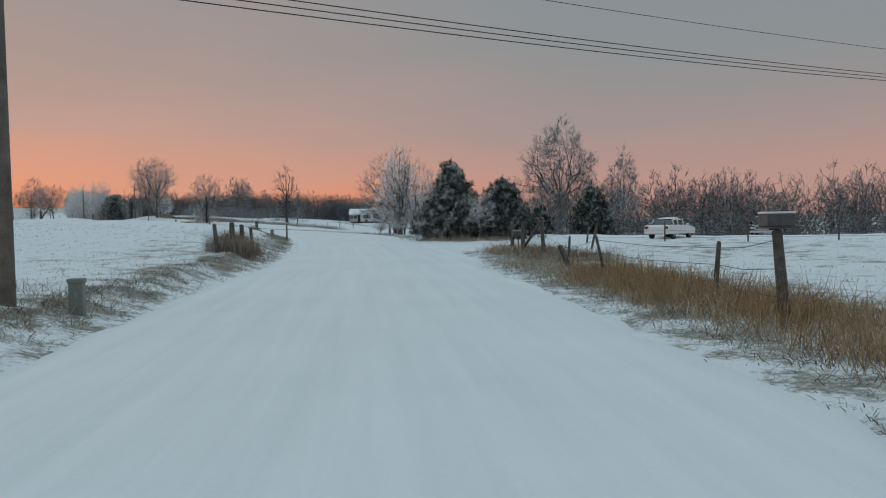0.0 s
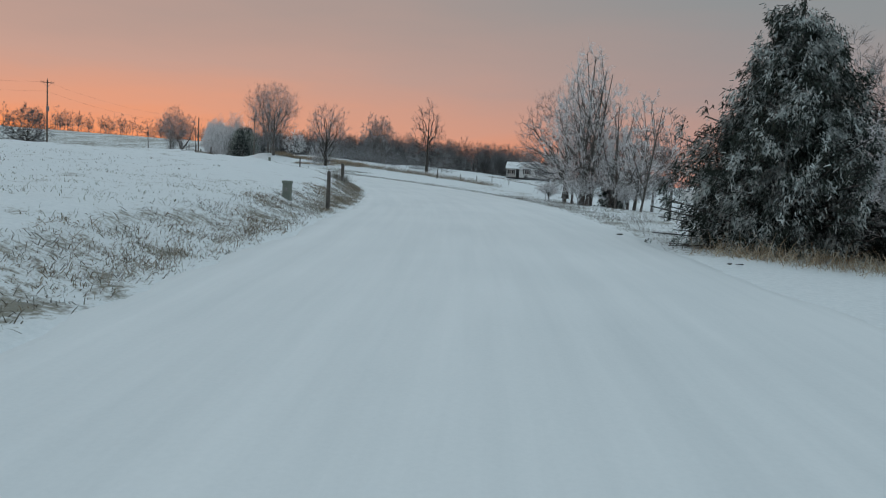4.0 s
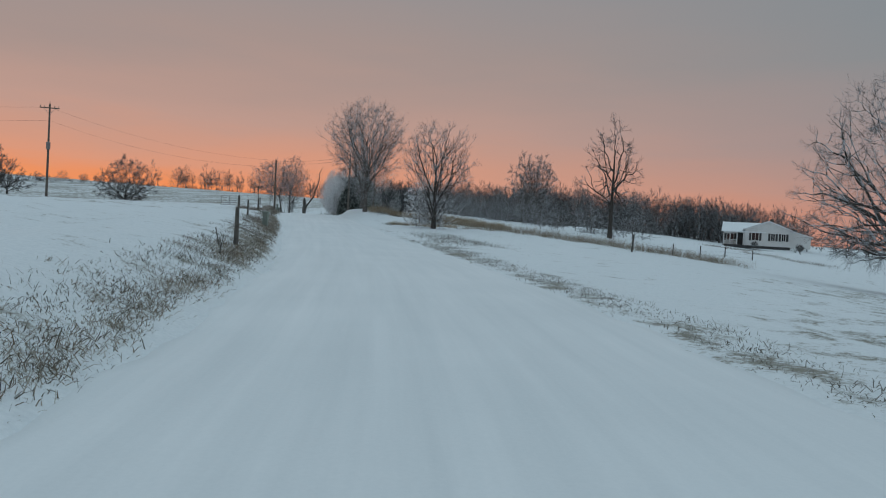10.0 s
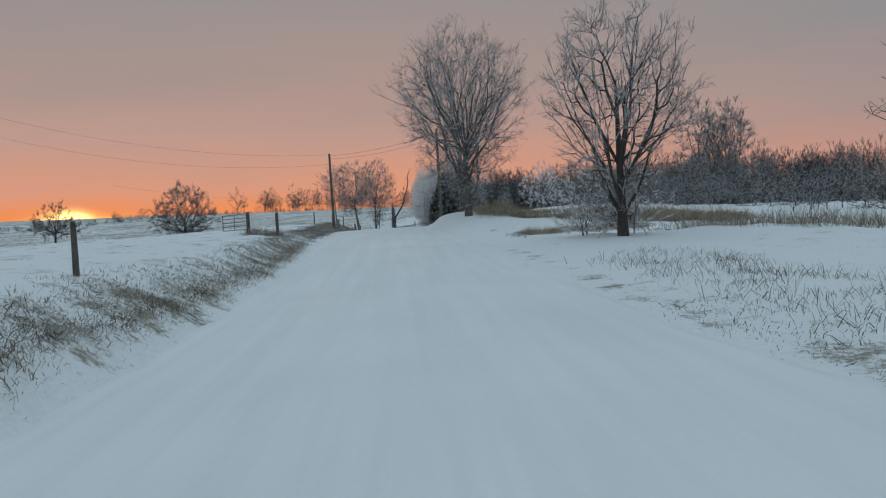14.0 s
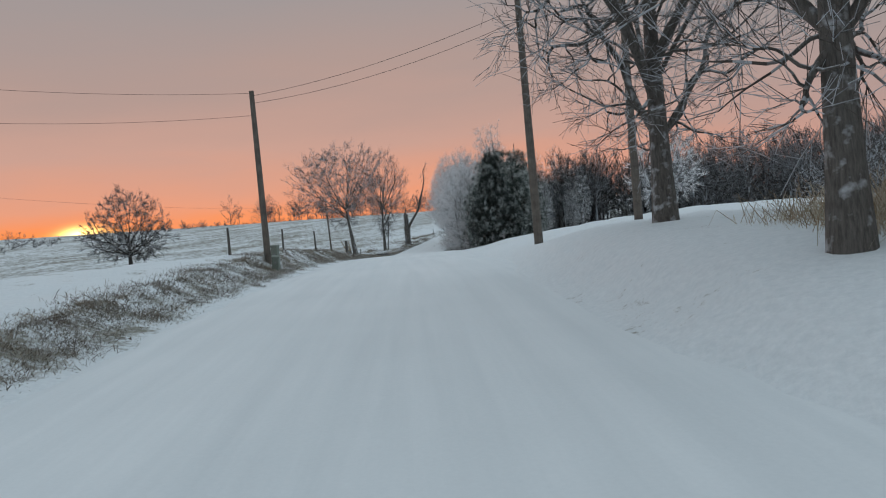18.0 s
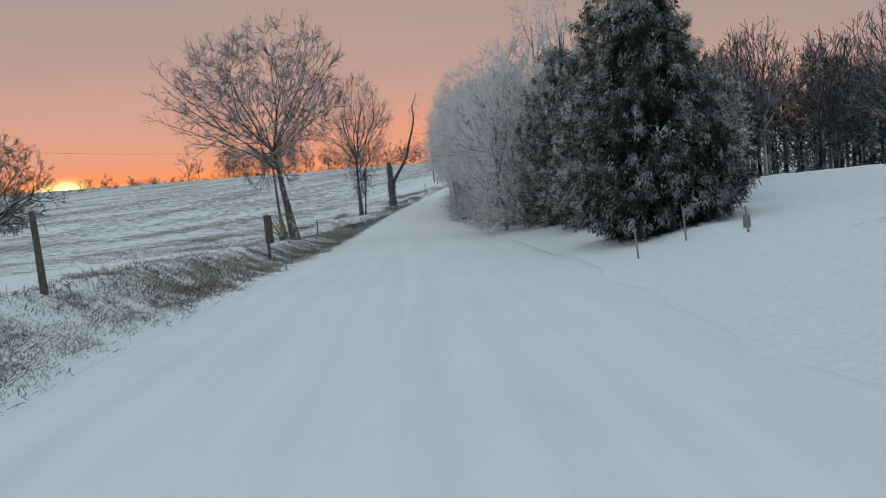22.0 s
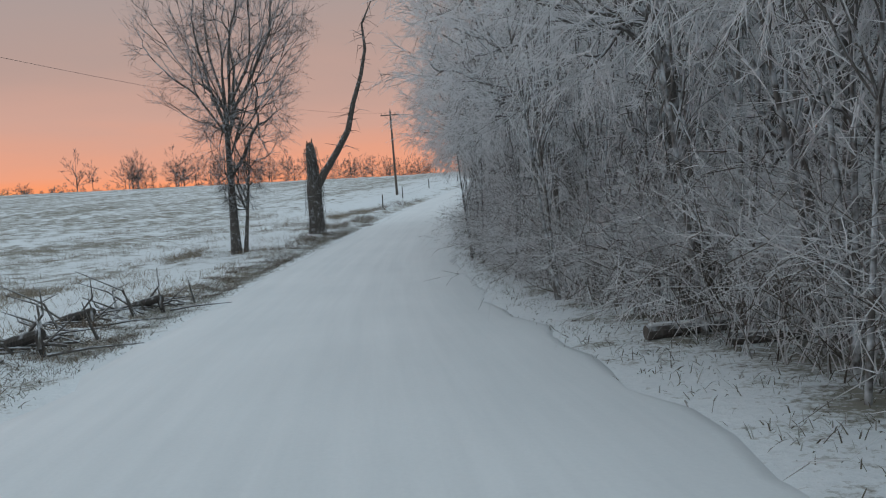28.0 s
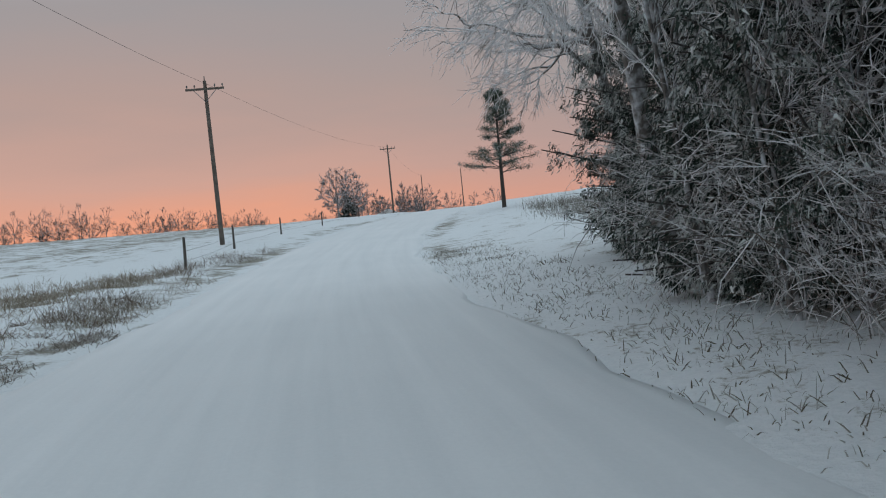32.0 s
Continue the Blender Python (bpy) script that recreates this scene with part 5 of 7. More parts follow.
def wire(points_pairs, sag, label="thin dark overhead line", radius=0.012):
    """A hanging line through posts' heads."""
    cu = bpy.data.curves.new("overhead_line", "CURVE")
    cu.dimensions, cu.bevel_depth, cu.bevel_resolution = "3D", radius, 1
    sp = cu.splines.new("POLY")
    pts = []
    for a, b in zip(points_pairs[:-1], points_pairs[1:]):
        a, b = Vector(a), Vector(b)
        for k in range(24):
            t = k / 24
            p = a.lerp(b, t)
            p.z -= sag * 4 * t * (1 - t)
            pts.append(p)
    pts.append(Vector(points_pairs[-1]))
    sp.points.add(len(pts) - 1)
    for q, p in zip(sp.points, pts):
        q.co = (*p, 1)
    cu.materials.append(WIRE)
    return tagged(new("overhead_line", cu), label, "cable")


utility_pole(-8.0, 14.6, 9.5, 0, 0, 0, "weathered wooden utility pole beside the first verge")
utility_pole(26.0, 38.0, 8.7, 1.6, 130, 0, "wooden utility pole across the road from another")
utility_pole(-100.5, 164.4, 15.0, 2.2, 40, 0, "tall utility pole with crossarm and transformer in the field", True)
utility_pole(-85.0, 189.5, 11.0, 0, 0, -0.6, "bare wooden utility pole by the road")
utility_pole(-72.7, 189.0, 12.0, 0, 120, 1.4, "wooden pole leaning at the lawn's edge")
utility_pole(-70.1, 191.3, 12.2, 0, 20, 0.3, "grey wooden pole on the snowy lawn")
utility_pole(-139.6, 260.3, 10.6, 2.2, 28, -2.0, "weathered utility pole with crossarm leaning in the snowy field")
utility_pole(-160.4, 326.9, 15.5, 2.2, 20, -0.8, "utility pole with crossarm beside the climbing road")
utility_pole(-171.5, 394.7, 20.5, 2.2, 15, 0, "distant utility pole with crossarm")
utility_pole(-190.0, 478.0, 24.5, 0, 0, 0, "distant bare pole on the hill")
utility_pole(-178.0, 470.0, 24.0, 0, 0, 0, "distant bare pole on the hill")
for k in range(3):
    wire([(-8.0, 14.6, 6.75 - 0.16 * k), (26.0, 38.0, 7.9 - 0.12 * k)], 0.25, radius=0.013)
wire([(-8.0, 14.6, 7.6), (26.0, 38.0, 8.9)], 0.2, radius=0.009)
wire([(-85.0, 189.5, 10.8), (-72.9, 189.2, 11.6)], 0.3, radius=0.008)
wire([(-85.0, 189.5, 10.5), (-72.9, 189.2, 11.2)], 0.35, radius=0.008)
wire([(-220.0, 140.0, 17.0), (-100.5, 164.4, 14.6), (-85.0, 189.5, 10.9)], 1.2, radius=0.007)
wire([(-220.0, 141.0, 15.0), (-100.5, 164.4, 13.0), (-85.0, 189.5, 10.0)], 1.3, radius=0.007)
wire([(-118.0, 190.0, 10.5), (-139.6, 260.3, 10.4), (-160.4, 326.9, 15.3), (-171.5, 394.7, 20.3), (-190.0, 478.0, 24.4)], 0.9, radius=0.007)


def fence(name, label, posts, wires=3, mat=POST_WOOD):
    """Rough posts (x, y, height, lean to the side, lean along, thickness) joined by strands of wire."""
    x0, y0 = posts[0][:2]
    z0 = ground_z(x0, y0)
    root = thing(name, label, "fence", x0, y0, z0)
    heads = []
    for x, y, h, la, lb, r in posts:
        z = ground_z(x, y) - z0
        a, b = Vector((x - x0, y - y0, z - 0.2)), Vector((x - x0 + la, y - y0 + lb, z + h))
        bm = rod(bmesh.new(), a, b, r * 1.1, r * 0.85, 8)
        rod(bm, b, b + Vector((0.01, 0, 0.03)), r * 0.8, r * 0.4, 8)
        part("post", bm, mat, root)
        heads.append((a, b))
    for k in range(wires):
        f = 0.35 + 0.28 * k
        for (a, b), (c, d) in zip(heads[:-1], heads[1:]):
            p, q = a.lerp(b, f), c.lerp(d, f)
            mid = (p + q) / 2 - Vector((0, 0, 0.06))
            bm = rod(bmesh.new(), p, mid, 0.006, 0.006, 4)
            rod(bm, mid, q, 0.006, 0.006, 4)
            part("strand", bm, WIRE, root)
    return root


fence("pasture_fence", "old wire fence with leaning grey wooden posts", [(5.4, 12.6, 1.45, -0.12, 0.05, 0.09), (5.9, 17.4, 1.1, 0.1, 0, 0.06), (4.75, 23.3, 1.15, -0.3, 0, 0.045), (4.5, 28.0, 0.75, -0.42, 0.1, 0.1),
                                                                   (4.9, 31.5, 1.0, 0.1, 0.1, 0.05), (4.65, 36.85, 1.75, -0.12, 0, 0.1)], 3)
fence("corner_fence", "braced corner posts grown over with dead bramble", [(3.95, 39.9, 1.6, 0.05, 0, 0.11), (3.55, 41.4, 1.5, 0.06, 0, 0.1), (8.2, 44.5, 1.5, 0.4, 0.1, 0.07)], 0)
fence("driveway_fence", "far row of thin fence posts past the drive", [(9.4, 52.4, 1.3, 0.15, 0, 0.06), (14.0, 50.5, 1.2, 0, 0, 0.05), (18.5, 48.5, 1.2, 0, 0, 0.05), (23.0, 46.5, 1.2, 0.05, 0, 0.05), (28.0, 44.4, 1.2, 0, 0, 0.05)], 2)
fence("field_fence", "clump of old wooden posts among dead weeds", [(-10.0, 35.4, 1.25, -0.13, 0, 0.1), (-9.95, 37.8, 1.3, -0.04, 0, 0.14), (-9.8, 39.0, 1.2, -0.03, 0, 0.12), (-9.6, 40.2, 1.2, -0.08, 0, 0.09)], 2)
fence("field_post", "single dark post at the bend's edge", [(-12.5, 63.9, 1.25, 0, 0, 0.07)], 0)
fence("field_post", "short weathered post in the snowy bank", [(-33.37, 114.24, 1.15, 0, 0, 0.07)], 0)
fence("field_post", "dark post among dead weeds on the bank", [(-50.77, 137.9, 1.0, 0, 0, 0.06)], 0)
fence("field_post", "wooden post in the frozen weeds", [(-96.3, 205.8, 1.25, -0.05, 0, 0.06)], 0)
fence("field_fence", "row of thin posts along the field bank", [(-88.3, 190.6, 1.2, 0, 0, 0.06), (-91.5, 197.5, 1.1, 0.03, 0, 0.05), (-103.5, 219.0, 1.1, 0, 0, 0.05), (-124.2, 247.1, 1.2, 0.03, 0, 0.05)], 0)
fence("hill_fence", "fence posts climbing beside the road", [(-153.7, 312.3, 1.2, 0.03, 0, 0.06), (-157.5, 323.0, 1.2, 0, 0, 0.06), (-162.0, 338.0, 1.2, 0, 0, 0.06), (-165.5, 354.0, 1.2, 0, 0, 0.06), (-168.5, 372.0, 1.2, 0, 0, 0.06)], 2)
fence("yard_fence", "low row of posts along the brush", [(-30.4, 166.5, 1.5, 0.12, 0, 0.09), (-27.5, 172.0, 1.1, 0, 0, 0.06), (-25.5, 177.0, 1.1, 0, 0, 0.06), (-23.5, 182.0, 1.1, 0, 0, 0.06), (-21.0, 187.0, 1.1, 0, 0, 0.06)], 2)


def braced_posts(label, a, b, height=1.35, low=0.42, high=0.78):
    """Two stout posts with a slanting rail between them."""
    z = ground_z(*a)
    root = thing("gate_posts", label, "fence", a[0], a[1], z)
    d = Vector((b[0] - a[0], b[1] - a[1], ground_z(*b) - z))
    part("post", block(bmesh.new(), -0.08, 0.08, -0.07, 0.07, -0.25, height, 0.012), POST_WOOD, root)
    m = Matrix.Translation(d) @ pose(0, 0, 0, 2, 1, 8)
    part("post", block(bmesh.new(), -0.08, 0.08, -0.07, 0.07, -0.25, height + 0.03, 0.012, m), POST_WOOD, root)
    p, q = Vector((0, 0, height * low)), d + Vector((0, 0, height * high))
    m = Matrix.Translation((p + q) / 2) @ (q - p).to_track_quat("X", "Z").to_matrix().to_4x4()
    part("rail", block(bmesh.new(), -(q - p).length / 2, (q - p).length / 2, -0.04, 0.04, -0.06, 0.06, 0.01, m), POST_WOOD, root)
    return root


braced_posts("two wooden gate posts with a slanting snowy brace", (-21.17, 91.2), (-21.65, 92.46), 1.2, 0.42, 0.72)
braced_posts("pair of old posts with a rail beside a tree", (-108.3, 224.2), (-109.2, 225.4), 1.25)


def leaning_rail(label, a, b, za, zb, r):
    """A loose pole that leans on a post."""
    z = ground_z(*a)
    root = thing("leaning_rail", label, "rail", a[0], a[1], z)
    end = Vector((b[0] - a[0], b[1] - a[1], ground_z(*b) - z + zb))
    part("rail", rod(bmesh.new(), (0, 0, za), end, r, r * 0.85, 8), POST_WOOD, root)


leaning_rail("long wooden brace slanting up to a corner post", (3.95, 39.0), (4.55, 36.95), 0.35, 1.7, 0.07)
leaning_rail("short dark stick leaning in the snow", (-32.4, 112.25), (-32.75, 112.5), -0.05, 0.42, 0.02)
leaning_rail("thin stake standing in the snow", (-31.1, 110.7), (-31.15, 110.7), -0.1, 0.45, 0.015)
leaning_rail("thin stake standing in the snow", (-31.25, 110.8), (-31.15, 110.85), -0.1, 0.5, 0.013)


def field_gate():
    """A tube gate, a hinge post and a latch post beside it."""
    x, y = -71.9, 164.4
    z = ground_z(x, y)
    root = thing("field_gate", "tubular metal farm gate hung on wooden posts", "gate", x, y, z, -20)
    other = Vector((-68.5 - x, 163.2 - y, ground_z(-68.5, 163.2) - z))
    other.rotate(Euler((0, 0, radians(20))))
    part("post", rod(bmesh.new(), (0, 0, -0.2), (0, 0, 1.35), 0.12, 0.1, 9), POST_WOOD, root)
    part("post", rod(bmesh.new(), other + Vector((0, 0, -0.2)), other + Vector((0, 0, 1.35)), 0.1, 0.09, 9), POST_WOOD, root)
    for k in range(5):
        part("bar", rod(bmesh.new(), (-0.2, 0, 0.3 + 0.24 * k), (-3.6, 0, 0.3 + 0.24 * k), 0.028, 0.028, 6), METAL, root)
    for k in (0.2, 1.9, 3.6):
        part("upright", rod(bmesh.new(), (-k, 0, 0.28), (-k, 0, 1.29), 0.028, 0.028, 6), METAL, root)
    for k in range(3):
        part("hinge", rod(bmesh.new(), (-0.24, 0, 0.42 + 0.38 * k), (0.0, 0, 0.42 + 0.38 * k), 0.018, 0.018, 6), METAL, root)


field_gate()
tuft_field("gate_weeds", [(-68.2 - 0.3 * k, 163.0 + 0.1 * k, 1.0) for k in range(13)], 80, 0.75, 0.010, WEED, "dark dead weeds grown round the farm gate", 71, 0.3, 0.35, 0.4)


def pedestal(x, y, h, label, turn=0.0, tilt=0.0):
    root = thing("utility_pedestal", label, "utility box", x, y, ground_z(x, y) - 0.1, turn)
    lean = pose(0, 0, 0, tilt, tilt * 0.6, 0)
    part("body", block(bmesh.new(), -0.13, 0.13, -0.12, 0.12, 0, h, 0.02, lean), BOX_GREEN, root)
    part("cap", block(bmesh.new(), -0.15, 0.15, -0.14, 0.14, h - 0.02, h + 0.07, 0.02, lean), BOX_GREEN, root)
    part("hasp", block(bmesh.new(), -0.03, 0.03, -0.135, -0.12, h * 0.6, h * 0.75, 0.004, lean), METAL, root)


pedestal(-7.0, 15.2, 0.75, "grey-green utility pedestal beside a pole", 10)
pedestal(-43.3, 129.5, 0.83, "leaning grey-green utility pedestal in dead weeds", 15, 5)
pedestal(-84.3, 189.2, 1.0, "grey-green utility pedestal beside a bare pole", 20, 1)
pedestal(-84.0, 188.8, 0.6, "small tilted utility pedestal in dead grass", 40, 9)
pedestal(-13.4, 62.6, 0.6, "small utility pedestal beside a field post", 10)


def mailbox(x, y):
    root = thing("mailbox", "dark grey rural mailbox on a thin post", "mailbox", x, y, ground_z(x, y), 8)
    part("post", rod(bmesh.new(), (0, 0, -0.2), (0, 0, 0.9), 0.03, 0.03, 8), POST_WOOD, root)
    bm = bmesh.new()
    ring = [(-0.13, 0.0), (0.13, 0.0), (0.13, 0.16)] + [(0.13 * math.cos(a), 0.16 + 0.13 * math.sin(a)) for a in (0.4, 0.8, 1.2, 1.57, 1.95, 2.35, 2.75)] + [(-0.13, 0.16)]
    ends = [[bm.verts.new((s * 0.3, u, 0.92 + v)) for u, v in ring] for s in (-1, 1)]
    n = len(ring)
    for i in range(n):
        bm.faces.new((ends[0][i], ends[0][(i + 1) % n], ends[1][(i + 1) % n], ends[1][i]))
    bm.faces.new(ends[0][::-1]), bm.faces.new(ends[1])
    part("box", bm, MAIL_GREY, root)
    part("board", block(bmesh.new(), -0.28, 0.28, -0.1, 0.1, 0.88, 0.915, 0.005), POST_WOOD, root)
    part("door", block(bmesh.new(), 0.302, 0.315, -0.12, 0.12, 0.93, 1.14, 0.006), MAIL_GREY, root)
    part("flag", block(bmesh.new(), -0.1, -0.02, -0.146, -0.138, 1.02, 1.14, 0.003), LENS_RED, root)
    part("snow_cap", block(bmesh.new(), -0.28, 0.28, -0.07, 0.07, 1.2, 1.225, 0.01), SNOW, root)


mailbox(3.85, 41.1)


def post_box(x, y, z):
    """A flat dark box with snow on it, fixed on a fence post's head."""
    root = thing("post_box", "flat dark box capped with snow on a fence post", "box", x, y, z, 8)
    part("body", block(bmesh.new(), -0.24, 0.24, -0.14, 0.14, 0.0, 0.2, 0.02), MAIL_GREY, root)
    part("board", block(bmesh.new(), -0.27, 0.27, -0.16, 0.16, -0.03, -0.002, 0.005), POST_WOOD, root)
    part("snow_cap", block(bmesh.new(), -0.25, 0.25, -0.14, 0.14, 0.202, 0.235, 0.012), SNOW, root)


post_box(5.28, 12.65, ground_z(5.4, 12.6) + 1.51)


def marker_rod(x, y, h, label, flag=False):
    root = thing("marker_rod", label, "marker", x, y, ground_z(x, y) - 0.2)
    part("rod", rod(bmesh.new(), (0, 0, 0), (-0.04, 0, h + 0.2), 0.022, 0.018, 6), METAL, root)
    if flag:
        part("plate", block(bmesh.new(), -0.1, 0.04, -0.012, 0.012, h * 0.55, h * 1.05, 0.004), METAL, root)


marker_rod(-88.8, 213.9, 0.62, "thin dark marker rod in the snow")
marker_rod(-88.1, 215.1, 0.75, "thin metal marker rod in the snow")
marker_rod(-86.65, 214.0, 0.5, "marker rod with a small metal plate", True)


def car_profile(bm, outline, half_width, tuck):
    """A body out of a side outline: rounded towards the sides. outline: x, z."""
    rows = []
    for f, s in ((-1.0, 0.90), (-0.93, 0.985), (-0.6, 1.0), (0.6, 1.0), (0.93, 0.985), (1.0, 0.90)):
        row = []
        for x, z in outline:
            w = half_width * (1 - tuck * max(0.0, z - 0.95) / 0.6)
            row.append(bm.verts.new((x * (0.99 if abs(f) > 0.95 else 1.0), f * w, 0.6 + (z - 0.6) * s)))
        rows.append(row)
    n = len(outline)
    for a, b in zip(rows[:-1], rows[1:]):
        for i in range(n):
            bm.faces.new((a[i], a[(i + 1) % n], b[(i + 1) % n], b[i]))
    bm.faces.new(rows[0]), bm.faces.new(rows[-1][::-1])
    bmesh.ops.recalc_face_normals(bm, faces=bm.faces)
    return bm


def wheels(root, xs, half, r):
    for x in xs:
        for s in (-1, 1):
            bm = rod(bmesh.new(), (x, s * (half - 0.2), r), (x, s * (half + 0.02), r), r, r, 18)
            bmesh.ops.bevel(bm, geom=[e for e in bm.edges if e.calc_length() < r * 0.6], offset=0.03, segments=2, affect="EDGES")
            tyre = part("tyre", bm, TYRE, root)
            part("rim", rod(bmesh.new(), (x, s * (half + 0.0), r), (x, s * (half + 0.035), r), r * 0.62, r * 0.5, 14), METAL, tyre)


def sedan(x, y, turn):
    root = thing("parked_car", "white sedan parked in the snowy pasture drive", "car", x, y, ground_z(x, y) - 0.02, turn)
    body = [(-2.35, 0.35), (2.3, 0.32), (2.38, 0.55), (2.3, 0.72), (1.9, 0.86), (1.0, 0.96), (-1.55, 1.0), (-2.25, 0.98), (-2.4, 0.85), (-2.42, 0.55)]
    part("body", car_profile(bmesh.new(), body, 0.9, 0.05), CAR_WHITE, root)
    roof = [(1.05, 0.95), (0.35, 1.38), (-0.1, 1.45), (-0.85, 1.43), (-1.75, 0.98)]
    part("cabin", car_profile(bmesh.new(), roof, 0.8, 0.28), PANE, root, "dark glazed cabin")
    part("roof", car_profile(bmesh.new(), [(0.4, 1.385), (-0.1, 1.475), (-0.85, 1.455), (-1.0, 1.39), (-0.1, 1.42)], 0.79, 0.26), CAR_WHITE, root)
    part("snow_cover", car_profile(bmesh.new(), [(0.3, 1.43), (-0.1, 1.51), (-0.8, 1.49), (-0.9, 1.44), (-0.1, 1.46)], 0.7, 0.26), SNOW, root)
    for s in (-1, 1):
        part("tail_light", block(bmesh.new(), -2.45, -2.3, s * 0.72 - 0.13, s * 0.72 + 0.13, 0.72, 0.9, 0.02), LENS_RED, root)
        part("headlight", block(bmesh.new(), 2.12, 2.33, s * 0.68 - 0.16, s * 0.68 + 0.16, 0.62, 0.74, 0.02), LENS_CLEAR, root)
        part("mirror", block(bmesh.new(), 0.62, 0.78, s * 0.98 - 0.09, s * 0.98 + 0.09, 0.96, 1.08, 0.03), CAR_WHITE, root)
        for px in (0.42, -0.5, -1.28):
            m = Matrix.Translation((px, s * 0.735, 1.2)) @ pose(0, 0, 0, s * 12, 0, 0)
            part("pillar", block(bmesh.new(), -0.04, 0.04, -0.03, 0.03, -0.24, 0.24, 0.008, m), CAR_WHITE, root)
    part("bumper", block(bmesh.new(), -2.48, -2.35, -0.82, 0.82, 0.4, 0.62, 0.04), CAR_WHITE, root)
    wheels(root, (-1.4, 1.42), 0.86, 0.32)


def pickup(x, y, turn):
    root = thing("parked_pickup", "dark pickup with snow on its hood and roof", "pickup", x, y, ground_z(x, y) - 0.02, turn)
    body = [(-2.8, 0.5), (2.75, 0.45), (2.85, 0.75), (2.78, 1.08), (1.3, 1.2), (-2.8, 1.18)]
    part("body", car_profile(bmesh.new(), body, 0.98, 0.02), CAR_DARK, root)
    part("cabin", car_profile(bmesh.new(), [(1.35, 1.18), (0.65, 1.78), (-0.75, 1.8), (-1.0, 1.18)], 0.88, 0.16), PANE, root, "dark glazed cabin")
    part("roof", car_profile(bmesh.new(), [(0.68, 1.78), (0.2, 1.86), (-0.6, 1.86), (-0.85, 1.78)], 0.86, 0.12), CAR_DARK, root)
    part("snow_cover", block(bmesh.new(), -0.8, 0.6, -0.74, 0.74, 1.84, 1.91, 0.03), SNOW, root)
    part("hood_snow", block(bmesh.new(), 1.35, 2.65, -0.8, 0.8, 1.13, 1.2, 0.03, pose(0, 0, 0.0, 0, 2, 0)), SNOW, root)
    part("grille", block(bmesh.new(), 2.78, 2.87, -0.6, 0.6, 0.72, 1.02, 0.02), CHROME, root)
    part("bumper", block(bmesh.new(), 2.78, 2.95, -0.95, 0.95, 0.45, 0.66, 0.03), CHROME, root)
    for s in (-1, 1):
        part("headlight", block(bmesh.new(), 2.76, 2.86, s * 0.78 - 0.14, s * 0.78 + 0.14, 0.78, 0.98, 0.02), LENS_CLEAR, root)
        part("mirror", block(bmesh.new(), 0.85, 1.0, s * 1.08 - 0.1, s * 1.08 + 0.1, 1.2, 1.42, 0.03), CAR_DARK, root)
    wheels(root, (-1.75, 1.85), 0.95, 0.38)


sedan(16.2, 57.0, 51)
pickup(29.2, 72.5, -118)


def window(root, x, y, z, w, h):
    frame = part("window", block(bmesh.new(), x - w / 2 - 0.07, x + w / 2 + 0.07, y - 0.05, y, z - 0.07, z + h + 0.07, 0.01), SIDING, root)
    part("pane", block(bmesh.new(), x - w / 2, x - 0.03, y - 0.06, y - 0.052, z, z + h, 0.002), PANE, frame)
    part("pane", block(bmesh.new(), x + 0.03, x + w / 2, y - 0.06, y - 0.052, z, z + h, 0.002), PANE, frame)
    part("sill", block(bmesh.new(), x - w / 2 - 0.1, x + w / 2 + 0.1, y - 0.11, y - 0.051, z - 0.13, z - 0.075, 0.006), SIDING, frame)
    for s in (-1, 1):
        part("shutter", block(bmesh.new(), x + s * (w / 2 + 0.28) - 0.17, x + s * (w / 2 + 0.28) + 0.17, y - 0.045, y, z - 0.05, z + h + 0.05, 0.008), DARK_TRIM, frame)


def prism(bm, outline, y0, y1):
    a = [bm.verts.new((x, y0, z)) for x, z in outline]
    b = [bm.verts.new((x, y1, z)) for x, z in outline]
    n = len(outline)
    for i in range(n):
        bm.faces.new((a[i], a[(i + 1) % n], b[(i + 1) % n], b[i]))
    bm.faces.new(a[::-1]), bm.faces.new(b)
    bmesh.ops.recalc_face_normals(bm, faces=bm.faces)
    return bm


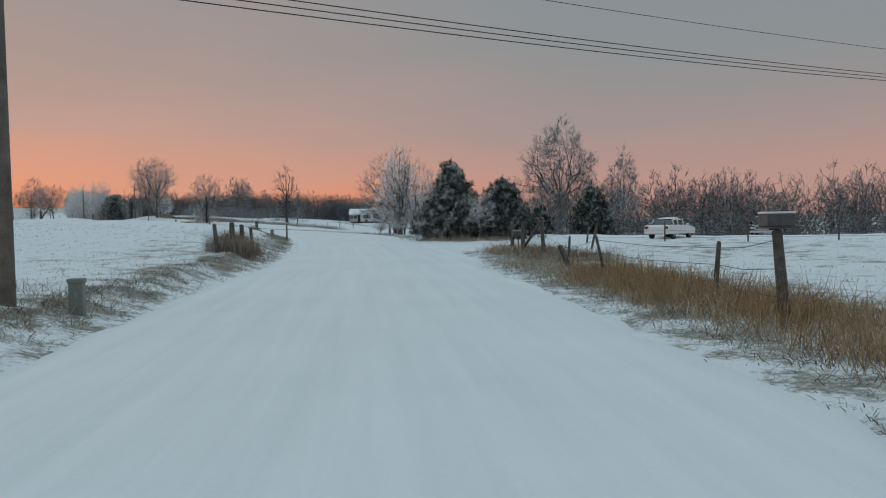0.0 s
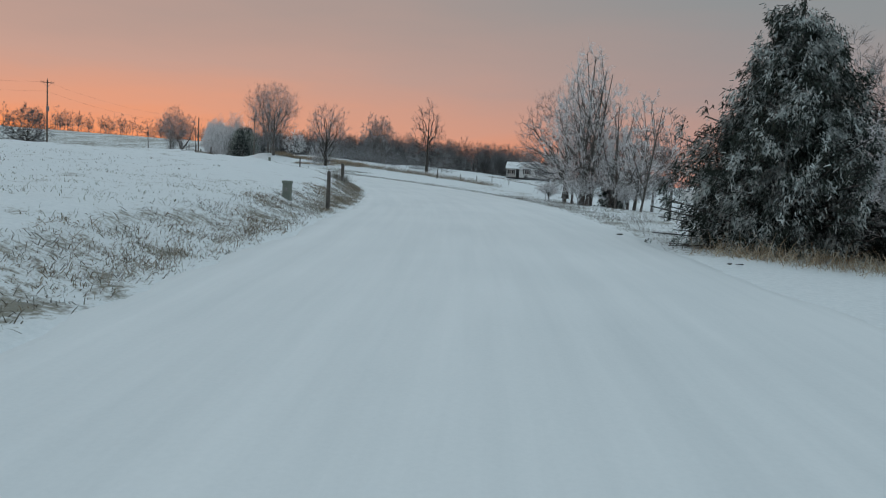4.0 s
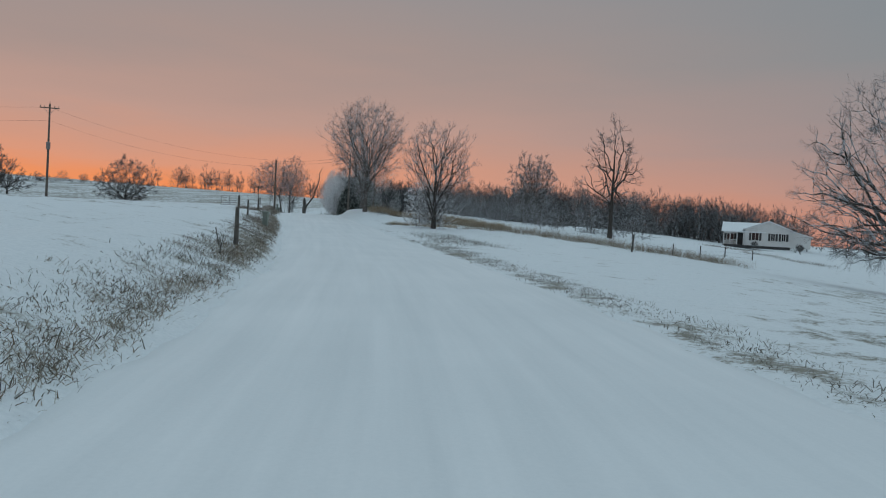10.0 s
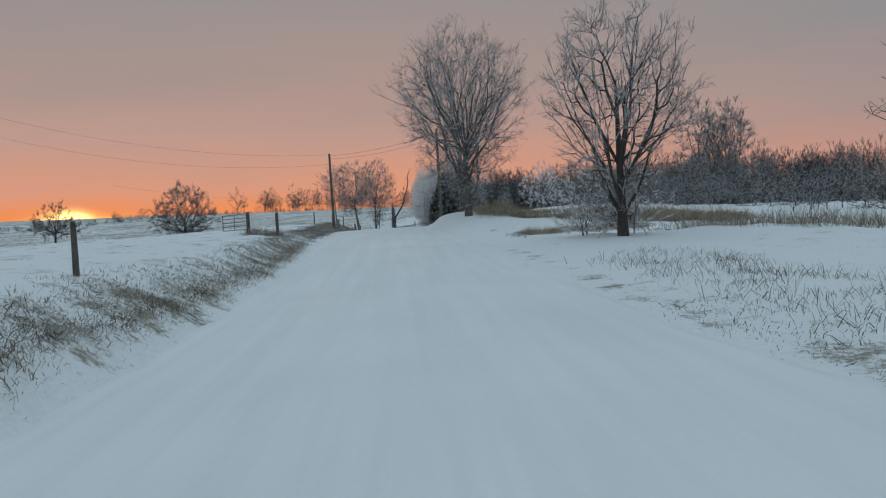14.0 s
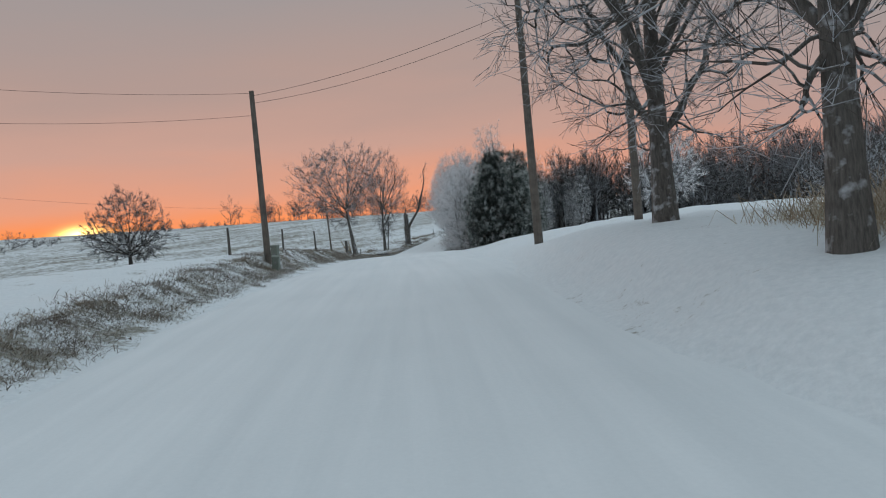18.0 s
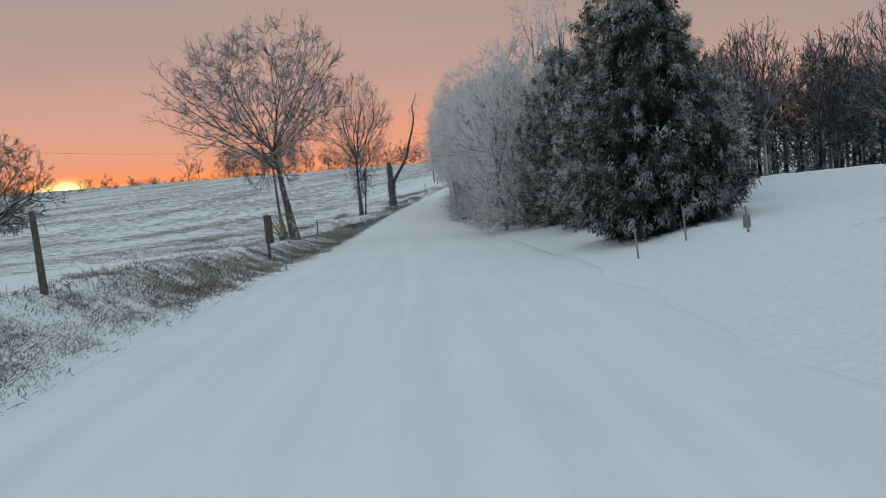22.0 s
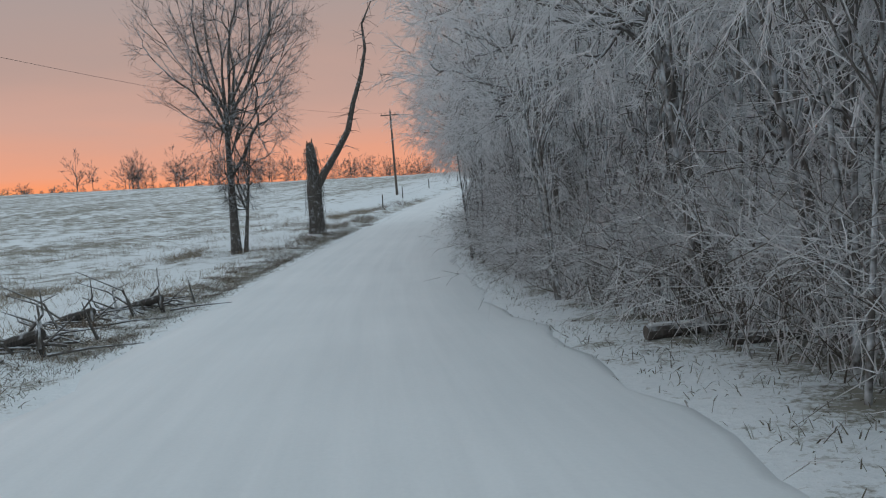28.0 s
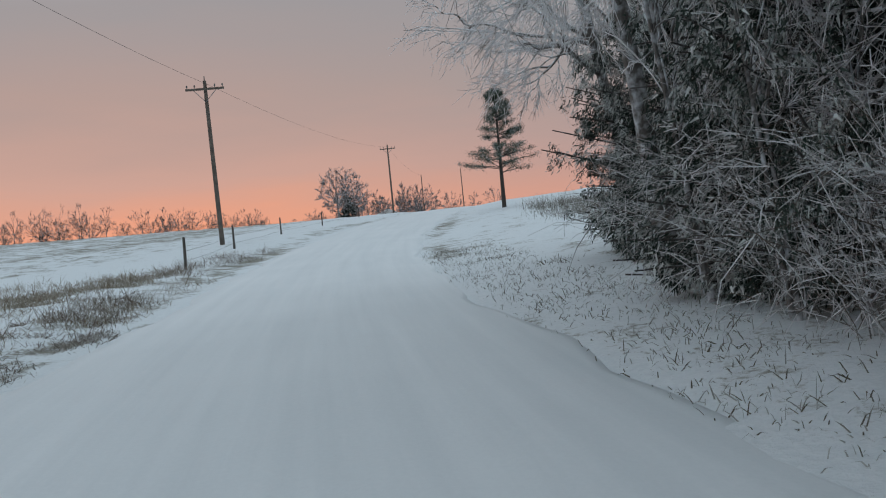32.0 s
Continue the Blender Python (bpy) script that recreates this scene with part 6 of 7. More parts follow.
def farmhouse():
    x, y = -27.4, 235.0
    root = thing("farmhouse", "low white house with a snowy roof and porch", "house", x, y, ground_z(x, y) - 0.1, 2)
    part("wall", prism(bmesh.new(), [(3.4, 0.45), (10.4, 0.45), (10.4, 3.1), (7.0, 4.4), (3.4, 3.1)], 0, 8), SIDING, root, "white gable wall of horizontal siding")
    for k in range(11):
        part("siding_board", block(bmesh.new(), 3.4, 10.4, -0.022, -0.002, 0.5 + 0.23 * k, 0.71 + 0.23 * k, 0.006), SIDING, root)
    part("wall", block(bmesh.new(), 0.2, 3.39, 2.0, 8, 0.45, 2.9, 0.01), SIDING, root)
    part("wall", prism(bmesh.new(), [(10.41, 0.3), (13.4, 0.3), (13.4, 2.2), (10.41, 3.0)], 0.6, 7), SIDING, root, "white lean-to wall")
    part("roof", prism(bmesh.new(), [(10.8, 2.95), (10.75, 3.15), (7.0, 4.62), (3.0, 3.15), (3.05, 2.95), (7.0, 4.42)], -0.35, 8.3), SNOW, root, "gable roof under snow")
    part("roof", prism(bmesh.new(), [(10.45, 3.02), (13.7, 2.12), (13.7, 2.28), (10.45, 3.18)], 0.4, 7.2), SNOW, root, "lean-to roof under snow")
    # the porch wing: a roof that slopes towards the road
    bm = bmesh.new()
    ends = [[bm.verts.new((x, y, z)) for y, z in ((-0.1, 2.7), (4.4, 4.3), (8.3, 2.9), (8.3, 2.75), (4.4, 4.12), (-0.1, 2.55))] for x in (-0.3, 6.6)]
    for i in range(6):
        bm.faces.new((ends[0][i], ends[0][(i + 1) % 6], ends[1][(i + 1) % 6], ends[1][i]))
    bm.faces.new(ends[0][::-1]), bm.faces.new(ends[1])
    bmesh.ops.recalc_face_normals(bm, faces=bm.faces)
    part("porch_roof", bm, SNOW, root, "porch roof under snow")
    part("porch_floor", block(bmesh.new(), 0.0, 3.39, 0.1, 1.99, 0.3, 0.5, 0.02), POST_WOOD, root)
    part("porch_rail", block(bmesh.new(), 0.1, 2.2, 0.16, 0.24, 1.25, 1.33, 0.01), SIDING, root)
    for px in (0.12, 1.1, 2.2, 3.2):
        part("porch_post", block(bmesh.new(), px - 0.07, px + 0.07, 0.13, 0.27, 0.5, 2.62, 0.01), SIDING, root)
    part("door", block(bmesh.new(), 2.2, 3.1, 1.94, 1.998, 0.5, 2.5, 0.01), DARK_TRIM, root)
    window(root, 1.1, 1.998, 1.2, 1.0, 1.1)
    window(root, 5.0, -0.024, 1.35, 1.0, 1.2)
    window(root, 7.7, -0.024, 1.4, 0.55, 1.1)
    window(root, 9.3, -0.024, 1.4, 0.55, 1.1)
    part("skirting", block(bmesh.new(), 0.2, 10.4, 0.05, 7.9, 0.0, 0.45, 0.01), DARK_TRIM, root)
    part("chimney", block(bmesh.new(), 7.2, 7.7, 5.0, 5.5, 4.1, 5.1, 0.02), POST_WOOD, root)


make_tree("yard_bush", bare_tree(66, 1.7, 0.03, "shrub", 4, least=0.012), (BARK, TWIG_DARK), "small bare bush beside the white house", -22.6, 233.9, 0, "bush")
make_tree("yard_bush", bare_tree(67, 2.0, 0.03, "shrub", 4, least=0.012), (BARK, TWIG_DARK), "rounded bare bush at the house's end", -15.6, 234.3, 0, "bush")
tuft_field("pasture_weeds", [(-22 + 1.1 * k, 196 - 0.25 * k, 1.0) for k in range(9)] + [(-27 + 0.9 * k, 205 - 0.3 * k, 1.0) for k in range(7)], 90, 0.55, 0.02, WEED, "low dark weeds in the snowy pasture", 68, 0.7, 0.6, 0.5)
farmhouse()


def barn_far():
    x, y = 14.0, 215.0
    root = thing("shed", "small pale shed beyond the yard", "shed", x, y, ground_z(x, y) - 0.1, 12)
    part("wall", prism(bmesh.new(), [(0, 0), (6, 0), (6, 2.3), (3, 3.4), (0, 2.3)], 0, 5), SIDING, root)
    part("roof", prism(bmesh.new(), [(-0.3, 2.25), (-0.3, 2.4), (3, 3.62), (6.3, 2.4), (6.3, 2.25), (3, 3.42)], -0.3, 5.3), SNOW, root)
    part("door", block(bmesh.new(), 1.8, 4.2, -0.05, -0.005, 0, 2.0, 0.01), DARK_TRIM, root)


barn_far()


def hill_house(x, y):
    root = thing("hill_house", "small white house among frosted trees on the hill", "house", x, y, ground_z(x, y) - 0.1, 18)
    part("wall", prism(bmesh.new(), [(0, 0), (6, 0), (6, 2.5), (3, 3.7), (0, 2.5)], 0, 7), SIDING, root)
    part("roof", prism(bmesh.new(), [(-0.3, 2.4), (-0.3, 2.55), (3, 3.95), (6.3, 2.55), (6.3, 2.4), (3, 3.72)], -0.3, 7.3), SNOW, root)
    part("door", block(bmesh.new(), 2.5, 3.4, -0.05, -0.005, 0, 2.0, 0.01), DARK_TRIM, root)
    for px in (0.8, 4.4):
        part("window", block(bmesh.new(), px, px + 0.9, -0.05, -0.005, 1.0, 2.1, 0.01), PANE, root)


hill_house(-206.0, 488.0)


def broken_trunk():
    """A snapped trunk with one long live limb."""
    x, y = -146.08, 290.95
    z = ground_z(x, y)
    root = thing("broken_tree", "snapped tree trunk with one long crooked limb", "tree", x, y, z - 0.15, 0)
    rng = np.random.default_rng(5)
    hs = np.array([0.0, 0.5, 1.3, 2.2, 3.1, 3.9, 4.8, 5.5, 6.1])
    pts = np.column_stack([-0.02 * hs - 0.05 * np.sin(hs), 0.05 * np.sin(hs * 0.8), hs])
    rad = np.array([0.66, 0.53, 0.49, 0.47, 0.5, 0.4, 0.36, 0.33, 0.24])
    v, f = tubes(pts[:-1], pts[1:], rad[:-1], rad[1:], 12)
    t = mesh_object("trunk", v, f, BARK, True)
    t.parent = root
    bm = bmesh.new()
    for k in range(9):
        a = k / 9 * 6.28
        rod(bm, (pts[-1][0] + 0.14 * math.cos(a), pts[-1][1] + 0.14 * math.sin(a), 5.8), (pts[-1][0] + 0.18 * math.cos(a), pts[-1][1] + 0.16 * math.sin(a), 6.15 + 0.35 * rng.random()), 0.08, 0.02, 5)
    part("splinters", bm, BARK_DARK, root)
    # dead vine hanging on the bark
    k = rng.integers(1, 8, 260)
    turn, drop = rng.uniform(0, 6.28, 260), rng.uniform(0.25, 0.8, 260)
    out = np.column_stack([np.cos(turn), np.sin(turn), np.zeros(260)])
    base = pts[k] + out * (rad[k] * 0.96)[:, None] + np.column_stack([np.zeros((260, 2)), rng.uniform(-0.4, 0.4, 260)])
    mid = base + out * rng.uniform(0.05, 0.2, 260)[:, None] + rng.normal(0, 0.04, (260, 3))
    tip = mid + out * rng.normal(0.02, 0.05, 260)[:, None] - np.column_stack([rng.normal(0, 0.06, (260, 2)), drop])
    v, f = tubes(np.concatenate([base, mid]), np.concatenate([mid, tip]), np.full(520, 0.012), np.full(520, 0.006), 4)
    mesh_object("vine", v, f, TWIG_DARK).parent = root
    right = np.array([0.92, 0.4])
    way = np.array([(0.05, 3.0), (0.75, 4.15), (1.7, 5.5), (2.5, 6.8), (2.95, 8.5), (3.6, 10.3), (4.0, 12.0), (3.9, 13.6), (4.6, 15.0)])
    pts = np.column_stack([way[:, 0] * right[0], way[:, 0] * right[1], way[:, 1]])
    rad = np.array([0.3, 0.25, 0.22, 0.2, 0.16, 0.13, 0.1, 0.07, 0.03])
    v, f = tubes(pts[:-1], pts[1:], rad[:-1], rad[1:], 9)
    limb = mesh_object("limb", v, f, BARK, True)
    limb.parent = root
    a, b, ra, rb = [], [], [], []
    for k in range(60):
        i = rng.integers(2, 8)
        p = pts[i] + (pts[i + 1] - pts[i]) * rng.random()
        d = np.array([*rng.normal(0, 1, 2), rng.uniform(-0.6, 1.0)])
        d /= np.linalg.norm(d)
        n = rng.uniform(0.4, 1.6)
        q = p + d * n * 0.5
        r = q + (d + rng.normal(0, 0.4, 3) + np.array([0, 0, -0.5])) * n * 0.5
        a += [p, q]
        b += [q, r]
        ra += [0.022, 0.014]
        rb += [0.014, 0.006]
    v, f = tubes(np.array(a), np.array(b), np.array(ra), np.array(rb), 4)
    tw = mesh_object("crown", v, f, TWIG_DARK)
    tw.parent = root


broken_trunk()


def pine_tree(x, y, h):
    """A ragged young pine: whorls of boughs with needle tufts."""
    root = thing("pine_tree", "ragged green pine dusted with frost", "tree", x, y, ground_z(x, y) - 0.1)
    rng = np.random.default_rng(12)
    v, f = tubes(np.array([[0, 0, 0.0]]), np.array([[0.1, 0, h]]), np.array([0.17]), np.array([0.04]), 8)
    t = mesh_object("trunk", v, f, BARK_DARK, True)
    t.parent = root
    n = 90
    fz = rng.uniform(0.28, 0.98, n)
    az = rng.uniform(0, 6.28, n)
    reach = (1 - fz) * h * 0.42 * rng.uniform(0.5, 1.15, n) + 0.3
    s = np.column_stack([np.zeros(n), np.zeros(n), fz * h])
    e = np.column_stack([np.cos(az) * reach, np.sin(az) * reach, fz * h + reach * rng.uniform(0.0, 0.35, n)])
    v, f = tubes(s, e, np.full(n, 0.035), np.full(n, 0.012), 4)
    bo = mesh_object("boughs", v, f, BARK_DARK)
    bo.parent = root
    per = 240
    t_ = rng.uniform(0.45, 1.05, (n * per, 1))
    c = np.repeat(s, per, 0) * (1 - t_) + np.repeat(e, per, 0) * t_ + rng.normal(0, 0.12, (n * per, 3))
    d = unit(rng.normal(0, 1, c.shape) + np.array([0, 0, 0.4]))
    ln = rng.uniform(0.12, 0.26, len(c))
    v, f = blades(c, d, ln, np.full(len(c), 0.02), np.full(len(c), 0.1), rng)
    nd = mesh_object("needles", v, f, PINE)
    nd.parent = root


pine_tree(-146.6, 343.5, 9.0)


def branch_pile(x, y):
    root = thing("branch_pile", "fallen dark branches lying in the snow", "branches", x, y, ground_z(x, y))
    rng = np.random.default_rng(21)
    bm = bmesh.new()
    part("stump", rod(rod(bm, (-0.5, 0, 0.08), (0.4, 0.1, 0.3), 0.13, 0.1, 9), (0.36, 0.05, 0.27), (0.55, 0.0, -0.1), 0.07, 0.05, 7), BARK_DARK, root)
    for k in range(26):
        a = Vector((rng.normal(0, 0.8), rng.normal(0, 0.6), 0.05))
        d = Vector((rng.normal(0, 1), rng.normal(0, 0.7), abs(rng.normal(0.25, 0.35)))).normalized()
        ln = rng.uniform(0.5, 1.5)
        b = a + d * ln * 0.55
        c = b + (d + Vector((rng.normal(0, 0.5), rng.normal(0, 0.5), rng.normal(0.0, 0.4)))) * ln * 0.45
        bm = rod(bmesh.new(), a, b, 0.035, 0.022, 5)
        rod(bm, b, c, 0.022, 0.008, 5)
        part("branch", bm, BARK, root)


branch_pile(-131.2, 260.2)
branch_pile(-127.9, 256.4)
branch_pile(-131.6, 262.7)


def split_stump(x, y):
    """What is left of a stem torn off at the leaning tree's foot."""
    root = thing("split_stump", "splintered pale stump torn open beside a tree", "stump", x, y, ground_z(x, y) - 0.15)
    rng = np.random.default_rng(44)
    part("base", rod(bmesh.new(), (0, 0, 0), (-0.06, 0, 0.6), 0.3, 0.2, 9), BARK, root)
    for k in range(11):
        a = k / 11 * 6.28
        p = Vector((0.14 * math.cos(a), 0.14 * math.sin(a), 0.4))
        q = p + Vector((-0.35 - 0.5 * rng.random() + 0.1 * math.cos(a), 0.2 * math.sin(a), 0.5 + 0.9 * rng.random()))
        part("splinter", rod(bmesh.new(), p, q, 0.06, 0.012, 5), SPLIT_WOOD, root)


split_stump(-111.9, 229.3)


def log(x, y, turn, length, radius):
    root = thing("fallen_log", "fallen log capped with snow at the wood's edge", "log", x, y, ground_z(x, y) + radius * 0.7, turn)
    part("trunk", rod(bmesh.new(), (-length / 2, 0, 0), (length / 2, 0, 0.03), radius, radius * 0.8, 10), BARK, root)
    part("snow_cap", block(bmesh.new(), -length * 0.46, length * 0.42, -radius * 0.6, radius * 0.6, radius * 0.8, radius * 1.15, 0.02), SNOW, root)


log(*by_road(288.8, 3.9), 35, 1.3, 0.11)
log(*by_road(287.6, 4.4), 20, 0.9, 0.09)


# ---- grass, weeds and stubble ----
tuft_field("verge_grass", along_verge(-4, 334, -5.2, -3.4, 0.045, 1), 12, 0.2, 0.012, STRAW_RIME, "short rimed grass along the road's verge", 1, 0.28, 0.6, 0.5)
tuft_field("verge_grass", along_verge(-4, 42.5, 3.7, 6.2, 0.07, 2) + along_verge(57, 150, 3.7, 5.4, 0.09, 2), 12, 0.18, 0.012, STRAW_RIME, "short rimed grass along the road's verge", 2, 0.28, 0.6, 0.5)
tuft_field("verge_grass", along_verge(262, 350, 3.6, 6.0, 0.07, 3), 12, 0.2, 0.012, STRAW_RIME, "short rimed grass below the wood", 3, 0.28, 0.6, 0.5)
tuft_field("green_grass", along_verge(-4, 70, -12, -4.2, 0.08, 4), 9, 0.16, 0.012, GREEN_BLADE, "thin green grass showing through snow", 4, 0.35, 0.6, 0.4)
tuft_field("green_grass", along_verge(-4, 46, 4.6, 30, 0.04, 5), 7, 0.13, 0.012, STRAW_RIME, "thin rimed grass in the pasture", 5, 0.5, 0.6, 0.4)
tuft_field("golden_grass", along_verge(6, 24, 5.2, 7.2, 0.05, 6), 24, 0.85, 0.011, STRAW_GOLD, "tall golden broomsedge along the wire fence", 6, 0.3, 0.32, 0.45)
tuft_field("golden_grass", along_verge(8, 34, 4.9, 8.0, 0.05, 36), 20, 0.6, 0.011, REED, "tangled pale dead grass below the wire fence", 36, 0.35, 0.6, 0.9)
tuft_field("golden_grass", along_verge(6, 36, 4.4, 7.0, 0.05, 37), 16, 0.35, 0.011, STRAW_RIME, "rimed matted grass below the wire fence", 37, 0.35, 0.7, 0.7)
tuft_field("golden_grass", along_verge(-6, 12, 7.2, 10.0, 0.25, 7), 16, 0.6, 0.011, STRAW_GOLD, "lower golden grass by the first post", 7, 0.4, 0.35, 0.4)
tuft_field("bramble", along_verge(38, 43, 6.3, 8.5, 0.05, 8), 70, 1.0, 0.011, REED, "mound of dead pale grass and bramble round the corner posts", 8, 0.4, 0.7, 0.9, "bramble")
tuft_field("bramble", along_verge(30, 40, 6.3, 9.0, 0.07, 28), 60, 0.85, 0.010, STRAW, "tall dead weeds along the pasture fence", 28, 0.4, 0.45, 0.6, "bramble")
tuft_field("bramble", along_verge(36.5, 41.5, -7.6, -6.0, 0.06, 9), 60, 1.1, 0.010, WEED, "dark dead weeds round old posts", 9, 0.25, 0.3, 0.3, "bramble")
tuft_field("bramble", along_verge(37.5, 40.5, -7.4, -6.2, 0.14, 29), 60, 1.1, 0.011, STRAW_GOLD, "rust-brown dead weeds among old posts", 29, 0.22, 0.25, 0.3, "bramble")
tuft_field("dead_weeds", along_verge(8, 20, -9.0, -5.6, 0.35, 10), 16, 0.5, 0.010, WEED, "dark dead weeds below the pole", 10, 0.3, 0.5, 0.4)
tuft_field("cedar_grass", [(-0.9 + 0.5 * k, 57.4 - 0.2 * k, 1.0) for k in range(11)], 130, 0.85, 0.012, REED, "bent straw-coloured grass at the cedars' foot", 11, 0.4, 0.5, 0.8)
tuft_field("cedar_grass", along_verge(62, 96, 6.2, 9.5, 0.22, 12), 16, 0.5, 0.010, STRAW_RIME, "rimed dead grass below the thicket", 12, 0.4, 0.6, 0.5)
tuft_field("bank_weeds", along_verge(46, 92, -4.7, -3.4, 0.05, 13, 1, -0.2), 22, 0.24, 0.011, STRAW, "brown dead grass on the road bank", 13, 0.3, 0.6, 0.5)
tuft_field("bank_weeds", along_verge(92, 182, -4.6, -3.4, 0.07, 14, 1, -0.1), 20, 0.22, 0.011, STRAW, "brown dead grass on the road bank", 14, 0.3, 0.6, 0.5)
tuft_field("bank_weeds", along_verge(130, 182, -6.0, -4.0, 0.3, 15, 1, 1.1), 24, 0.22, 0.008, WEED, "dark dead weeds on the road bank", 15, 0.3, 0.4, 0.4)
def clumps(run0, run1, out0, out1, count, seed, gaps=-0.5):
    """Places of low mats of weeds, so far out from the road's left edge, thick in some stretches and thin in others."""
    rng = np.random.default_rng(seed)
    places = []
    for k in range(count):
        run = rng.uniform(run0, run1)
        if math.sin(run * 0.55 + seed) + 0.7 * math.sin(run * 0.19) + rng.normal(0, 0.5) < gaps:
            continue
        side = -float(edge_left(run)) - rng.uniform(out0, out1)
        x, y = by_road(run, side)
        size, turn = rng.uniform(0.22, 0.5), rng.uniform(0, 3.1)
        for j in range(16):
            u, w = rng.normal(0, size * 1.3), rng.normal(0, size * 0.6)
            places.append((x + u * math.cos(turn) - w * math.sin(turn), y + u * math.sin(turn) + w * math.cos(turn), rng.uniform(0.6, 1.25)))
    return places


tuft_field("weed_mats", clumps(72, 184, 0.1, 1.0, 210, 81, -1.0), 15, 0.19, 0.008, STRAW, "low brown mats of dead weeds on the snowy bank", 81, 0.1, 0.75, 0.8, "weeds")
tuft_field("weed_mats", clumps(96, 184, 0.3, 1.6, 50, 82), 15, 0.22, 0.007, WEED, "dark tangled weeds on the snowy bank", 82, 0.1, 0.75, 0.7, "weeds")
tuft_field("weed_mats", clumps(186, 264, 0.1, 1.3, 280, 83, -1.4), 16, 0.22, 0.009, WEED, "dark mats of frozen weeds along the ditch", 83, 0.1, 0.8, 0.8, "weeds")
tuft_field("weed_mats", clumps(186, 264, 0.3, 1.9, 200, 84, -1.0), 15, 0.22, 0.009, STRAW, "brown mats of frozen weeds along the ditch", 84, 0.1, 0.8, 0.8, "weeds")
tuft_field("weed_mats", clumps(264, 345, 0.3, 2.2, 130, 85), 15, 0.32, 0.011, WEED, "brown mats of dead weeds beside the snowy field", 85, 0.1, 0.8, 0.8, "weeds")
tuft_field("weed_mats", clumps(4, 96, 0.2, 1.6, 150, 86), 15, 0.2, 0.011, STRAW, "short brown mats of grass beside the road", 86, 0.12, 0.8, 0.8, "weeds")
tuft_field("gate_weeds", [(-21.0 - 0.12 * k, 90.6 + 0.28 * k, 1.0) for k in range(9)], 90, 0.95, 0.010, STRAW_RIME, "tall rimed weeds round the gate posts", 16, 0.35, 0.3, 0.3)
tuft_field("box_weeds", [(-43.3, 129.5, 1.0), (-43.8, 130.2, 1.2), (-42.6, 128.8, 0.9), (-44.6, 131.2, 1.2), (-45.6, 132.3, 1.3)], 150, 0.4, 0.007, WEED, "dead weeds round the utility pedestal", 17, 0.4, 0.45, 0.4)
tuft_field("bank_weeds", along_verge(182, 262, -6.0, -3.8, 0.10, 18, 1, 0.35), 20, 0.3, 0.011, WEED, "dark frosted weeds along the ditch", 18, 0.35, 0.6, 0.4)
tuft_field("bank_weeds", along_verge(262, 350, -7.0, -4.3, 0.06, 19, 1, 0.2), 18, 0.36, 0.011, STRAW, "dark frosted weeds along the ditch", 19, 0.35, 0.6, 0.4)
tuft_field("field_weeds", along_verge(268, 350, -26, -8, 0.1, 20, 1, 0.9), 110, 0.55, 0.012, STRAW, "patches of brown grass in the field", 20, 1.0, 0.5, 0.4)
def reed_bed(seed, count, s0, s1, run_at, depth):
    """Places of a bed whose front edge runs slantwise from the road."""
    rng = np.random.default_rng(seed)
    side = rng.uniform(s0, s1, count)
    run = run_at(side) + depth * rng.uniform(0, 1, count) ** 1.4
    return [(*by_road(r, q), k) for r, q, k in zip(run, side, rng.uniform(0.6, 1.2, count))]


tuft_field("reeds", reed_bed(21, 900, 5.6, 19.0, lambda q: 189.5 - 0.8 * (q - 5.4), 4.0), 34, 1.15, 0.012, REED, "tall pale grass on the bank by the lawn", 21, 0.4, 0.42, 0.85)
tuft_field("reeds", reed_bed(22, 260, 5.8, 18.0, lambda q: 188.8 - 0.8 * (q - 5.4), 1.2), 26, 0.5, 0.012, STRAW_RIME, "rimed low grass before the tall pale grass", 34, 0.4, 0.6, 0.7)
tuft_field("reeds", reed_bed(27, 170, 6.4, 13.0, lambda q: 176.2 + 0.25 * (q - 6.0), 2.2), 34, 0.6, 0.011, REED, "pale bent grass beside the snowy drive", 27, 0.35, 0.5, 0.8)
tuft_field("reeds", reed_bed(33, 120, 5.8, 10.0, lambda q: 176.0 + 0.5 * (q - 6.0), 2.0), 26, 0.35, 0.011, STRAW_RIME, "rimed low grass beside the snowy drive", 33, 0.35, 0.6, 0.6)
tuft_field("reeds", along_verge(142, 162, 5.4, 9.0, 0.16, 22), 16, 0.5, 0.012, STRAW_RIME, "pale dead grass below the maple", 22, 0.4, 0.5, 0.5)
tuft_field("brush_grass", [(-46 + 0.55 * k, 166.5 + 0.17 * k, 1.2) for k in range(44)], 110, 1.0, 0.018, STRAW, "belt of brown dead weeds before the brush", 23, 1.0, 0.4, 0.4)
tuft_field("yard_weeds", [(-9.5 + 0.6 * k, 157.5 - 0.3 * k, 1.0) for k in range(12)], 60, 0.5, 0.02, WEED, "dark weeds round the yard oak's foot", 24, 0.5, 0.5, 0.4)
tuft_field("far_reeds", along_verge(346, 375, 9.0, 16.0, 0.08, 25), 22, 1.0, 0.014, STRAW_RIME, "tall pale grass beyond the wood", 25, 0.5, 0.35, 0.4)
tuft_field("wood_litter", along_verge(256, 330, 5.6, 8.5, 0.10, 26), 10, 0.35, 0.014, WEED, "dead stems and litter at the wood's edge", 26, 0.4, 0.8, 0.3)


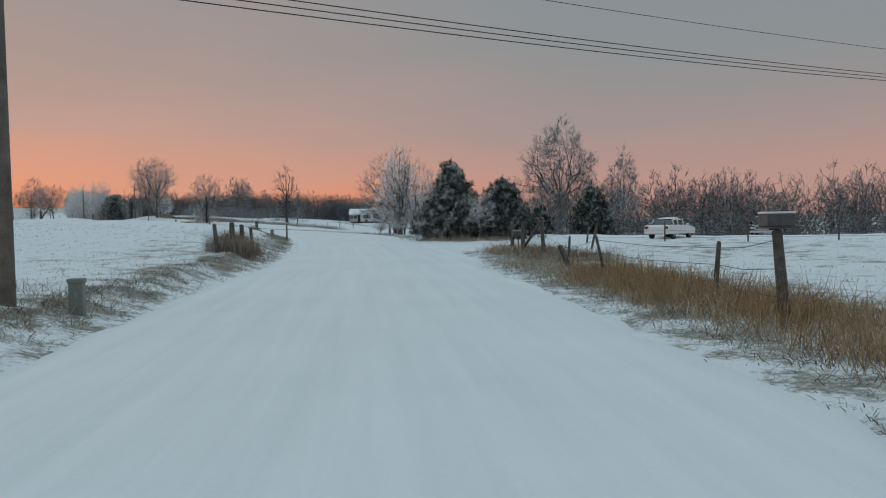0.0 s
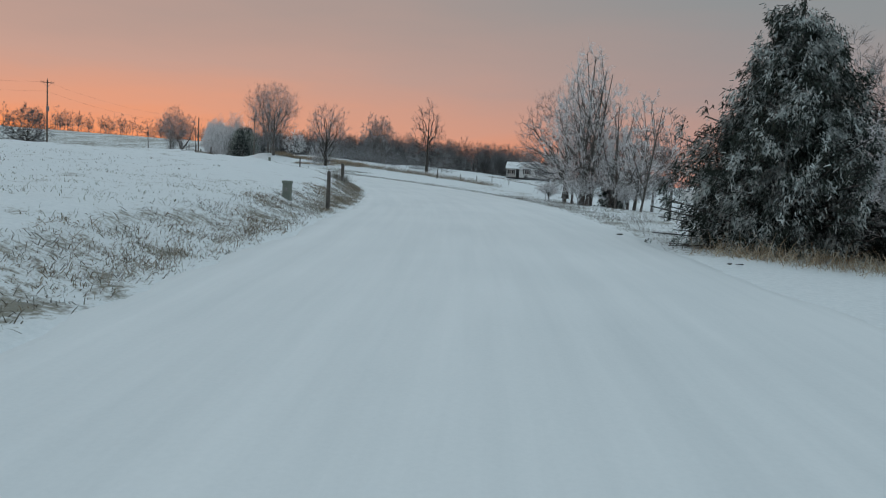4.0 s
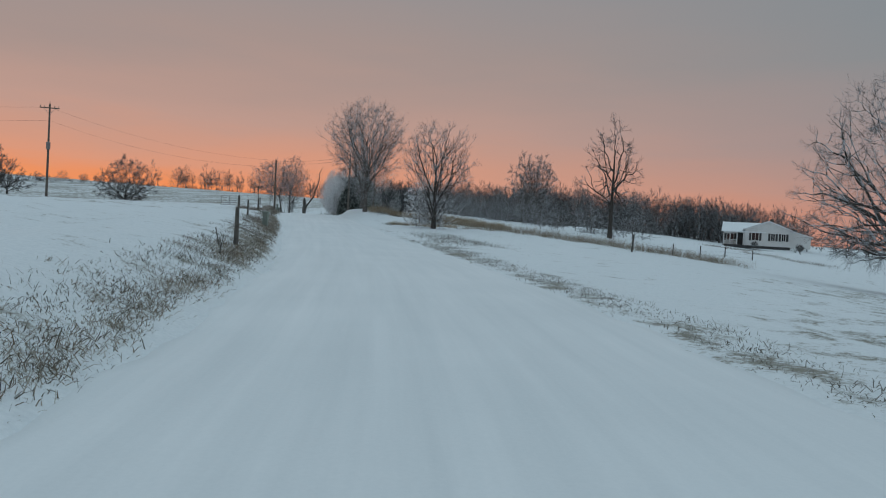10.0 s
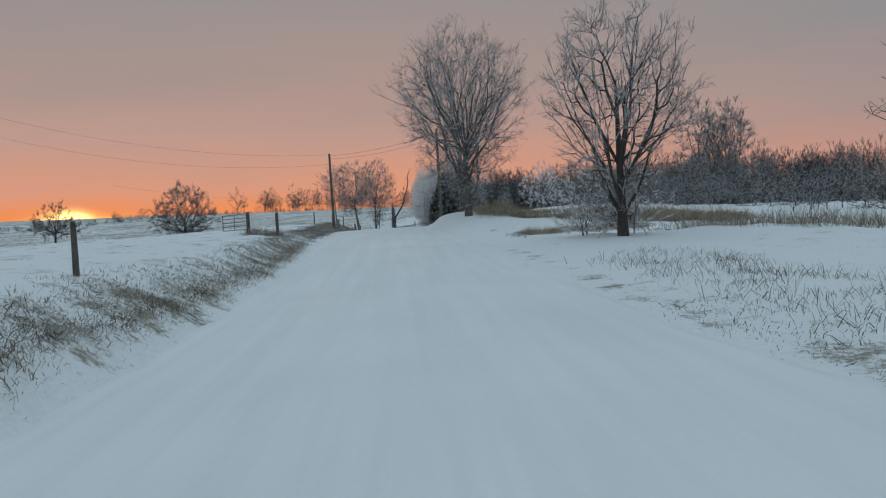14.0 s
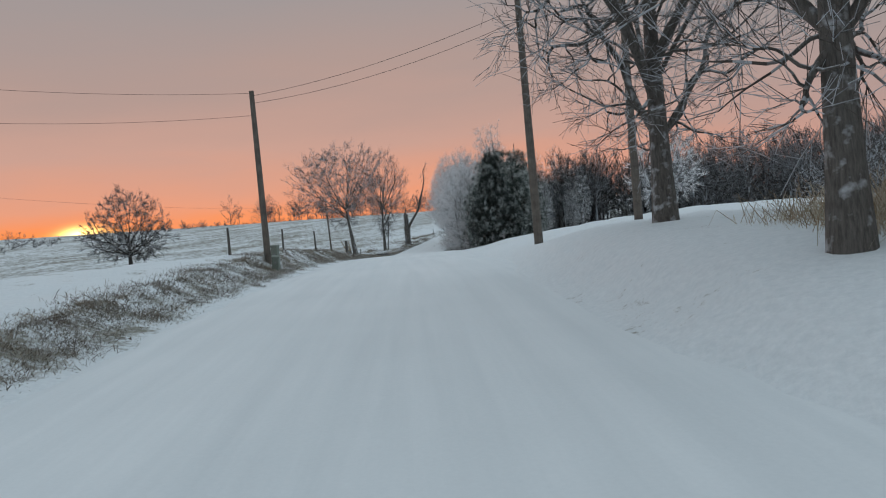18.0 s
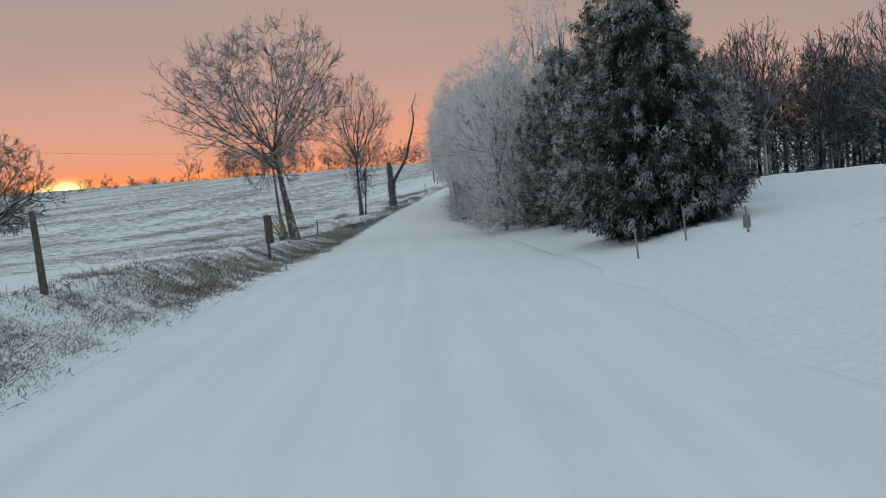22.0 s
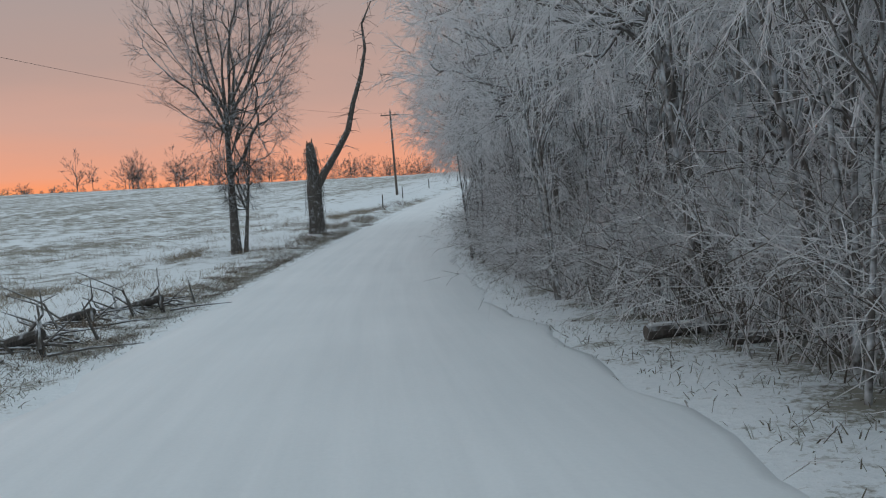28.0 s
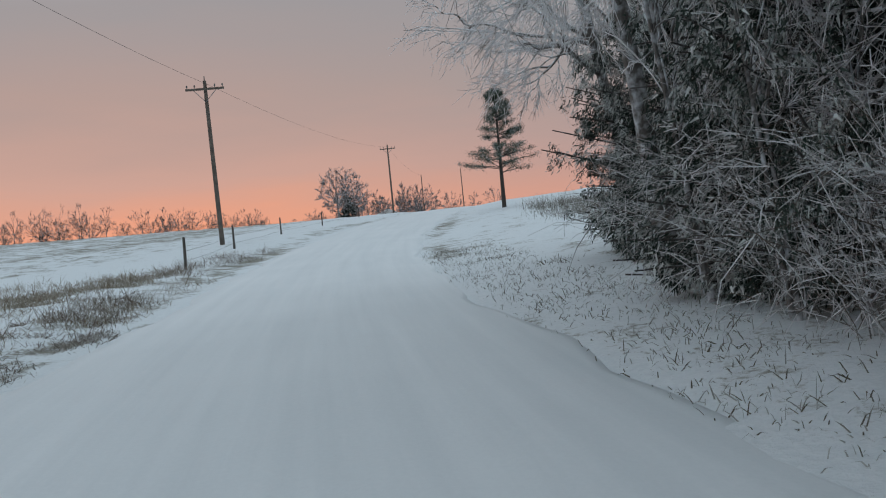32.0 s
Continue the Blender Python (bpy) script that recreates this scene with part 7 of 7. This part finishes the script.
def mounds(seed):
    """Places for the brown tussocks that stand out of the field."""
    rng = np.random.default_rng(seed)
    out = []
    for x, y, long, wide in ((-142.5, 267.2, 3.2, 1.0), (-147.1, 280.2, 3.0, 1.0), (-152.9, 303.5, 4.0, 1.2), (-153.4, 308.0, 3.0, 1.0), (-149.0, 294.5, 2.5, 1.2), (-136.5, 258.0, 2.2, 0.8)):
        for k in range(60):
            u, w = rng.normal(0, long * 0.5), rng.normal(0, wide * 0.5)
            out.append((x - 0.45 * u + 0.9 * w, y + 0.9 * u + 0.45 * w, rng.uniform(0.6, 1.2)))
    return out


tuft_field("field_tussocks", mounds(51), 26, 0.6, 0.012, STRAW, "mounds of matted brown grass in the field", 52, 0.25, 0.6, 0.7)
tuft_field("ditch_brush", along_verge(322, 362, -6.6, -4.6, 0.1, 53, 1, 0.1), 16, 0.6, 0.010, WEED, "dark bristly brush along the ditch", 53, 0.3, 0.6, 0.2, "brush")


def stubble():
    """Cut stalks in drilled rows on the first field."""
    rng = np.random.default_rng(31)
    pts = []
    for row in range(44):
        side = -13 - 1.25 * row
        for run in np.arange(-5, 88, 0.55):
            if rng.random() < 0.75:
                x, y = by_road(run + rng.normal(0, 0.1), side + rng.normal(0, 0.07) + 0.02 * (run - 40))
                pts.append((x, y, rng.uniform(0.5, 1.3)))
    tuft_field("stubble", pts, 3, 0.14, 0.02, STRAW_RIME, "rows of cut stubble in thin snow", 32, 0.06, 0.35, 0.2, "stubble")


stubble()


def litter(run0, run1, s0, s1, count, seed):
    """Small dark bits lying on the snowy road."""
    rng = np.random.default_rng(seed)
    for k in range(count):
        x, y = by_road(rng.uniform(run0, run1), rng.uniform(s0, s1))
        root = thing("dead_leaf_clump", "small dark clump of dead leaves on the snow", "leaves", x, y, max(ground_z(x, y), 0.0), rng.uniform(0, 360))
        h, run, side = land([x], [y])
        if abs(side[0]) < edge_of(run, side)[0]:
            root.location.z = float(road_frame([x], [y])[2][0]) + 0.05
        bm = bmesh.new()
        for j in range(5):
            bmesh.ops.create_icosphere(bm, subdivisions=1, radius=rng.uniform(0.015, 0.035), matrix=pose(rng.normal(0, 0.09), rng.normal(0, 0.06), 0.02, rng.uniform(0, 90), 0, 0) @ Matrix.Diagonal((1.8, 1, 0.3, 1)))
        part("leaves", bm, BARK_DARK, root)


litter(48, 62, 3.0, 8.0, 5, 41)
litter(150, 200, 5.0, 12.0, 6, 43)
